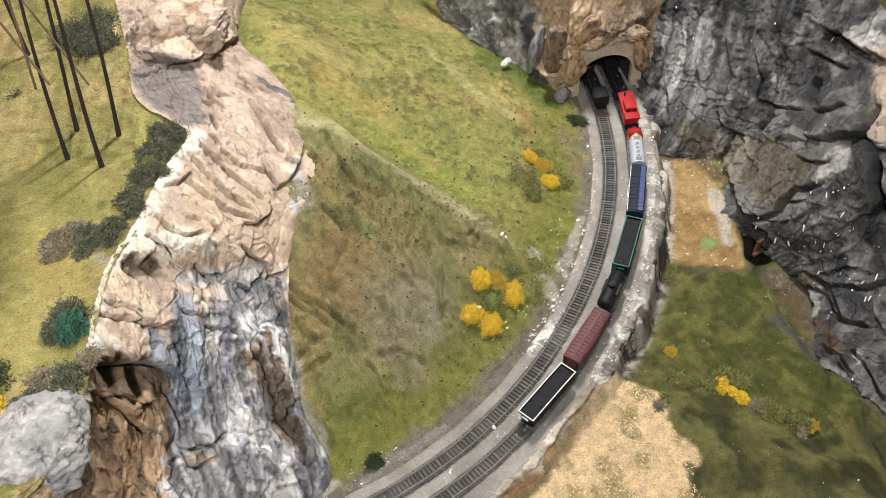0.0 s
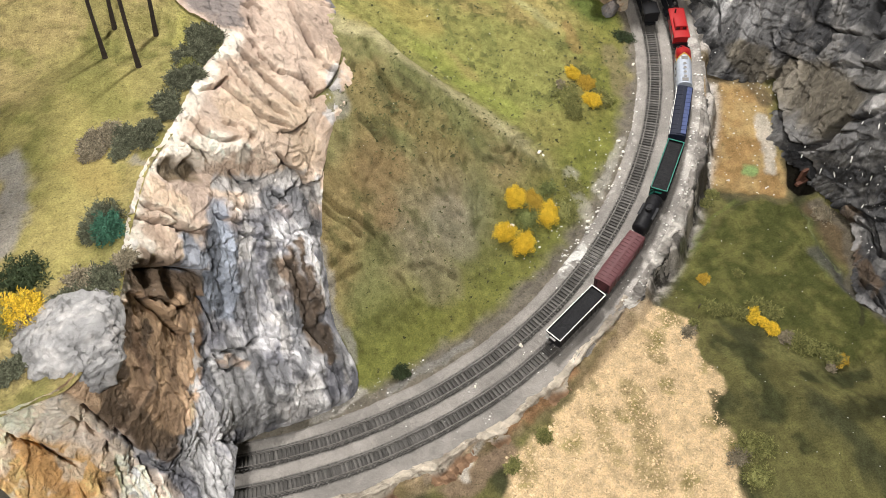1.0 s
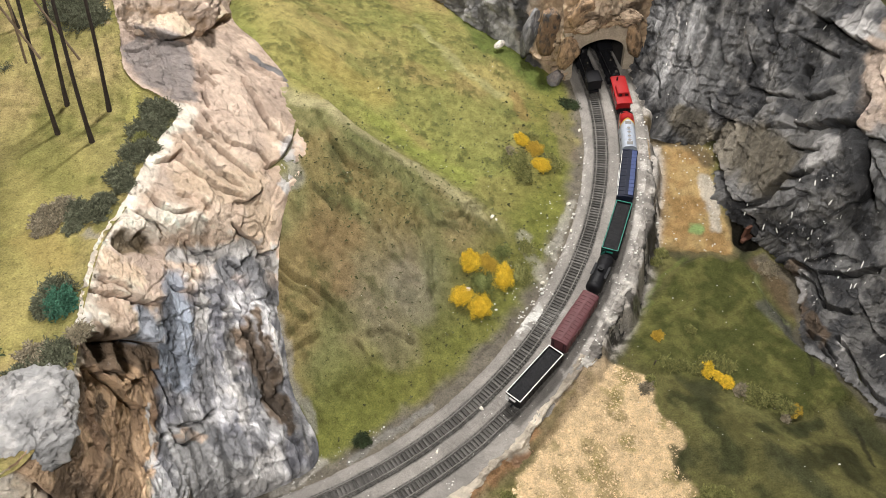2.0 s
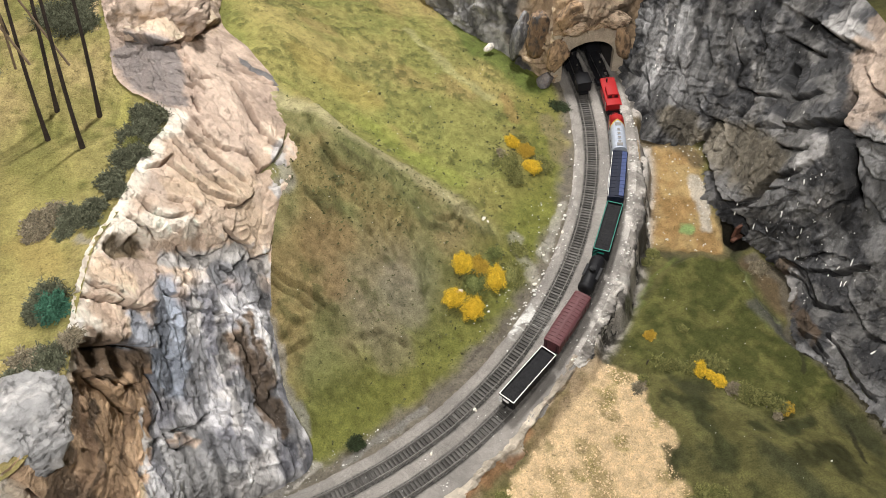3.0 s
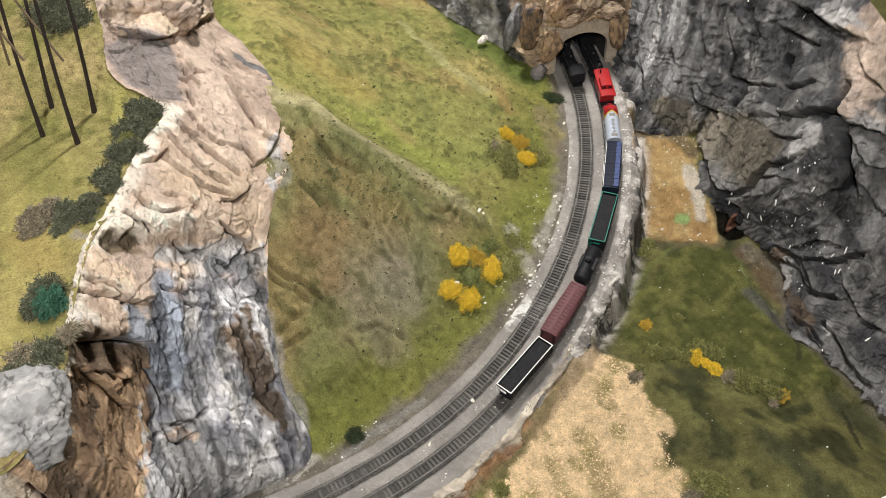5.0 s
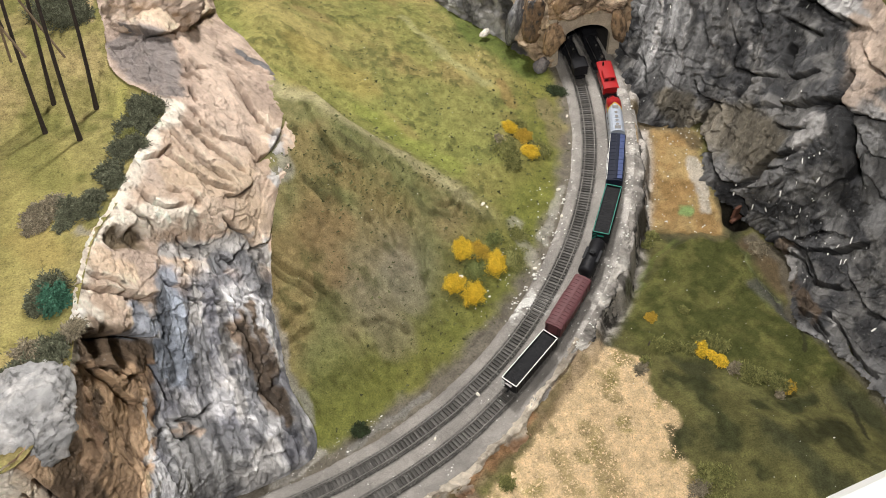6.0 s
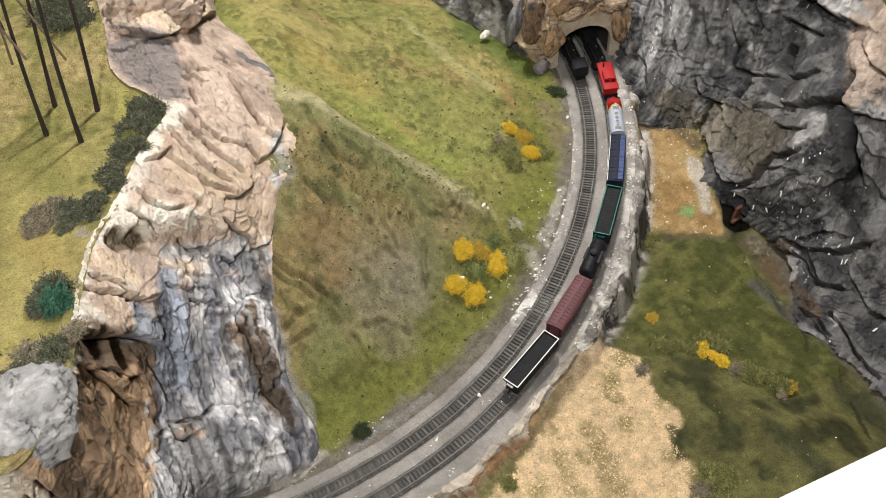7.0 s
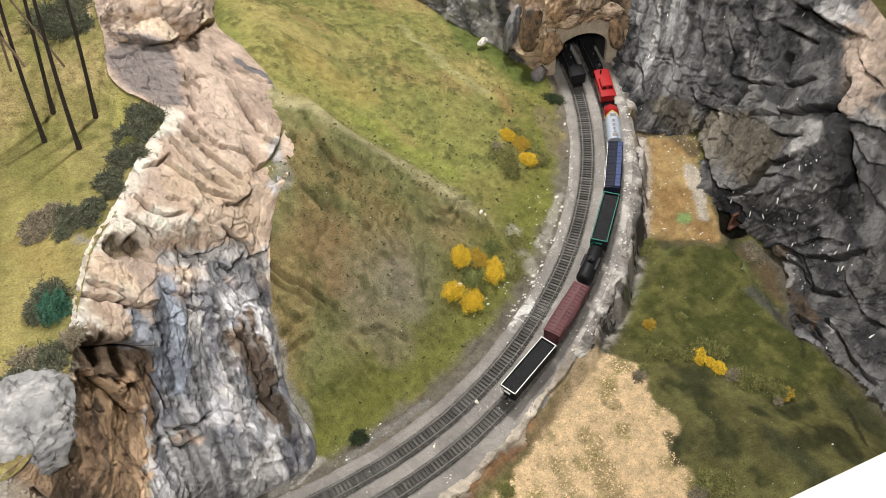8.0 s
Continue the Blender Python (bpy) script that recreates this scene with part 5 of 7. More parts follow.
boulder("boulder", (-0.330, 1.315, 0.395), (0.095, 0.075, 0.045), (0, -6, 8), "pink", "brown", "tan flat-topped boulder overhanging a dark slab of the cliff", 201)
boulder("boulder", (-0.443, 0.487, 0.435), (0.060, 0.054, 0.044), (0, 0, 30), "grey", "palegrey", "grey boulder at the plateau's edge", 202)
boulder("boulder", (0.505, 1.452, 0.235), (0.036, 0.026, 0.030), (0, 0, 10), "tan", "ochre", "tan boulder wedged above the tunnel portal", 204)
boulder("boulder", (0.428, 1.440, 0.075), (0.022, 0.018, 0.040), (0, 8, 0), "ochre", "umber", "brown rock leaning on the portal's edge", 205)
boulder("boulder", (0.574, 1.440, 0.085), (0.016, 0.016, 0.050), (0, -10, 0), "ochre", "umber", "brown rock leaning on the portal's edge", 206)
boulder("boulder", (0.400, 1.432, 0.012), (0.022, 0.014, 0.016), (0, 0, 30), "slab", "darkgrey", "small dark rock at the foot of the portal", 207)
boulder("boulder", (0.446, 1.436, 0.165), (0.030, 0.016, 0.042), (10, 12, 15), "ochre", "umber", "brown slab of rock over the portal's shoulder", 211)
boulder("boulder", (0.470, 1.430, 0.148), (0.030, 0.012, 0.016), (0, -8, 5), "tan", "brown", "tan block on the ledge over the portal", 212)
boulder("boulder", (0.545, 1.432, 0.150), (0.028, 0.012, 0.018), (0, 6, -4), "tan", "umber", "tan block on the ledge over the portal", 213)
boulder("boulder", (0.385, 1.462, 0.120), (0.030, 0.016, 0.060), (8, -10, 25), "brown", "black", "dark brown slab leaning beside the portal", 214)
boulder("boulder", (0.352, 1.500, 0.085), (0.022, 0.014, 0.050), (0, 14, 35), "darkgrey", "grey", "grey rock splinter beside the portal", 215)
boulder("plaster_chip", (0.291, 1.530, 0.045), (0.013, 0.008, 0.006), (20, 0, 30), "cream", "palegrey", "white chip of broken plaster on the hillside", 210)

# ---- rolling stock ----
RED = material("red_paint", (0.33, 0.014, 0.016), rough=0.4, grain=300, grain_amount=0.06, blotch=40, blotch_amount=0.12, bump=0.05, spec=0.5)
SILVER = material("silver_paint", (0.42, 0.46, 0.54), rough=0.42, metal=0.3, grain=300, grain_amount=0.06, blotch=60, blotch_amount=0.15, bump=0.1, spec=0.5)
YELLOW = material("yellow_paint", (0.75, 0.55, 0.12), rough=0.5, grain_amount=0.05, blotch_amount=0.1, bump=0)
BLACK = material("black_paint", (0.010, 0.010, 0.012), rough=0.55, grain_amount=0.1, blotch=60, blotch_amount=0.25, bump=0.1, spec=0.2)
NAVY = material("navy_paint", (0.010, 0.013, 0.026), rough=0.5, grain_amount=0.08, blotch=60, blotch_amount=0.2, bump=0.1, spec=0.2)
BLUE = material("blue_paint", (0.035, 0.055, 0.15), rough=0.45, grain_amount=0.08, blotch=60, blotch_amount=0.2, bump=0.1, spec=0.4)
TEAL = material("teal_paint", (0.01, 0.16, 0.12), rough=0.5, grain_amount=0.08, blotch=60, blotch_amount=0.2, bump=0.1, spec=0.4)
MAROON = material("maroon_paint", (0.105, 0.038, 0.042), rough=0.6, grain_amount=0.1, blotch=60, blotch_amount=0.2, bump=0.1, spec=0.3)
WHITEP = material("white_paint", (0.66, 0.66, 0.64), rough=0.5, grain_amount=0.06, blotch_amount=0.15, bump=0)
COAL = material("coal", (0.018, 0.018, 0.02), rough=0.7, grain=900, grain_amount=0.5, blotch=120, blotch_amount=0.4, bump=1.0, bump_size=0.002)
STEEL = material("wheel_steel", (0.25, 0.24, 0.23), rough=0.4, metal=0.8, grain_amount=0.1, blotch_amount=0.1, bump=0)
GLASS = material("dark_window", (0.012, 0.012, 0.014), rough=0.15, grain_amount=0.0, blotch_amount=0.0, bump=0, spec=0.6)


def running_gear(top, length, width):
    """Underframe, two trucks with wheels, and couplers."""
    part("underframe", box(bmesh.new(), -length / 2, length / 2, -width * 0.32, width * 0.32, 0.009, 0.0125, 0.0006), BLACK, top)
    for end in (-1, 1):
        cx = end * (length / 2 - 0.022)
        bm = bmesh.new()
        for side in (-1, 1):
            box(bm, cx - 0.013, cx + 0.013, side * 0.0105 - 0.001, side * 0.0105 + 0.001, 0.003, 0.0075, 0.0006)
        box(bm, cx - 0.003, cx + 0.003, -0.011, 0.011, 0.005, 0.0095, 0.0005)
        truck = part("truck", bm, BLACK, top)
        for ax in (-0.0085, 0.0085):
            for side in (-1, 1):
                y = side * GAUGE / 2
                wheel = part("wheel", rod(bmesh.new(), (cx + ax, y - 0.001, 0.0045), (cx + ax, y + 0.001, 0.0045), 0.0045, sides=14), STEEL, truck)
        e = end * length / 2
        part("coupler", box(bmesh.new(), min(e, e + end * 0.006), max(e, e + end * 0.006), -0.0015, 0.0015, 0.008, 0.0115, 0.0004), BLACK, top)


def placed(top, radius, a0, a1, flipped=False):
    mid = (a0 + a1) / 2
    half = radius * radians(abs(a1 - a0)) / 2
    r = radius - half * half / (4 * radius)
    top.matrix_world = Matrix.Translation(on_curve(r, mid, 0.0066)) @ pose(0, 0, 0, 0, 0, mid + 90 + (180 if flipped else 0))


def arc_length(radius, a0, a1):
    return radius * radians(abs(a1 - a0)) - 0.007


def vault(bm, x0, x1, half, z0, z_eave, z_top, n=10):
    """A body with upright sides and a rounded roof."""
    prof = [(-half, z0), (-half, z_eave)] + [(-half * math.cos(math.pi * i / n), z_eave + (z_top - z_eave) * math.sin(math.pi * i / n)) for i in range(1, n)] + [(half, z_eave), (half, z0)]
    a = [bm.verts.new((x0, y, z)) for y, z in prof]
    b = [bm.verts.new((x1, y, z)) for y, z in prof]
    for i in range(len(prof)):
        j = (i + 1) % len(prof)
        bm.faces.new((a[i], a[j], b[j], b[i]))
    bm.faces.new(a[::-1])
    bm.faces.new(b)
    return bm


def caboose(a0, a1):
    top, L, w = new("caboose"), arc_length(R_OUT, a0, a1), 0.0148
    tagged(top, "bright red caboose with a cupola and black platforms", "railway car", "train on the outer track")
    running_gear(top, L, 0.032)
    part("platform", box(bmesh.new(), -L / 2, L / 2, -w, w, 0.0125, 0.0140, 0.0005), BLACK, top)
    part("body", vault(bmesh.new(), -L / 2 + 0.012, L / 2 - 0.012, w, 0.0140, 0.036, 0.0385), RED, top)
    part("roof", vault(bmesh.new(), -L / 2 + 0.002, L / 2 - 0.002, w + 0.0015, 0.0372, 0.0376, 0.0405), RED, top)
    cup = part("cupola", vault(bmesh.new(), -0.022, 0.006, w * 0.82, 0.037, 0.0475, 0.0500), RED, top)
    for y in (-0.0065, 0.0065):
        part("window", box(bmesh.new(), -0.0229, -0.0217, y - 0.0036, y + 0.0036, 0.0410, 0.0465), GLASS, cup)
        part("window", box(bmesh.new(), 0.0055, 0.0067, y - 0.0036, y + 0.0036, 0.0410, 0.0465), GLASS, cup)
    for x in (-0.028, 0.0, 0.028):
        for y in (-1, 1):
            part("window", box(bmesh.new(), x - 0.004, x + 0.004, y * (w + 0.0002) - 0.0006, y * (w + 0.0002) + 0.0006, 0.024, 0.033), GLASS, top)
    part("chimney", rod(bmesh.new(), (0.030, 0.004, 0.038), (0.030, 0.004, 0.049), 0.0018), BLACK, top)
    for end in (-1, 1):
        bm = bmesh.new()
        for y in (-0.013, 0, 0.013):
            rod(bm, (end * (L / 2 - 0.001), y, 0.0135), (end * (L / 2 - 0.001), y, 0.026), 0.0006, sides=6)
        rod(bm, (end * (L / 2 - 0.001), -0.013, 0.026), (end * (L / 2 - 0.001), 0.013, 0.026), 0.0006, sides=6)
        part("handrail", bm, BLACK, top)
    placed(top, R_OUT, a0, a1)


def diesel(a0, a1):
    top, L, w = new("diesel_locomotive"), arc_length(R_OUT, a0, a1), 0.0149
    tagged(top, "streamlined diesel locomotive, silver with a red nose", "locomotive", "train on the outer track")
    running_gear(top, L, 0.033)
    part("body", vault(bmesh.new(), -L / 2, L / 2 - 0.040, w, 0.0090, 0.034, 0.0455), SILVER, top)
    # nose: sections that shrink towards the front
    bm = bmesh.new()
    rows = []
    for x, s, ze, zt in ((L / 2 - 0.040, 1.0, 0.034, 0.0455), (L / 2 - 0.026, 1.0, 0.034, 0.0455), (L / 2 - 0.020, 0.98, 0.032, 0.0420), (L / 2 - 0.016, 0.93, 0.028, 0.0350), (L / 2 - 0.006, 0.82, 0.024, 0.0320), (L / 2, 0.55, 0.020, 0.0270)):
        n = 10
        prof = [(-w * s, 0.009), (-w * s, ze)] + [(-w * s * math.cos(math.pi * i / n), ze + (zt - ze) * math.sin(math.pi * i / n)) for i in range(1, n)] + [(w * s, ze), (w * s, 0.009)]
        rows.append([bm.verts.new((x, y, z)) for y, z in prof])
    for a, b in zip(rows[:-1], rows[1:]):
        for i in range(len(a)):
            j = (i + 1) % len(a)
            bm.faces.new((a[i], a[j], b[j], b[i]))
    bm.faces.new(rows[-1])
    nose = part("nose", bm, RED, top, "glossy red nose", smooth=True)
    # the red runs back over the roof as a point with a pale edge
    for wide, zz, mat, nm in ((1.03, 0.0008, YELLOW, "stripe"), (1.01, 0.0014, RED, "point")):
        bm = bmesh.new()
        n = 12
        x_side, x_mid = L / 2 - (0.0600 if nm == "stripe" else 0.0575), L / 2 - (0.0425 if nm == "stripe" else 0.0402)
        a, b = [], []
        for i in range(n + 1):
            f = i / n
            y, z = -w * math.cos(math.pi * f), 0.034 + 0.0115 * math.sin(math.pi * f)
            x = x_side + (x_mid - x_side) * (1 - abs(2 * f - 1)) if nm == "point" else x_side + 0.001 + (x_mid - x_side) * (1 - abs(2 * f - 1))
            a.append(bm.verts.new((x - (0.002 if nm == "stripe" else 0), y * wide, z + zz)))
            b.append(bm.verts.new((L / 2 - 0.038, y * wide, z + zz)))
        for i in range(n):
            bm.faces.new((a[i], a[i + 1], b[i + 1], b[i]))
        bmesh.ops.solidify(bm, geom=bm.faces[:], thickness=0.0004)
        part(nm, bm, mat, nose)
    for y in (-1, 1):
        part("window", box(bmesh.new(), L / 2 - 0.0225, L / 2 - 0.0165, y * 0.007 - 0.005, y * 0.007 + 0.005, 0.0350, 0.0400, 0.0005), GLASS, nose)
    for i in range(4):
        x = -L / 2 + 0.016 + i * 0.0115
        fan = part("roof_fan", rod(bmesh.new(), (x, 0, 0.0445), (x, 0, 0.0468), 0.0046, sides=18), SILVER, top)
        part("grille", rod(bmesh.new(), (x, 0, 0.0466), (x, 0, 0.0471), 0.0034, sides=18), STEEL, fan)
    for x in (-L / 2 + 0.008, L / 2 - 0.055):
        part("hatch", box(bmesh.new(), x - 0.004, x + 0.004, -0.006, 0.006, 0.0450, 0.0466, 0.0004), STEEL, top)
    for x in np.linspace(-L / 2 + 0.018, L / 2 - 0.050, 4):
        for y in (-1, 1):
            part("porthole", rod(bmesh.new(), (x, y * (w - 0.0002), 0.027), (x, y * (w + 0.0005), 0.027), 0.0028, sides=14), GLASS, top)
    placed(top, R_OUT, a0, a1)


def boxcar(a0, a1, body, roof, label, ribs, white_rails=False, high=0.044):
    top, L, w = new("boxcar"), arc_length(R_OUT, a0, a1), 0.0149
    tagged(top, label, "railway car", "train on the outer track")
    running_gear(top, L, 0.033)
    shell = part("body", box(bmesh.new(), -L / 2, L / 2, -w, w, 0.0120, high - 0.004, 0.0006), body, top)
    part("roof", vault(bmesh.new(), -L / 2 - 0.0005, L / 2 + 0.0005, w + 0.0006, high - 0.0042, high - 0.0036, high), roof, top)
    for x in np.linspace(-L / 2 + 0.004, L / 2 - 0.004, ribs):
        part("roof_rib", vault(bmesh.new(), x - 0.0007, x + 0.0007, w + 0.0007, high - 0.0040, high - 0.0033, high + 0.0009), roof, top)
    if white_rails:
        for x0, x1 in zip(np.linspace(-L / 2 + 0.003, L / 2 - 0.003, ribs)[:-1], np.linspace(-L / 2 + 0.003, L / 2 - 0.003, ribs)[1:]):
            part("roof_panel", box(bmesh.new(), x0 + 0.0004, x1 - 0.0004, -w + 0.001, -0.0045, high - 0.001, high + 0.0012, 0.0003), BLUE, top, "lighter blue roof panel")
    part("roof_walk", box(bmesh.new(), -L / 2 + 0.002, L / 2 - 0.002, -0.0028, 0.0028, high + 0.0006, high + 0.0017, 0.0003), roof, top)
    for y in (-1, 1):
        door = part("door", box(bmesh.new(), -0.016, 0.016, y * (w + 0.0006) - 0.0006, y * (w + 0.0006) + 0.0006, 0.0135, high - 0.0055, 0.0003), body, top)
        part("door_rail", box(bmesh.new(), -0.034, 0.020, y * (w + 0.0014) - 0.0005, y * (w + 0.0014) + 0.0005, high - 0.0062, high - 0.0052), body, top)
        for x in np.linspace(-L / 2 + 0.005, L / 2 - 0.005, 9):
            if abs(x) > 0.018:
                part("side_rib", box(bmesh.new(), x - 0.0006, x + 0.0006, y * (w + 0.0004) - 0.0005, y * (w + 0.0004) + 0.0005, 0.0125, high - 0.005), body, top)
        if white_rails and y > 0:
            part("roof_edge", box(bmesh.new(), -L / 2 + 0.002, L / 2 - 0.002, w - 0.0006, w + 0.0010, high - 0.0036, high - 0.0024, 0.0003), WHITEP, top, "white line along the roof's edge")
        if white_rails:
            part("side_panel", box(bmesh.new(), -0.022, 0.022, y * (w + 0.0016) - 0.0006, y * (w + 0.0016) + 0.0006, 0.016, 0.026, 0.0003), WHITEP, top, "white side panel")
        for e in (-1, 1):
            bm = bmesh.new()
            for z in np.linspace(0.014, high - 0.006, 7):
                box(bm, e * (L / 2 + 0.0006) - 0.0003, e * (L / 2 + 0.0006) + 0.0003, y * 0.011 - 0.003, y * 0.011 + 0.003, z - 0.0003, z + 0.0003)
            part("ladder", bm, BLACK, top)
    placed(top, R_OUT, a0, a1)


def hopper(a0, a1, body, rim, label, high, name, rim_wide=0.0013):
    top, L, w = new(name), arc_length(R_OUT, a0, a1), 0.0149
    tagged(top, label, "railway car", "train on the outer track")
    running_gear(top, L, 0.033)
    bm = bmesh.new()
    t = 0.0012
    for x0, x1, y0, y1 in ((-L / 2, L / 2, -w, -w + t), (-L / 2, L / 2, w - t, w), (-L / 2, -L / 2 + t, -w + t, w - t), (L / 2 - t, L / 2, -w + t, w - t)):
        box(bm, x0, x1, y0, y1, 0.0120, high)
    box(bm, -L / 2 + t, L / 2 - t, -w + t, w - t, 0.0120, 0.0140)
    part("body", bm, body, top)
    for x0, x1, y0, y1 in ((-L / 2, L / 2, -w - 0.0004, -w + rim_wide), (-L / 2, L / 2, w - rim_wide, w + 0.0004), (-L / 2 - 0.0004, -L / 2 + rim_wide, -w + rim_wide, w - rim_wide), (L / 2 - rim_wide, L / 2 + 0.0004, -w + rim_wide, w - rim_wide)):
        part("rim", box(bmesh.new(), x0, x1, y0, y1, high, high + 0.0014, 0.0003), rim, top)
    for x in np.linspace(-L / 2 + 0.003, L / 2 - 0.003, 11):
        for y in (-1, 1):
            part("side_post", box(bmesh.new(), x - 0.0007, x + 0.0007, y * (w + 0.0005) - 0.0006, y * (w + 0.0005) + 0.0006, 0.0125, high), body, top)
    # heaped load
    nu, nv = 60, 16
    xs, ys = np.meshgrid(np.linspace(-L / 2 + t, L / 2 - t, nu), np.linspace(-w + t, w - t, nv), indexing="ij")
    p = np.stack([xs, ys, 0 * xs], 2).reshape(-1, 3)
    edge = np.minimum(1, np.minimum(L / 2 - np.abs(p[:, 0]), (w - np.abs(p[:, 1])) * 1.6) / 0.01)
    p[:, 2] = high - 0.0045 + 0.0028 * edge * (1 + 0.35 * np.sin(p[:, 0] * 150)) + 0.0011 * fbm(p, 420, 3, 301)
    mesh_object("load", p, grid_faces(nu, nv), COAL, top)
    for e in (-1, 1):
        bm = bmesh.new()
        for z in np.linspace(0.014, high - 0.004, 6):
            box(bm, e * (L / 2 + 0.0008) - 0.0004, e * (L / 2 + 0.0008) + 0.0004, 0.008, 0.0145, z - 0.0004, z + 0.0004)
        part("ladder", bm, rim, top)
        part("brake_platform", box(bmesh.new(), min(e * L / 2, e * (L / 2 + 0.003)), max(e * L / 2, e * (L / 2 + 0.003)), -0.006, 0.006, high - 0.007, high - 0.006), rim, top)
    placed(top, R_OUT, a0, a1)


def tank_car(a0, a1):
    top, L = new("tank_car"), arc_length(R_OUT, a0, a1)
    tagged(top, "black cylindrical tank car with a central dome", "railway car", "train on the outer track")
    running_gear(top, L, 0.032)
    bm = bmesh.new()
    rows = []
    for x, r in ((-L / 2 + 0.001, 0.006), (-L / 2 + 0.003, 0.0125), (-L / 2 + 0.006, 0.0142), (L / 2 - 0.006, 0.0142), (L / 2 - 0.003, 0.0125), (L / 2 - 0.001, 0.006)):
        rows.append([bm.verts.new((x, r * math.cos(k * math.tau / 24), 0.0285 + r * math.sin(k * math.tau / 24))) for k in range(24)])
    for a, b in zip(rows[:-1], rows[1:]):
        for i in range(24):
            bm.faces.new((a[i], a[(i + 1) % 24], b[(i + 1) % 24], b[i]))
    bm.faces.new(rows[0][::-1])
    bm.faces.new(rows[-1])
    tank = part("tank", bm, BLACK, top, smooth=True)
    for x in np.linspace(-L / 2 + 0.012, L / 2 - 0.012, 5):
        part("band", rod(bmesh.new(), (x - 0.0006, 0, 0.0285), (x + 0.0006, 0, 0.0285), 0.0146, sides=24), BLACK, tank)
    dome = part("dome", rod(bmesh.new(), (0, 0, 0.040), (0, 0, 0.0485), 0.0062, 0.0056, 18), BLACK, top)
    part("dome_lid", rod(bmesh.new(), (0, 0, 0.0484), (0, 0, 0.0500), 0.0036, 0.0030, 14), BLACK, dome)
    part("walkway", box(bmesh.new(), -0.014, 0.014, -0.0150, -0.0105, 0.0380, 0.0388), BLACK, top)
    part("walkway", box(bmesh.new(), -0.014, 0.014, 0.0105, 0.0150, 0.0380, 0.0388), BLACK, top)
    placed(top, R_OUT, a0, a1)


def tender(radius, a0, a1, label, group):
    top, L, w = new("steam_tender"), arc_length(radius, a0, a1), 0.0150
    tagged(top, label, "railway car", group)
    running_gear(top, L, 0.031)
    part("tank", box(bmesh.new(), -L / 2, L / 2, -w, w, 0.0115, 0.0330, 0.0012), BLACK, top)
    for y in (-1, 1):
        part("coal_board", box(bmesh.new(), -L * 0.1, L / 2 - 0.002, y * (w - 0.002) - 0.0006, y * (w - 0.002) + 0.0006, 0.0325, 0.0400, 0.0004), BLACK, top)
    n = 22
    xs, ys = np.meshgrid(np.linspace(-L * 0.1, L / 2 - 0.003, n), np.linspace(-w + 0.003, w - 0.003, n), indexing="ij")
    p = np.stack([xs, ys, 0 * xs], 2).reshape(-1, 3)
    p[:, 2] = 0.036 + 0.004 * (1 - (p[:, 1] / w) ** 2) + 0.0016 * fbm(p, 380, 3, 311)
    mesh_object("coal_heap", p, grid_faces(n, n), COAL, top)
    part("water_hatch", rod(bmesh.new(), (-L * 0.3, 0, 0.0325), (-L * 0.3, 0, 0.0365), 0.0050, sides=16), BLACK, top)
    part("lamp", rod(bmesh.new(), (-L / 2 + 0.002, 0, 0.033), (-L / 2 + 0.002, 0, 0.0375), 0.0018, sides=10), STEEL, top)
    placed(top, radius, a0, a1)


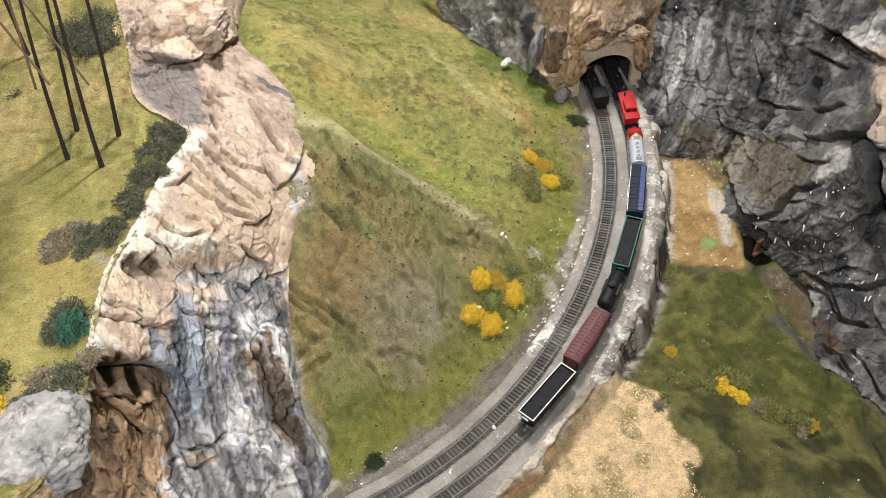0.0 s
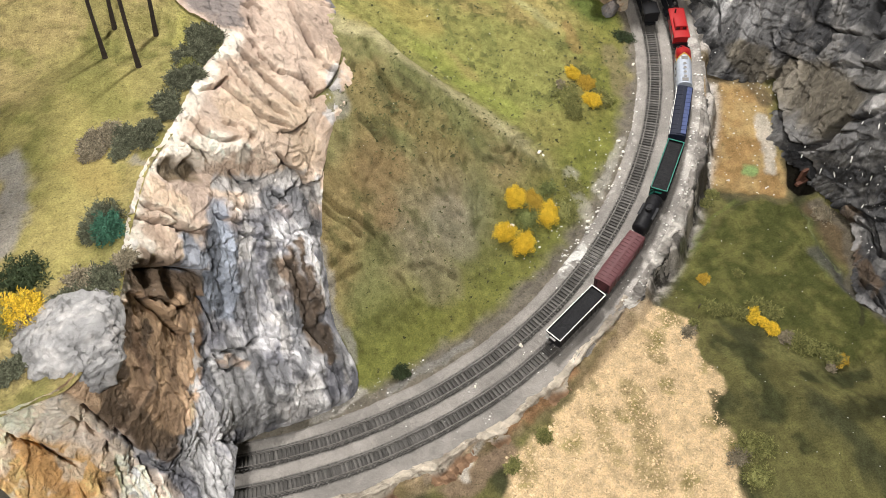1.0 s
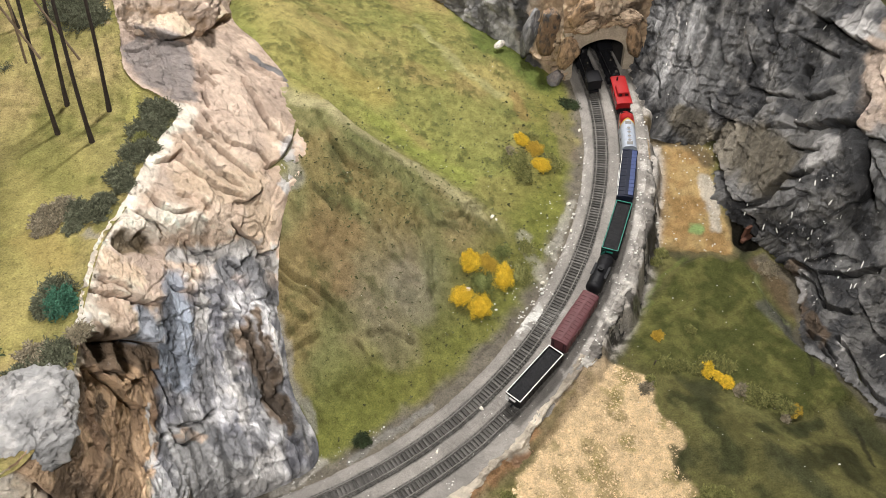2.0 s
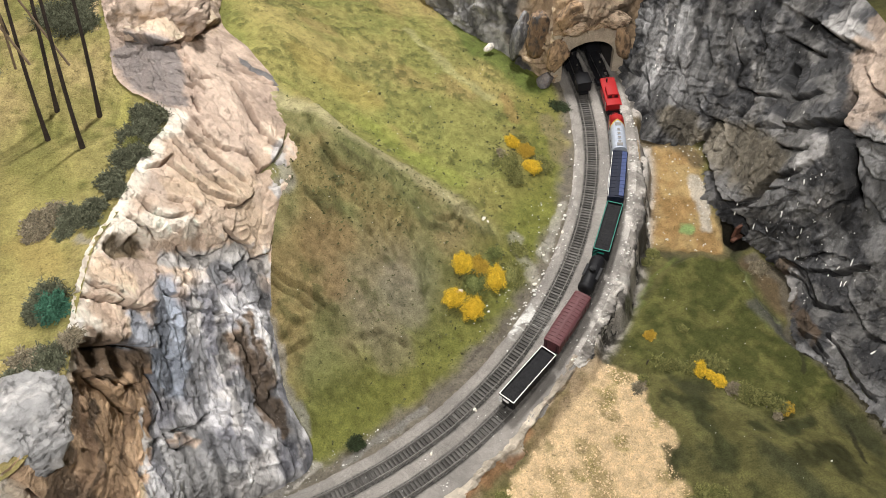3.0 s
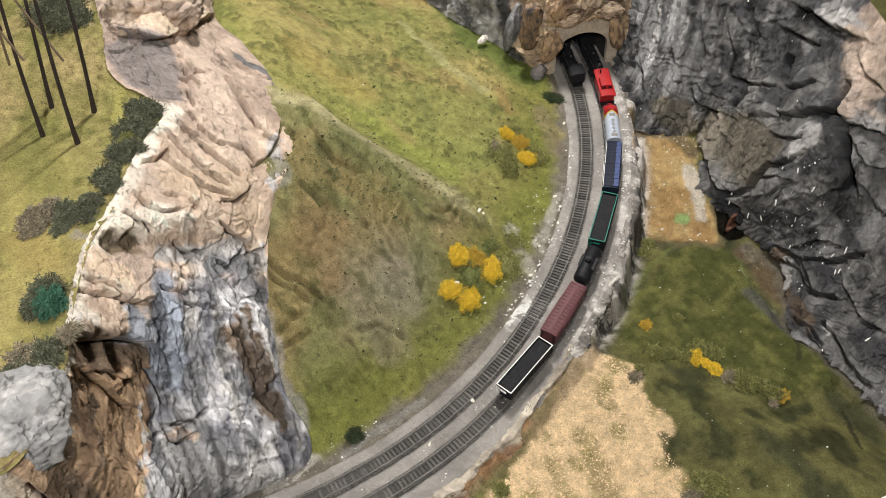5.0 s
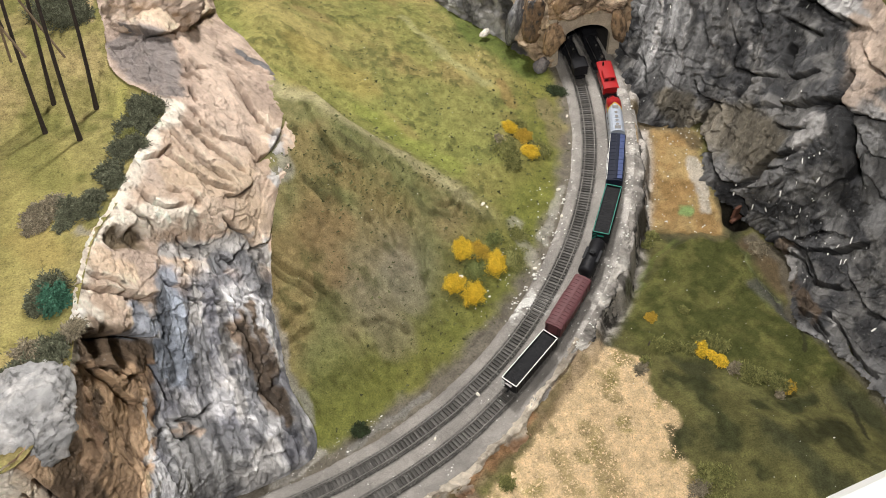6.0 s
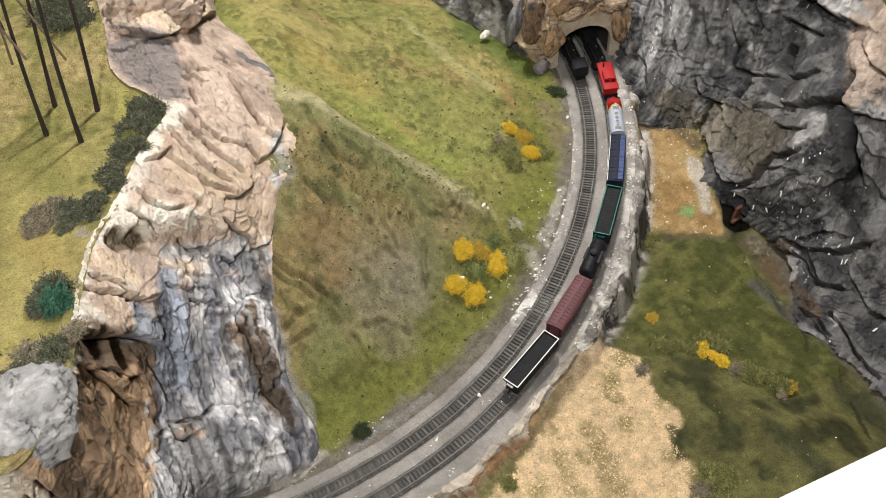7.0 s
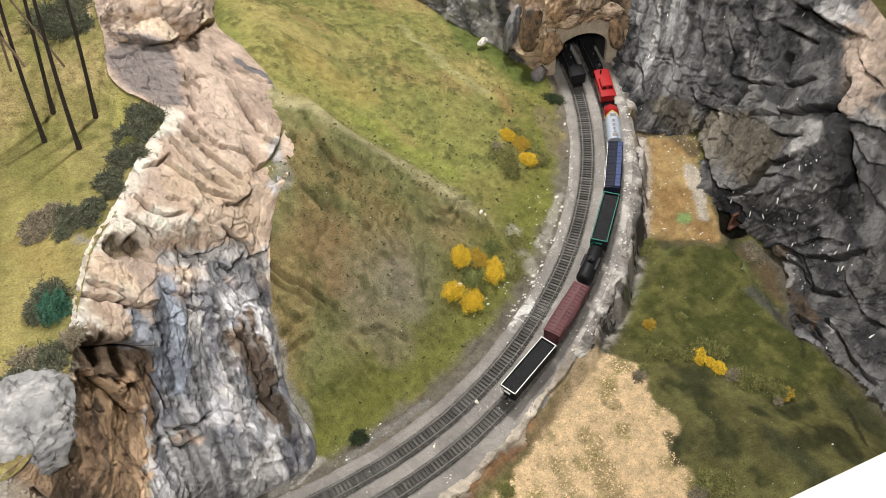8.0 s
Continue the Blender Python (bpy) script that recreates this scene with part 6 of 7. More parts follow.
def steam_engine(radius, a0, a1, label, group, flipped=False):
    top, L = new("steam_locomotive"), arc_length(radius, a0, a1)
    tagged(top, label, "locomotive", group)
    part("frame", box(bmesh.new(), -L / 2, L / 2, -0.011, 0.011, 0.008, 0.0125, 0.0006), BLACK, top)
    part("running_board", box(bmesh.new(), -L / 2 + 0.02, L / 2, -0.0155, 0.0155, 0.0165, 0.0178, 0.0004), BLACK, top)
    part("boiler", rod(bmesh.new(), (-L / 2 + 0.03, 0, 0.0275), (L / 2 - 0.004, 0, 0.0275), 0.0105, 0.0098, 20), BLACK, top)
    part("cab", box(bmesh.new(), -L / 2, -L / 2 + 0.030, -0.015, 0.015, 0.0165, 0.0400, 0.0012), BLACK, top)
    part("cab_roof", vault(bmesh.new(), -L / 2 - 0.003, -L / 2 + 0.032, 0.0165, 0.0398, 0.0402, 0.0440), BLACK, top)
    part("chimney", rod(bmesh.new(), (L / 2 - 0.014, 0, 0.036), (L / 2 - 0.014, 0, 0.0470), 0.0028, 0.0034, 12), BLACK, top)
    part("smokebox_door", rod(bmesh.new(), (L / 2 - 0.004, 0, 0.0275), (L / 2 - 0.001, 0, 0.0275), 0.0088, 0.0060, 20), BLACK, top)
    part("headlamp", rod(bmesh.new(), (L / 2 - 0.006, 0, 0.0400), (L / 2 - 0.001, 0, 0.0400), 0.0026, sides=12), STEEL, top, "dull steel headlamp")
    part("bell", rod(bmesh.new(), (0.011, 0, 0.0372), (0.011, 0, 0.0415), 0.0022, 0.0012, 12), STEEL, top)
    for x in np.linspace(-L / 2 + 0.036, L / 2 - 0.020, 5):
        part("boiler_band", rod(bmesh.new(), (x - 0.0005, 0, 0.0275), (x + 0.0005, 0, 0.0275), 0.0109, sides=20), BLACK, top)
    for x in (0.0, 0.022):
        part("dome", rod(bmesh.new(), (x, 0, 0.036), (x, 0, 0.0420), 0.0042, 0.0030, 12), BLACK, top)
    for x in np.linspace(-L / 2 + 0.026, L / 2 - 0.03, 4):
        for y in (-1, 1):
            part("driving_wheel", rod(bmesh.new(), (x, y * 0.0078, 0.0090), (x, y * 0.0100, 0.0090), 0.0090, sides=18), BLACK, top)
    for y in (-1, 1):
        part("side_rod", box(bmesh.new(), -L / 2 + 0.024, L / 2 - 0.028, y * 0.0112 - 0.0005, y * 0.0112 + 0.0005, 0.0082, 0.0098), STEEL, top, "bright steel side rod")
        part("handrail", rod(bmesh.new(), (-L / 2 + 0.030, y * 0.0112, 0.0320), (L / 2 - 0.006, y * 0.0108, 0.0320), 0.0005, sides=6), STEEL, top, "thin steel handrail")
        part("steam_pipe", rod(bmesh.new(), (L / 2 - 0.016, y * 0.0085, 0.0330), (L / 2 - 0.012, y * 0.0130, 0.0140), 0.0016, sides=8), BLACK, top)
        part("air_tank", rod(bmesh.new(), (-0.020, y * 0.0138, 0.0200), (0.010, y * 0.0138, 0.0200), 0.0030, sides=12), BLACK, top)
        part("cab_window", box(bmesh.new(), -L / 2 + 0.008, -L / 2 + 0.022, y * 0.0150 - 0.0005, y * 0.0150 + 0.0005, 0.0290, 0.0365), GLASS, top)
        part("cylinder", rod(bmesh.new(), (L / 2 - 0.022, y * 0.013, 0.0105), (L / 2 - 0.004, y * 0.013, 0.0105), 0.0046, sides=12), BLACK, top)
    placed(top, radius, a0, a1, flipped)


caboose(-8.1, -2.2)
diesel(-15.9, -8.2)
boxcar(-24.0, -16.0, NAVY, NAVY, "navy blue boxcar with a lighter blue ribbed roof", 13, True)
hopper(-31.9, -24.2, BLACK, TEAL, "open hopper car with teal rim and black coal load", 0.038, "hopper_car")
tank_car(-37.5, -32.2)
boxcar(-45.2, -37.8, MAROON, MAROON, "dull maroon boxcar with a ribbed roof", 15, high=0.040)
hopper(-53.0, -45.6, BLACK, WHITEP, "black gondola with white-edged rim and coal load", 0.034, "gondola_car")
steam_engine(R_OUT, -2.1, 5.1, "black steam locomotive in front of the caboose", "train on the outer track", True)
tender(R_OUT, 5.3, 10.5, "black steam tender inside the tunnel", "train on the outer track")
steam_engine(R_IN, -3.4, 3.8, "black steam locomotive standing in the tunnel mouth", "train on the inner track")
tender(R_IN, 4.0, 9.4, "black steam tender inside the tunnel", "train on the inner track")

# ---- bushes ----
def leaf_material(name, base, amount=0.5):
    m = material(name, base, rough=0.95, grain=500, grain_amount=0.3, blotch=90, blotch_amount=amount, bump=0.3, spec=0.1)
    n, link = m.node_tree.nodes, m.node_tree.links.new
    shader = n["Principled BSDF"]
    # each sprig a little lighter or darker than its neighbours
    geo, spread, scaled = n.new("ShaderNodeNewGeometry"), n.new("ShaderNodeMapRange"), n.new("ShaderNodeVectorMath")
    scaled.operation = "SCALE"
    spread.inputs["To Min"].default_value, spread.inputs["To Max"].default_value = 0.50, 1.45
    link(geo.outputs["Random Per Island"], spread.inputs["Value"])
    link(shader.inputs["Base Color"].links[0].from_socket, scaled.inputs[0])
    link(spread.outputs["Result"], scaled.inputs["Scale"])
    link(scaled.outputs[0], shader.inputs["Base Color"])
    return m


GOLD = leaf_material("golden_foam", (0.70, 0.49, 0.05), 0.35)
RUST = leaf_material("rusty_foam", (0.46, 0.31, 0.05), 0.35)
OLIVE = leaf_material("olive_lichen", (0.19, 0.19, 0.07))
MOSS = leaf_material("moss_green_lichen", (0.16, 0.18, 0.065))
SPECK = leaf_material("dark_turf_scatter", (0.075, 0.078, 0.034))
SAGE = leaf_material("sage_lichen", (0.115, 0.12, 0.08))
DARKG = leaf_material("dark_green_foam", (0.045, 0.060, 0.030))
BLUEG = leaf_material("blue_green_foam", (0.06, 0.15, 0.10))
TWIG = leaf_material("grey_brown_lichen", (0.24, 0.205, 0.145))


def unit(a):
    return a / (np.linalg.norm(a, axis=1, keepdims=True) + 1e-9)


def sprigs(rng, size, count, twig, dense, fuzz=0.34, lobes=0.30):
    """Many short bent twigs that fill a dented dome."""
    size = np.array(size)
    d = unit(rng.normal(size=(count, 3)))
    d[:, 2] = np.where(rng.random(count) < 0.85, np.abs(d[:, 2]), d[:, 2] * 0.3)
    bump = 0.72 + lobes * np.sin(d[:, 0] * 7 + size[0] * 900) * np.cos(d[:, 1] * 6 + size[1] * 700) + fuzz * rng.random(count) ** 1.5
    c = d * (bump * (1 - dense * rng.random(count) ** 2))[:, None] * size
    way = unit(d + rng.normal(size=(count, 3)) * 0.7)
    rows = []
    for _ in range(2):
        side = unit(np.cross(way, rng.normal(size=(count, 3))))
        up = np.cross(side, way)
        w = (twig * rng.uniform(0.22, 0.42, count))[:, None]
        e = c + way * (twig * rng.uniform(0.7, 1.6, count))[:, None]
        rows.append(np.stack([c + side * w, c - side * w * 0.5 + up * w * 0.85, c - side * w * 0.5 - up * w * 0.85, e + side * w * 0.6, e - side * w * 0.3 + up * w * 0.5, e - side * w * 0.3 - up * w * 0.5], 1))
        c, way = e, unit(way + rng.normal(size=(count, 3)) * 0.8)
    verts = np.concatenate(rows).reshape(-1, 3)
    k = np.arange(0, len(verts), 6)[:, None]
    quads = np.concatenate([k + [0, 1, 4, 3], k + [1, 2, 5, 4], k + [2, 0, 3, 5]])
    return verts, quads.tolist() + (k + [3, 4, 5]).tolist()


def bush(x, y, z, size, mat, label, seed, count=420, twig=0.0026, dense=0.5, group=""):
    rng = np.random.default_rng(seed)
    big = 1.46 if mat in (GOLD, RUST) else 1.12
    size = tuple(big * s for s in size)
    verts, faces = sprigs(rng, size, int(count * (6.5 if mat in (GOLD, RUST) else 2.6)), twig * (0.62 if mat in (GOLD, RUST) else 0.8), dense, *((0.28, 0.20) if mat in (GOLD, RUST) else (0.34, 0.30)))
    top = mesh_object("bush", verts, faces, mat)
    # solid heart, so that the ground does not show through
    bm = bmesh.new()
    bmesh.ops.create_icosphere(bm, subdivisions=3, radius=1)
    for v in bm.verts:
        k = 0.58 + 0.16 * noise.noise(v.co * 2.2 + Vector((seed, 0, 0)))
        v.co = Vector((v.co.x * size[0] * k, v.co.y * size[1] * k, max(-0.2, v.co.z) * size[2] * k))
    part("heart", bm, mat, top)
    top.matrix_world = pose(x, y, z, 0, 0, seed * 37 % 360)
    return tagged(top, label, "bush", group)


def plateau_height(y):
    return float(np.interp(y, [0.40, 0.50, 0.66, 0.84, 1.06, 1.30, 1.50], [0.457, 0.446, 0.430, 0.402, 0.372, 0.400, 0.400]))


def ground_at(x, y):
    """Height of the finished ground sheet."""
    xs, ys, z = GROUND[0]
    i, j = int(np.clip(np.searchsorted(xs, x) - 1, 0, len(xs) - 2)), int(np.clip(np.searchsorted(ys, y) - 1, 0, len(ys) - 2))
    f, g = (x - xs[i]) / (xs[i + 1] - xs[i]), (y - ys[j]) / (ys[j + 1] - ys[j])
    return float((z[i, j] * (1 - f) + z[i + 1, j] * f) * (1 - g) + (z[i, j + 1] * (1 - f) + z[i + 1, j + 1] * f) * g)


def hill_bush(x, y, size, mat, label, seed, **kw):
    return bush(x, y, ground_at(x, y) - 0.002, size, mat, label, seed, **kw)


def top_bush(x, y, size, mat, label, seed, **kw):
    return bush(x, y, plateau_height(y) - 0.003, size, mat, label, seed, **kw)


G1, G2, G3, G4 = "bushes on the hillside", "bushes on the plateau", "hedge across the field", "bushes in the field"
Y, R_, O_, S_ = "golden yellow foam bush on the grassy hillside", "rust and yellow foam bush on the hillside", "olive green lichen bush on the hillside", "grey-green lichen bush along the cliff's edge"
for i, (x, y, size, mat, label) in enumerate([
        (0.281, 1.234, (0.011, 0.014, 0.016), GOLD, Y), (0.309, 1.172, (0.014, 0.018, 0.014), GOLD, Y), (0.304, 1.214, (0.016, 0.016, 0.012), RUST, R_),
        (0.261, 1.172, (0.020, 0.018, 0.012), OLIVE, O_), (0.268, 1.138, (0.014, 0.012, 0.012), OLIVE, O_), (0.333, 1.181, (0.014, 0.020, 0.008), OLIVE, O_),
        (0.123, 0.922, (0.018, 0.016, 0.020), GOLD, Y), (0.152, 0.925, (0.020, 0.015, 0.018), RUST, R_), (0.181, 0.902, (0.017, 0.022, 0.022), GOLD, Y),
        (0.097, 0.860, (0.017, 0.014, 0.020), GOLD, Y), (0.130, 0.846, (0.020, 0.016, 0.024), GOLD, Y), (0.140, 0.890, (0.026, 0.021, 0.023), MOSS, "moss green lichen bush between golden bushes"),
        (0.186, 0.951, (0.012, 0.018, 0.014), MOSS, "moss green lichen bush on the hillside"), (0.213, 0.915, (0.020, 0.022, 0.008), OLIVE, O_), (-0.104, 0.626, (0.014, 0.012, 0.014), DARKG, "small dark green bush beside the track"),
        (0.412, 1.352, (0.016, 0.026, 0.010), DARKG, "dark scrubby bush near the tunnel"), (0.250, 1.20, (0.012, 0.010, 0.006), TWIG, "tuft of brown scrub on the hillside"),
        (0.235, 0.965, (0.016, 0.010, 0.006), OLIVE, O_), (0.30, 1.245, (0.014, 0.008, 0.006), OLIVE, O_)]):
    hill_bush(x, y, ((1.3 if mat is OLIVE else 1.15 if mat is MOSS else 0.92) * size[0], (1.3 if mat is OLIVE else 1.15 if mat is MOSS else 0.92) * size[1], (1.9 if mat is OLIVE else 1.3 if mat is MOSS else 0.92) * size[2]), mat, label, 400 + i, count=620 if mat in (GOLD, RUST) else 360, twig=0.0016 if mat in (GOLD, RUST) else 0.0026, dense=0.25 if mat in (GOLD, RUST) else 0.6, group=G1)
for i, (x, y, size, mat) in enumerate([
        (-0.362, 1.064, (0.018, 0.016, 0.018), SAGE), (-0.341, 1.054, (0.019, 0.020, 0.022), SAGE), (-0.372, 1.012, (0.018, 0.018, 0.016), SAGE), (-0.350, 1.014, (0.018, 0.020, 0.020), SAGE),
        (-0.374, 0.952, (0.016, 0.020, 0.018), SAGE), (-0.356, 0.962, (0.014, 0.016, 0.016), SAGE), (-0.388, 0.905, (0.014, 0.018, 0.015), SAGE), (-0.380, 0.882, (0.015, 0.014, 0.014), SAGE), (-0.366, 0.985, (0.010, 0.012, 0.012), OLIVE),
        (-0.481, 0.832, (0.020, 0.014, 0.012), TWIG), (-0.458, 0.841, (0.022, 0.013, 0.014), TWIG), (-0.433, 0.832, (0.020, 0.016, 0.014), SAGE), (-0.411, 0.824, (0.018, 0.016, 0.016), SAGE), (-0.476, 0.806, (0.016, 0.010, 0.010), TWIG),
        (-0.436, 0.808, (0.018, 0.010, 0.010), SAGE), (-0.402, 0.848, (0.010, 0.014, 0.014), SAGE), (-0.434, 0.674, (0.020, 0.022, 0.020), SAGE), (-0.422, 0.652, (0.018, 0.020, 0.024), BLUEG), (-0.446, 0.650, (0.012, 0.016, 0.012), SAGE),
        (-0.415, 0.572, (0.018, 0.020, 0.016), SAGE), (-0.418, 0.546, (0.018, 0.014, 0.012), SAGE), (-0.395, 0.600, (0.010, 0.014, 0.010), TWIG),
        (-0.440, 0.572, (0.020, 0.018, 0.014), TWIG), (-0.452, 0.549, (0.030, 0.012, 0.012), SAGE), (-0.488, 1.297, (0.040, 0.030, 0.028), SAGE), (-0.523, 1.322, (0.034, 0.034, 0.032), SAGE),
        (-0.482, 1.350, (0.030, 0.034, 0.030), SAGE), (-0.461, 1.292, (0.022, 0.024, 0.020), SAGE), (-0.600, 1.190, (0.018, 0.014, 0.012), SAGE), (-0.513, 0.585, (0.032, 0.030, 0.026), DARKG),
        (-0.517, 0.530, (0.028, 0.026, 0.024), OLIVE), (-0.545, 0.56, (0.03, 0.03, 0.026), DARKG), (-0.49, 0.515, (0.018, 0.016, 0.012), TWIG), (-0.500, 0.455, (0.020, 0.012, 0.010), SAGE)]):
    label = {SAGE: S_, TWIG: "grey-brown twiggy lichen bush on the plateau", BLUEG: "blue-green foam bush at the plateau's edge", DARKG: "dark green bush on the plateau", OLIVE: "olive green bush on the plateau"}[mat]
    top_bush(x, y, size, mat, label, 440 + i, count=620, twig=0.0028, dense=0.55, group=G2)
top_bush(-0.503, 0.533, (0.020, 0.020, 0.022), GOLD, "golden yellow bush among green bushes on the plateau", 470, count=520, twig=0.0028, dense=0.4, group=G2)
for i, (x, y, size, mat) in enumerate([
        (0.436, 0.700, (0.014, 0.010, 0.010), OLIVE), (0.461, 0.694, (0.018, 0.010, 0.014), OLIVE), (0.484, 0.686, (0.014, 0.010, 0.012), OLIVE), (0.503, 0.684, (0.017, 0.012, 0.014), GOLD),
        (0.531, 0.656, (0.012, 0.010, 0.010), GOLD), (0.520, 0.672, (0.008, 0.007, 0.008), GOLD), (0.524, 0.708, (0.022, 0.012, 0.012), OLIVE), (0.545, 0.690, (0.016, 0.012, 0.010), OLIVE), (0.548, 0.634, (0.014, 0.012, 0.012), TWIG),
        (0.565, 0.618, (0.020, 0.014, 0.016), OLIVE), (0.585, 0.604, (0.022, 0.014, 0.016), OLIVE), (0.604, 0.590, (0.018, 0.012, 0.014), OLIVE), (0.622, 0.586, (0.012, 0.010, 0.010), RUST),
        (0.600, 0.573, (0.016, 0.008, 0.008), TWIG)]):
    hill_bush(x, y, tuple((1.0 if mat is OLIVE else 0.72) * s for s in size), mat, {OLIVE: "olive lichen clump in a hedge", GOLD: "golden yellow clump in a hedge", TWIG: "brown twiggy clump in a hedge", RUST: "rust-coloured clump at a hedge's end"}[mat], 480 + i,
              count=330, twig=0.0034, dense=0.6, group=G3)
for i, (x, y, size, mat) in enumerate([
        (0.418, 0.436, (0.020, 0.020, 0.014), OLIVE), (0.437, 0.430, (0.016, 0.018, 0.012), OLIVE), (0.396, 0.420, (0.018, 0.014, 0.010), TWIG), (0.447, 0.777, (0.008, 0.008, 0.007), RUST), (0.513, 0.783, (0.010, 0.008, 0.005), OLIVE),
        (0.521, 0.982, (0.014, 0.010, 0.010), OLIVE), (0.505, 0.962, (0.012, 0.010, 0.010), OLIVE), (0.380, 0.652, (0.014, 0.010, 0.008), TWIG), (0.395, 0.668, (0.010, 0.008, 0.008), OLIVE),
        (0.112, 0.497, (0.012, 0.012, 0.010), OLIVE), (0.712, 0.905, (0.020, 0.020, 0.008), TWIG), (0.415, 0.385, (0.024, 0.022, 0.014), OLIVE), (0.06, 0.455, (0.014, 0.010, 0.008), OLIVE)]):
    hill_bush(x, y, size, mat, {OLIVE: "olive lichen tuft in the field", TWIG: "brown scrub tuft in the field", RUST: "small rusty tuft on the green mound"}[mat], 500 + i, count=300, twig=0.0026, dense=0.6, group=G4)

# ---- trees: bare trunks, unseen high crowns added above to cast shade ----
BARK = material("dark_bark", (0.035, 0.026, 0.022), rough=0.85, grain=260, grain_amount=0.4, blotch=40, blotch_amount=0.35, bump=0.8)
BARE = material("pale_stick", (0.16, 0.115, 0.075), rough=0.85, grain=260, grain_amount=0.3, blotch=40, blotch_amount=0.3, bump=0.6)


def tree(x, y, lean_x, lean_y, height, radius, seed):
    rng = np.random.default_rng(seed)
    z = plateau_height(y) - 0.004
    n, sides = 14, 9
    verts, faces = [], []
    path = []
    for i in range(n + 1):
        f = i / n
        path.append(np.array([lean_x * f * height + 0.004 * math.sin(f * 5 + seed), lean_y * f * height + 0.004 * math.cos(f * 4 + seed), f * height]))
        r = radius * (1 - 0.62 * f) * (1.35 - 0.35 * min(1, f * 12))
        verts += [path[-1] + (r * math.cos(k * math.tau / sides), r * math.sin(k * math.tau / sides), 0) for k in range(sides)]
    for i in range(n):
        faces += [[i * sides + k, i * sides + (k + 1) % sides, (i + 1) * sides + (k + 1) % sides, (i + 1) * sides + k] for k in range(sides)]
    top = new("tree")
    top.matrix_world = Matrix.Translation((x, y, z))
    tagged(top, "tall thin dark-trunked model tree, its added crown out of view", "tree", "grove on the plateau")
    mesh_object("trunk", verts, faces, BARK, top, smooth=True)
    for _ in range(3):
        f = rng.uniform(0.55, 0.8)
        a = rng.uniform(0, math.tau)
        p = path[int(f * n)]
        part("limb", rod(bmesh.new(), p, p + np.array([math.cos(a) * 0.05, math.sin(a) * 0.05, 0.05]), 0.0016, 0.0006, 6), BARK, top)
    cv, cf = [], []
    for _ in range(7):
        o = path[-1] + rng.normal(size=3) * (0.045, 0.045, 0.03)
        v, f = sprigs(rng, (0.05, 0.05, 0.03), 260, 0.006, 0.6)
        base = len(cv)
        cv += list(v + o)
        cf += [[k + base for k in face] for face in f]
    mesh_object("crown", cv, cf, DARKG, top)


for i, (x, y, lx, ly, h, r) in enumerate([(-0.505, 1.041, 0.16, 0.06, 0.54, 0.0048), (-0.442, 1.003, 0.13, 0.02, 0.54, 0.0050), (-0.494, 1.099, 0.17, 0.02, 0.55, 0.0048), (-0.429, 1.076, 0.15, 0.04, 0.55, 0.0048),
                                         (-0.637, 1.195, 0.12, 0.0, 0.52, 0.0048), (-0.600, 1.29, 0.10, 0.05, 0.50, 0.0045), (-0.69, 1.10, 0.12, 0.0, 0.5, 0.0045), (-0.68, 1.35, 0.1, 0.0, 0.5, 0.0045)]):
    tree(x, y, lx, ly, h, 0.70 * r, 600 + i)


def stick(a, b, seed):
    top = part("fallen_stick", rod(bmesh.new(), a, b, 0.0020, 0.0014, 7), BARE)
    tagged(top, "thin bare stick leaning between the tree trunks", "stick", "sticks among the trees")


stick((-0.502, 1.052, 0.50), (-0.455, 1.075, 0.80), 1)
stick((-0.470, 1.030, 0.52), (-0.560, 1.10, 0.78), 2)
stick((-0.440, 1.085, 0.47), (-0.530, 1.13, 0.78), 3)

# ---- small litter: chips of plaster along the line ----
CHIP = material("plaster_chip", (0.78, 0.77, 0.73), rough=0.9, grain_amount=0.1, blotch_amount=0.1, bump=0)


def plaster_lumps():
    """The larger crumbs, one by one."""
    for k, (x, y, size) in enumerate((
            (0.345, 1.070, 0.0045),
            (0.417, 1.272, 0.0040),
            (0.333, 0.998, 0.0035),
            (0.098, 0.651, 0.0045),
            (0.109, 0.873, 0.0080),
            (0.183, 1.020, 0.0050),
            (0.189, 1.013, 0.0030),
            (0.253, 0.886, 0.0040),
            (0.285, 0.952, 0.0030),
            (0.015, 0.586, 0.0030),
            (0.282, 0.718, 0.0050),
            (0.206, 0.641, 0.0050),
    )):
        r, _ = polar(x, y)
        z = 0.001 if 0.868 < r < 1.0 else ground_at(x, y)
        boulder("plaster_chip", (x, y, z + 0.3 * size), (size, size * 0.7, size * 0.55), (0, 0, 47 * k), "cream", "cream", "white crumb of plaster fallen beside the track", 220 + k, group="plaster crumbs")


plaster_lumps()


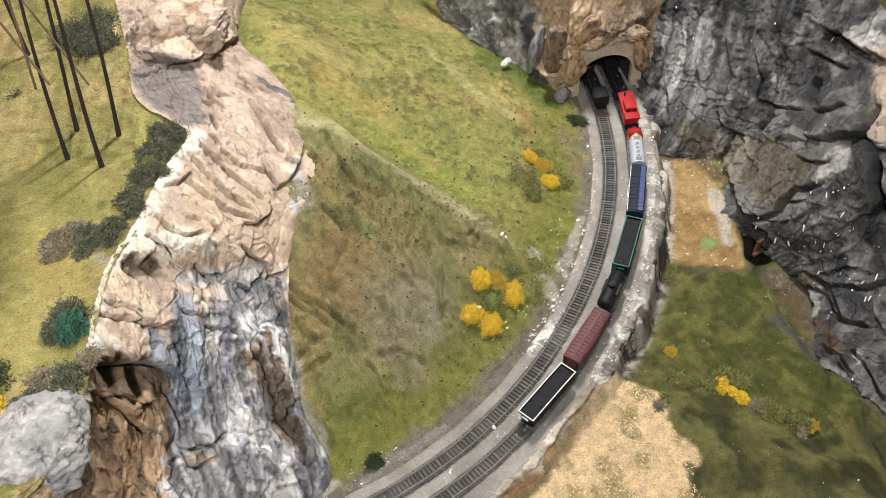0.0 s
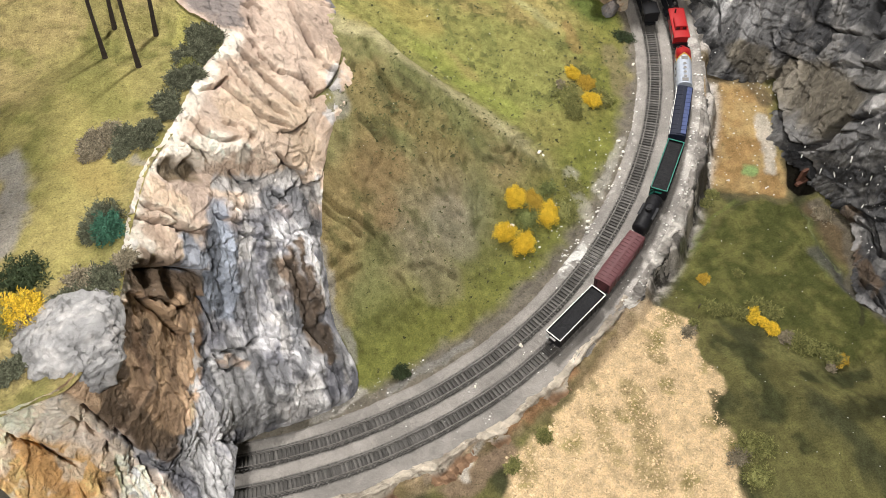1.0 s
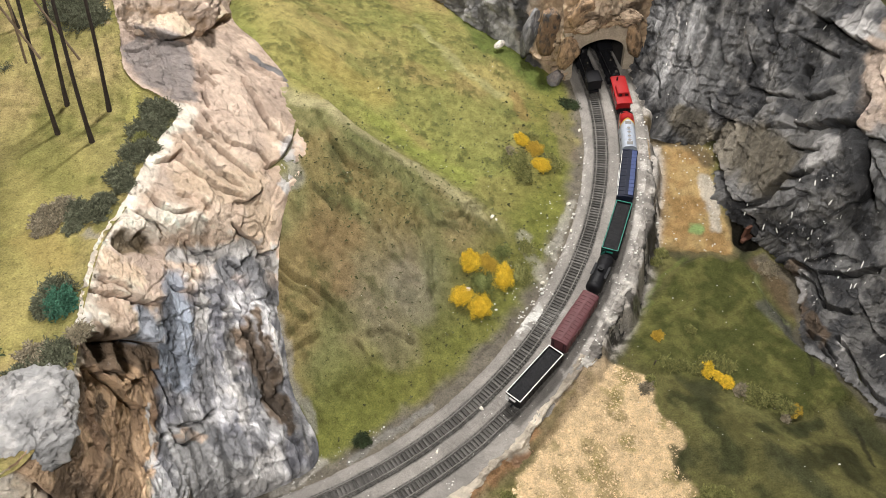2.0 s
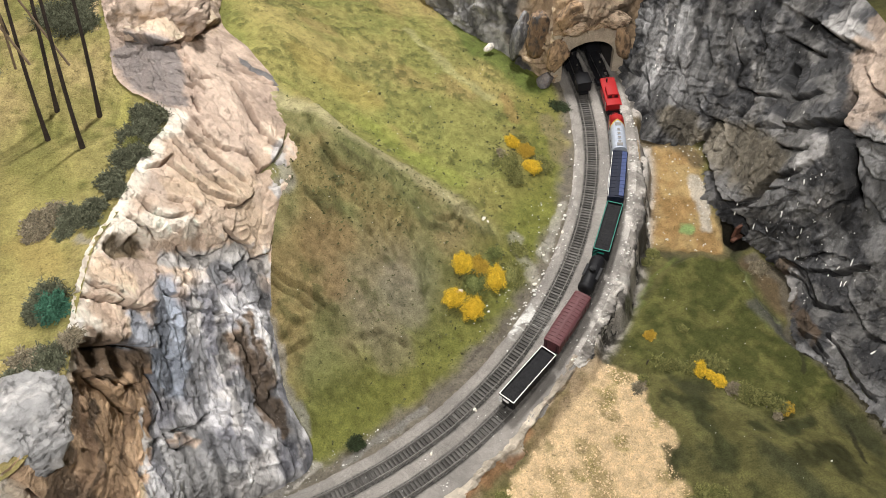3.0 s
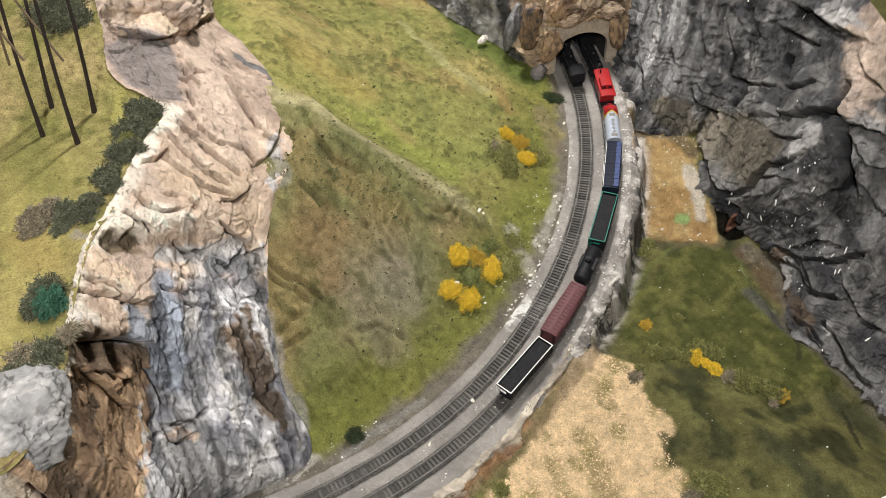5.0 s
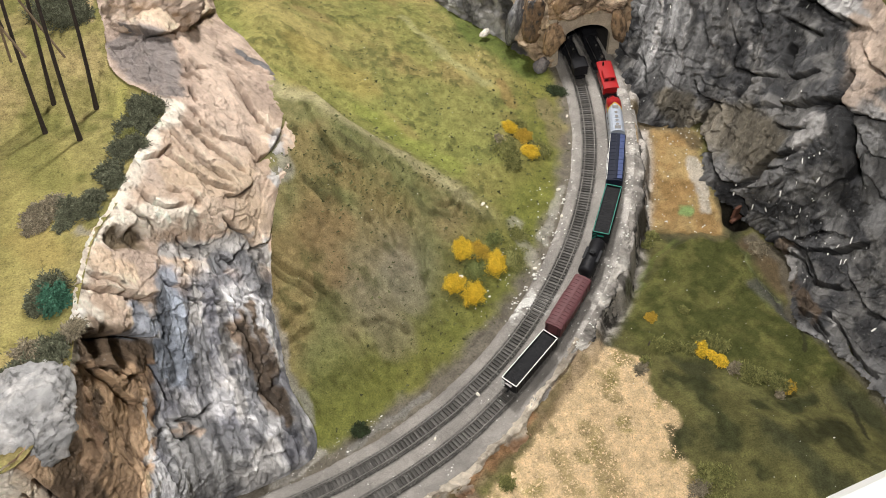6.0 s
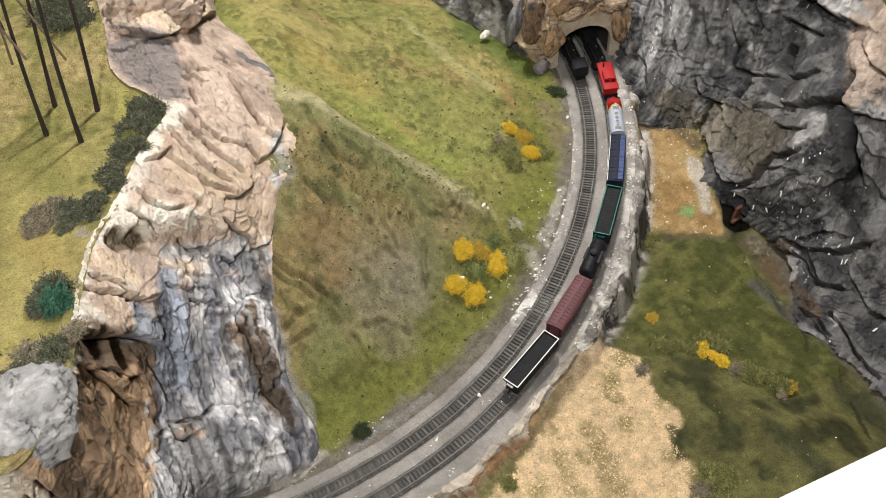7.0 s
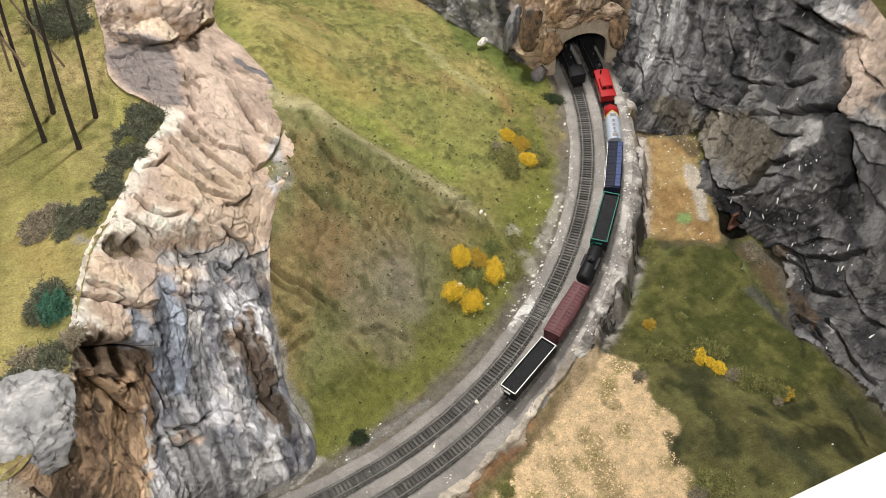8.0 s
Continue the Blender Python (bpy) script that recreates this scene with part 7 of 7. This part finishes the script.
def chips():
    rng = np.random.default_rng(7)
    verts, faces = [], []

    def chip(x, y, z, s):
        k = len(verts)
        a = rng.uniform(0, math.tau)
        for j in range(5):
            b = a + j * math.tau / 5
            q = s * rng.uniform(0.6, 1.2)
            verts.append((x + q * math.cos(b), y + q * 0.75 * math.sin(b), z))
        for j in range(5):
            b = a + j * math.tau / 5
            verts.append((x + s * 0.5 * math.cos(b), y + s * 0.4 * math.sin(b), z + s * 0.6))
        for j in range(5):
            faces.append([k + j, k + (j + 1) % 5, k + 5 + (j + 1) % 5, k + 5 + j])
        faces.append([k + 5 + j for j in range(5)])

    def strew(n, r0, r1, a0, a1, s0, s1):
        for _ in range(n):
            r, a = rng.uniform(r0, r1), rng.uniform(a0, a1)
            p = on_curve(r, a)
            z = 0.0015 if 0.868 < r < 1.012 else ground_at(p.x, p.y) + 0.001
            chip(p.x, p.y, z, rng.uniform(s0, s1) * (2.0 if rng.random() < 0.06 else 1))

    strew(90, 0.80, 0.90, -48, -22, 0.0006, 0.0022)
    strew(55, 0.865, 0.885, -46, -12, 0.0008, 0.0026)
    strew(150, 0.93, 1.01, -70, -5, 0.0005, 0.0018)
    strew(90, 0.985, 1.012, -45, -8, 0.0008, 0.0030)
    strew(60, 0.87, 1.0, -95, -60, 0.0005, 0.0015)
    strew(110, 1.03, 1.17, -23, -9, 0.0006, 0.0024)
    strew(70, 1.05, 1.45, -48, -24, 0.0004, 0.0012)
    strew(60, 0.45, 0.80, -65, 5, 0.0004, 0.0011)
    strew(30, 0.86, 0.90, -44, -38, 0.001, 0.003)
    strew(70, 0.835, 0.868, -76, -64, 0.0004, 0.0014)
    tagged(mesh_object("plaster_crumbs", verts, faces, CHIP), "white crumbs of plaster strewn along the track", "debris", kind="stuff")


chips()


def scratches():
    """White flecks of paint and plaster on the dark cliff."""
    rng = np.random.default_rng(21)
    p, nn, u, v = FACES_OF["cliff_east"]
    spots = np.flatnonzero((u > 0.44) & (u < 0.66) & (v > 0.12) & (v < 0.62))
    few = np.flatnonzero((u > 0.05) & (u < 0.95) & (v > 0.05) & (v < 0.95))
    verts, faces = [], []
    for i in [*rng.choice(spots, 60), *rng.choice(few, 40)]:
        n = nn[i]
        way = np.array([0.50, 0.50, 0.62]) + rng.normal(size=3) * 0.25
        way = way - n * (way @ n)
        way /= np.linalg.norm(way)
        side = np.cross(n, way)
        a, b = 0.0008 + 0.0090 * rng.random() ** 3.0, rng.uniform(0.0005, 0.0019)
        k = len(verts)
        c = p[i] + n * 0.0006
        ring = [way * a, way * a * 0.4 + side * b, -way * a * 0.6 + side * b * 0.8, -way * a, -way * a * 0.5 - side * b, way * a * 0.5 - side * b * 0.8]
        verts += [c + q for q in ring] + [c + q * 0.7 + n * 0.0008 for q in ring]
        faces += [[k + j, k + (j + 1) % 6, k + 6 + (j + 1) % 6, k + 6 + j] for j in range(6)] + [[k + 6 + j for j in range(6)]]
    tagged(mesh_object("paint_flecks", verts, faces, CHIP), "white paint flecks scattered over the dark cliff", "debris", kind="stuff")


scratches()


def turf_tufts():
    """Coarse clumps of scatter on the slopes."""
    rng = np.random.default_rng(11)
    verts, faces = [], []

    def tuft(x, y, z, s):
        k = len(verts)
        n = rng.normal(size=(6, 3)) * s * (1, 1, 0.5)
        for q in n:
            verts.append((x + q[0], y + q[1], z + abs(q[2])))
        faces.extend([[k, k + 1, k + 2], [k + 1, k + 3, k + 2], [k + 3, k + 4, k + 5], [k, k + 4, k + 2]])

    for cx, cy, sx, sy, n in ((-0.09, 1.04, 0.05, 0.03, 240), (-0.06, 0.99, 0.06, 0.03, 160), (0.06, 1.06, 0.05, 0.02, 120), (0.12, 1.20, 0.14, 0.12, 500), (-0.05, 0.85, 0.10, 0.10, 260), (0.27, 1.18, 0.03, 0.04, 220),
                              (0.19, 0.95, 0.06, 0.05, 260), (0.10, 1.42, 0.14, 0.12, 320), (0.36, 1.33, 0.05, 0.07, 260), (0.10, 0.80, 0.08, 0.05, 160)):
        for _ in range(n):
            x, y = cx + rng.normal() * sx, cy + rng.normal() * sy
            if math.hypot(x - CX, y - CY) < 0.865 and x > -0.16:
                tuft(x, y, ground_at(x, y) + 0.001, 0.0006 + 0.0022 * rng.random() ** 2)
    tagged(mesh_object("turf_scatter", verts, faces, SPECK), "coarse dark olive turf scatter clinging to the hillside", "grass", kind="stuff")
    verts.clear()
    faces.clear()
    xy = rng.uniform((0.05, 0.30), (0.41, 0.72), (9000, 2))
    xy = xy[(polar(xy[:, 0], xy[:, 1])[0] > 1.045) & (soft_poly(np.c_[xy, 0 * xy[:, 0]], HAY, wobble=0.03, blur=0.005) > 0.6)]
    for x, y in xy:
        tuft(x, y, ground_at(x, y), rng.uniform(0.0006, 0.0017))
    tagged(mesh_object("hay_scatter", verts, faces, HAYMAT), "loose pale straw scatter over the field", "straw", kind="stuff")


HAYMAT = material("straw", (0.70, 0.53, 0.33), rough=0.95, grain=300, grain_amount=0.35, blotch=60, blotch_amount=0.3, bump=0)
turf_tufts()

# ---- odds and ends ----
WOOD = material("weathered_wood", (0.10, 0.085, 0.07), rough=0.9, grain=300, grain_amount=0.3, blotch=60, blotch_amount=0.3, bump=0.5)
post = part("fence_post", rod(bmesh.new(), (0.411, 0.703, -0.05), (0.413, 0.700, -0.012), 0.0013, 0.0011, 7), WOOD)
tagged(post, "thin weathered fence post at the field's corner", "fence post")
REDBROWN = material("red_brown_card", (0.10, 0.045, 0.03), rough=0.8, grain=200, grain_amount=0.2, blotch=60, blotch_amount=0.3, bump=0.3)
liner = new("cave_prop")
liner.matrix_world = pose(0.690, 0.975, -0.075, 0, 12, 30)
tagged(liner, "red-brown wooden prop wedged in the cave's mouth", "prop")
part("beam", box(bmesh.new(), -0.016, 0.016, -0.004, 0.004, 0.0, 0.006, 0.001), REDBROWN, liner)
part("board", box(bmesh.new(), -0.004, 0.014, 0.004, 0.010, 0.0, 0.028, 0.001), REDBROWN, liner)

# white-painted rail of the walkway, close below the eye
RAILWHITE = material("rail_white", (0.93, 0.93, 0.92), rough=0.45, grain_amount=0.02, blotch_amount=0.03, bump=0, spec=0.5)


def walkway_rail():
    a, b = Vector((0.0271, -0.0050, 1.1918)), Vector((0.0357, -0.0041, 1.1964))
    run = (b - a).normalized()
    eye = Vector((-0.0062, -0.0316, 1.2711))
    away = ((a + b) / 2 - eye).normalized()
    down = away.cross(run).normalized()
    if down.z > 0:
        down = -down
    top = new("walkway_rail")
    centre = (a + b) / 2 + down * 0.020
    m = Matrix((run, away, down)).transposed().to_4x4()
    top.matrix_world = Matrix.Translation(centre) @ m
    tagged(top, "white painted rail of the viewing walkway", "handrail")
    part("bar", box(bmesh.new(), -0.10, 0.55, -0.004, 0.030, -0.020, 0.020, 0.004), RAILWHITE, top)
    head = top.matrix_world @ Vector((0.5, 0.012, 0.01))
    back = top.matrix_world.inverted()
    part("post", rod(bmesh.new(), back @ head, back @ Vector((head.x, head.y, -1.05)), 0.018, sides=16), RAILWHITE, top)
    part("bar_cap", box(bmesh.new(), -0.104, -0.098, -0.006, 0.032, -0.022, 0.022, 0.002), RAILWHITE, top)


walkway_rail()

# ---- ceiling fittings: unseen housings added over the lamps ----
HOUSING = material("lamp_housing", (0.7, 0.7, 0.68), rough=0.5, grain_amount=0.03, blotch_amount=0.05, bump=0)
for fx, fy, fz, power in FITTINGS:
    top = new("ceiling_light")
    top.matrix_world = Matrix.Translation((fx, fy, fz))
    tagged(top, "unseen white tube-light fitting added under the ceiling", "ceiling light", "room lights")
    part("housing", box(bmesh.new(), -0.32, 0.32, -0.60, 0.60, 0.03, 0.10, 0.01), HOUSING, top)
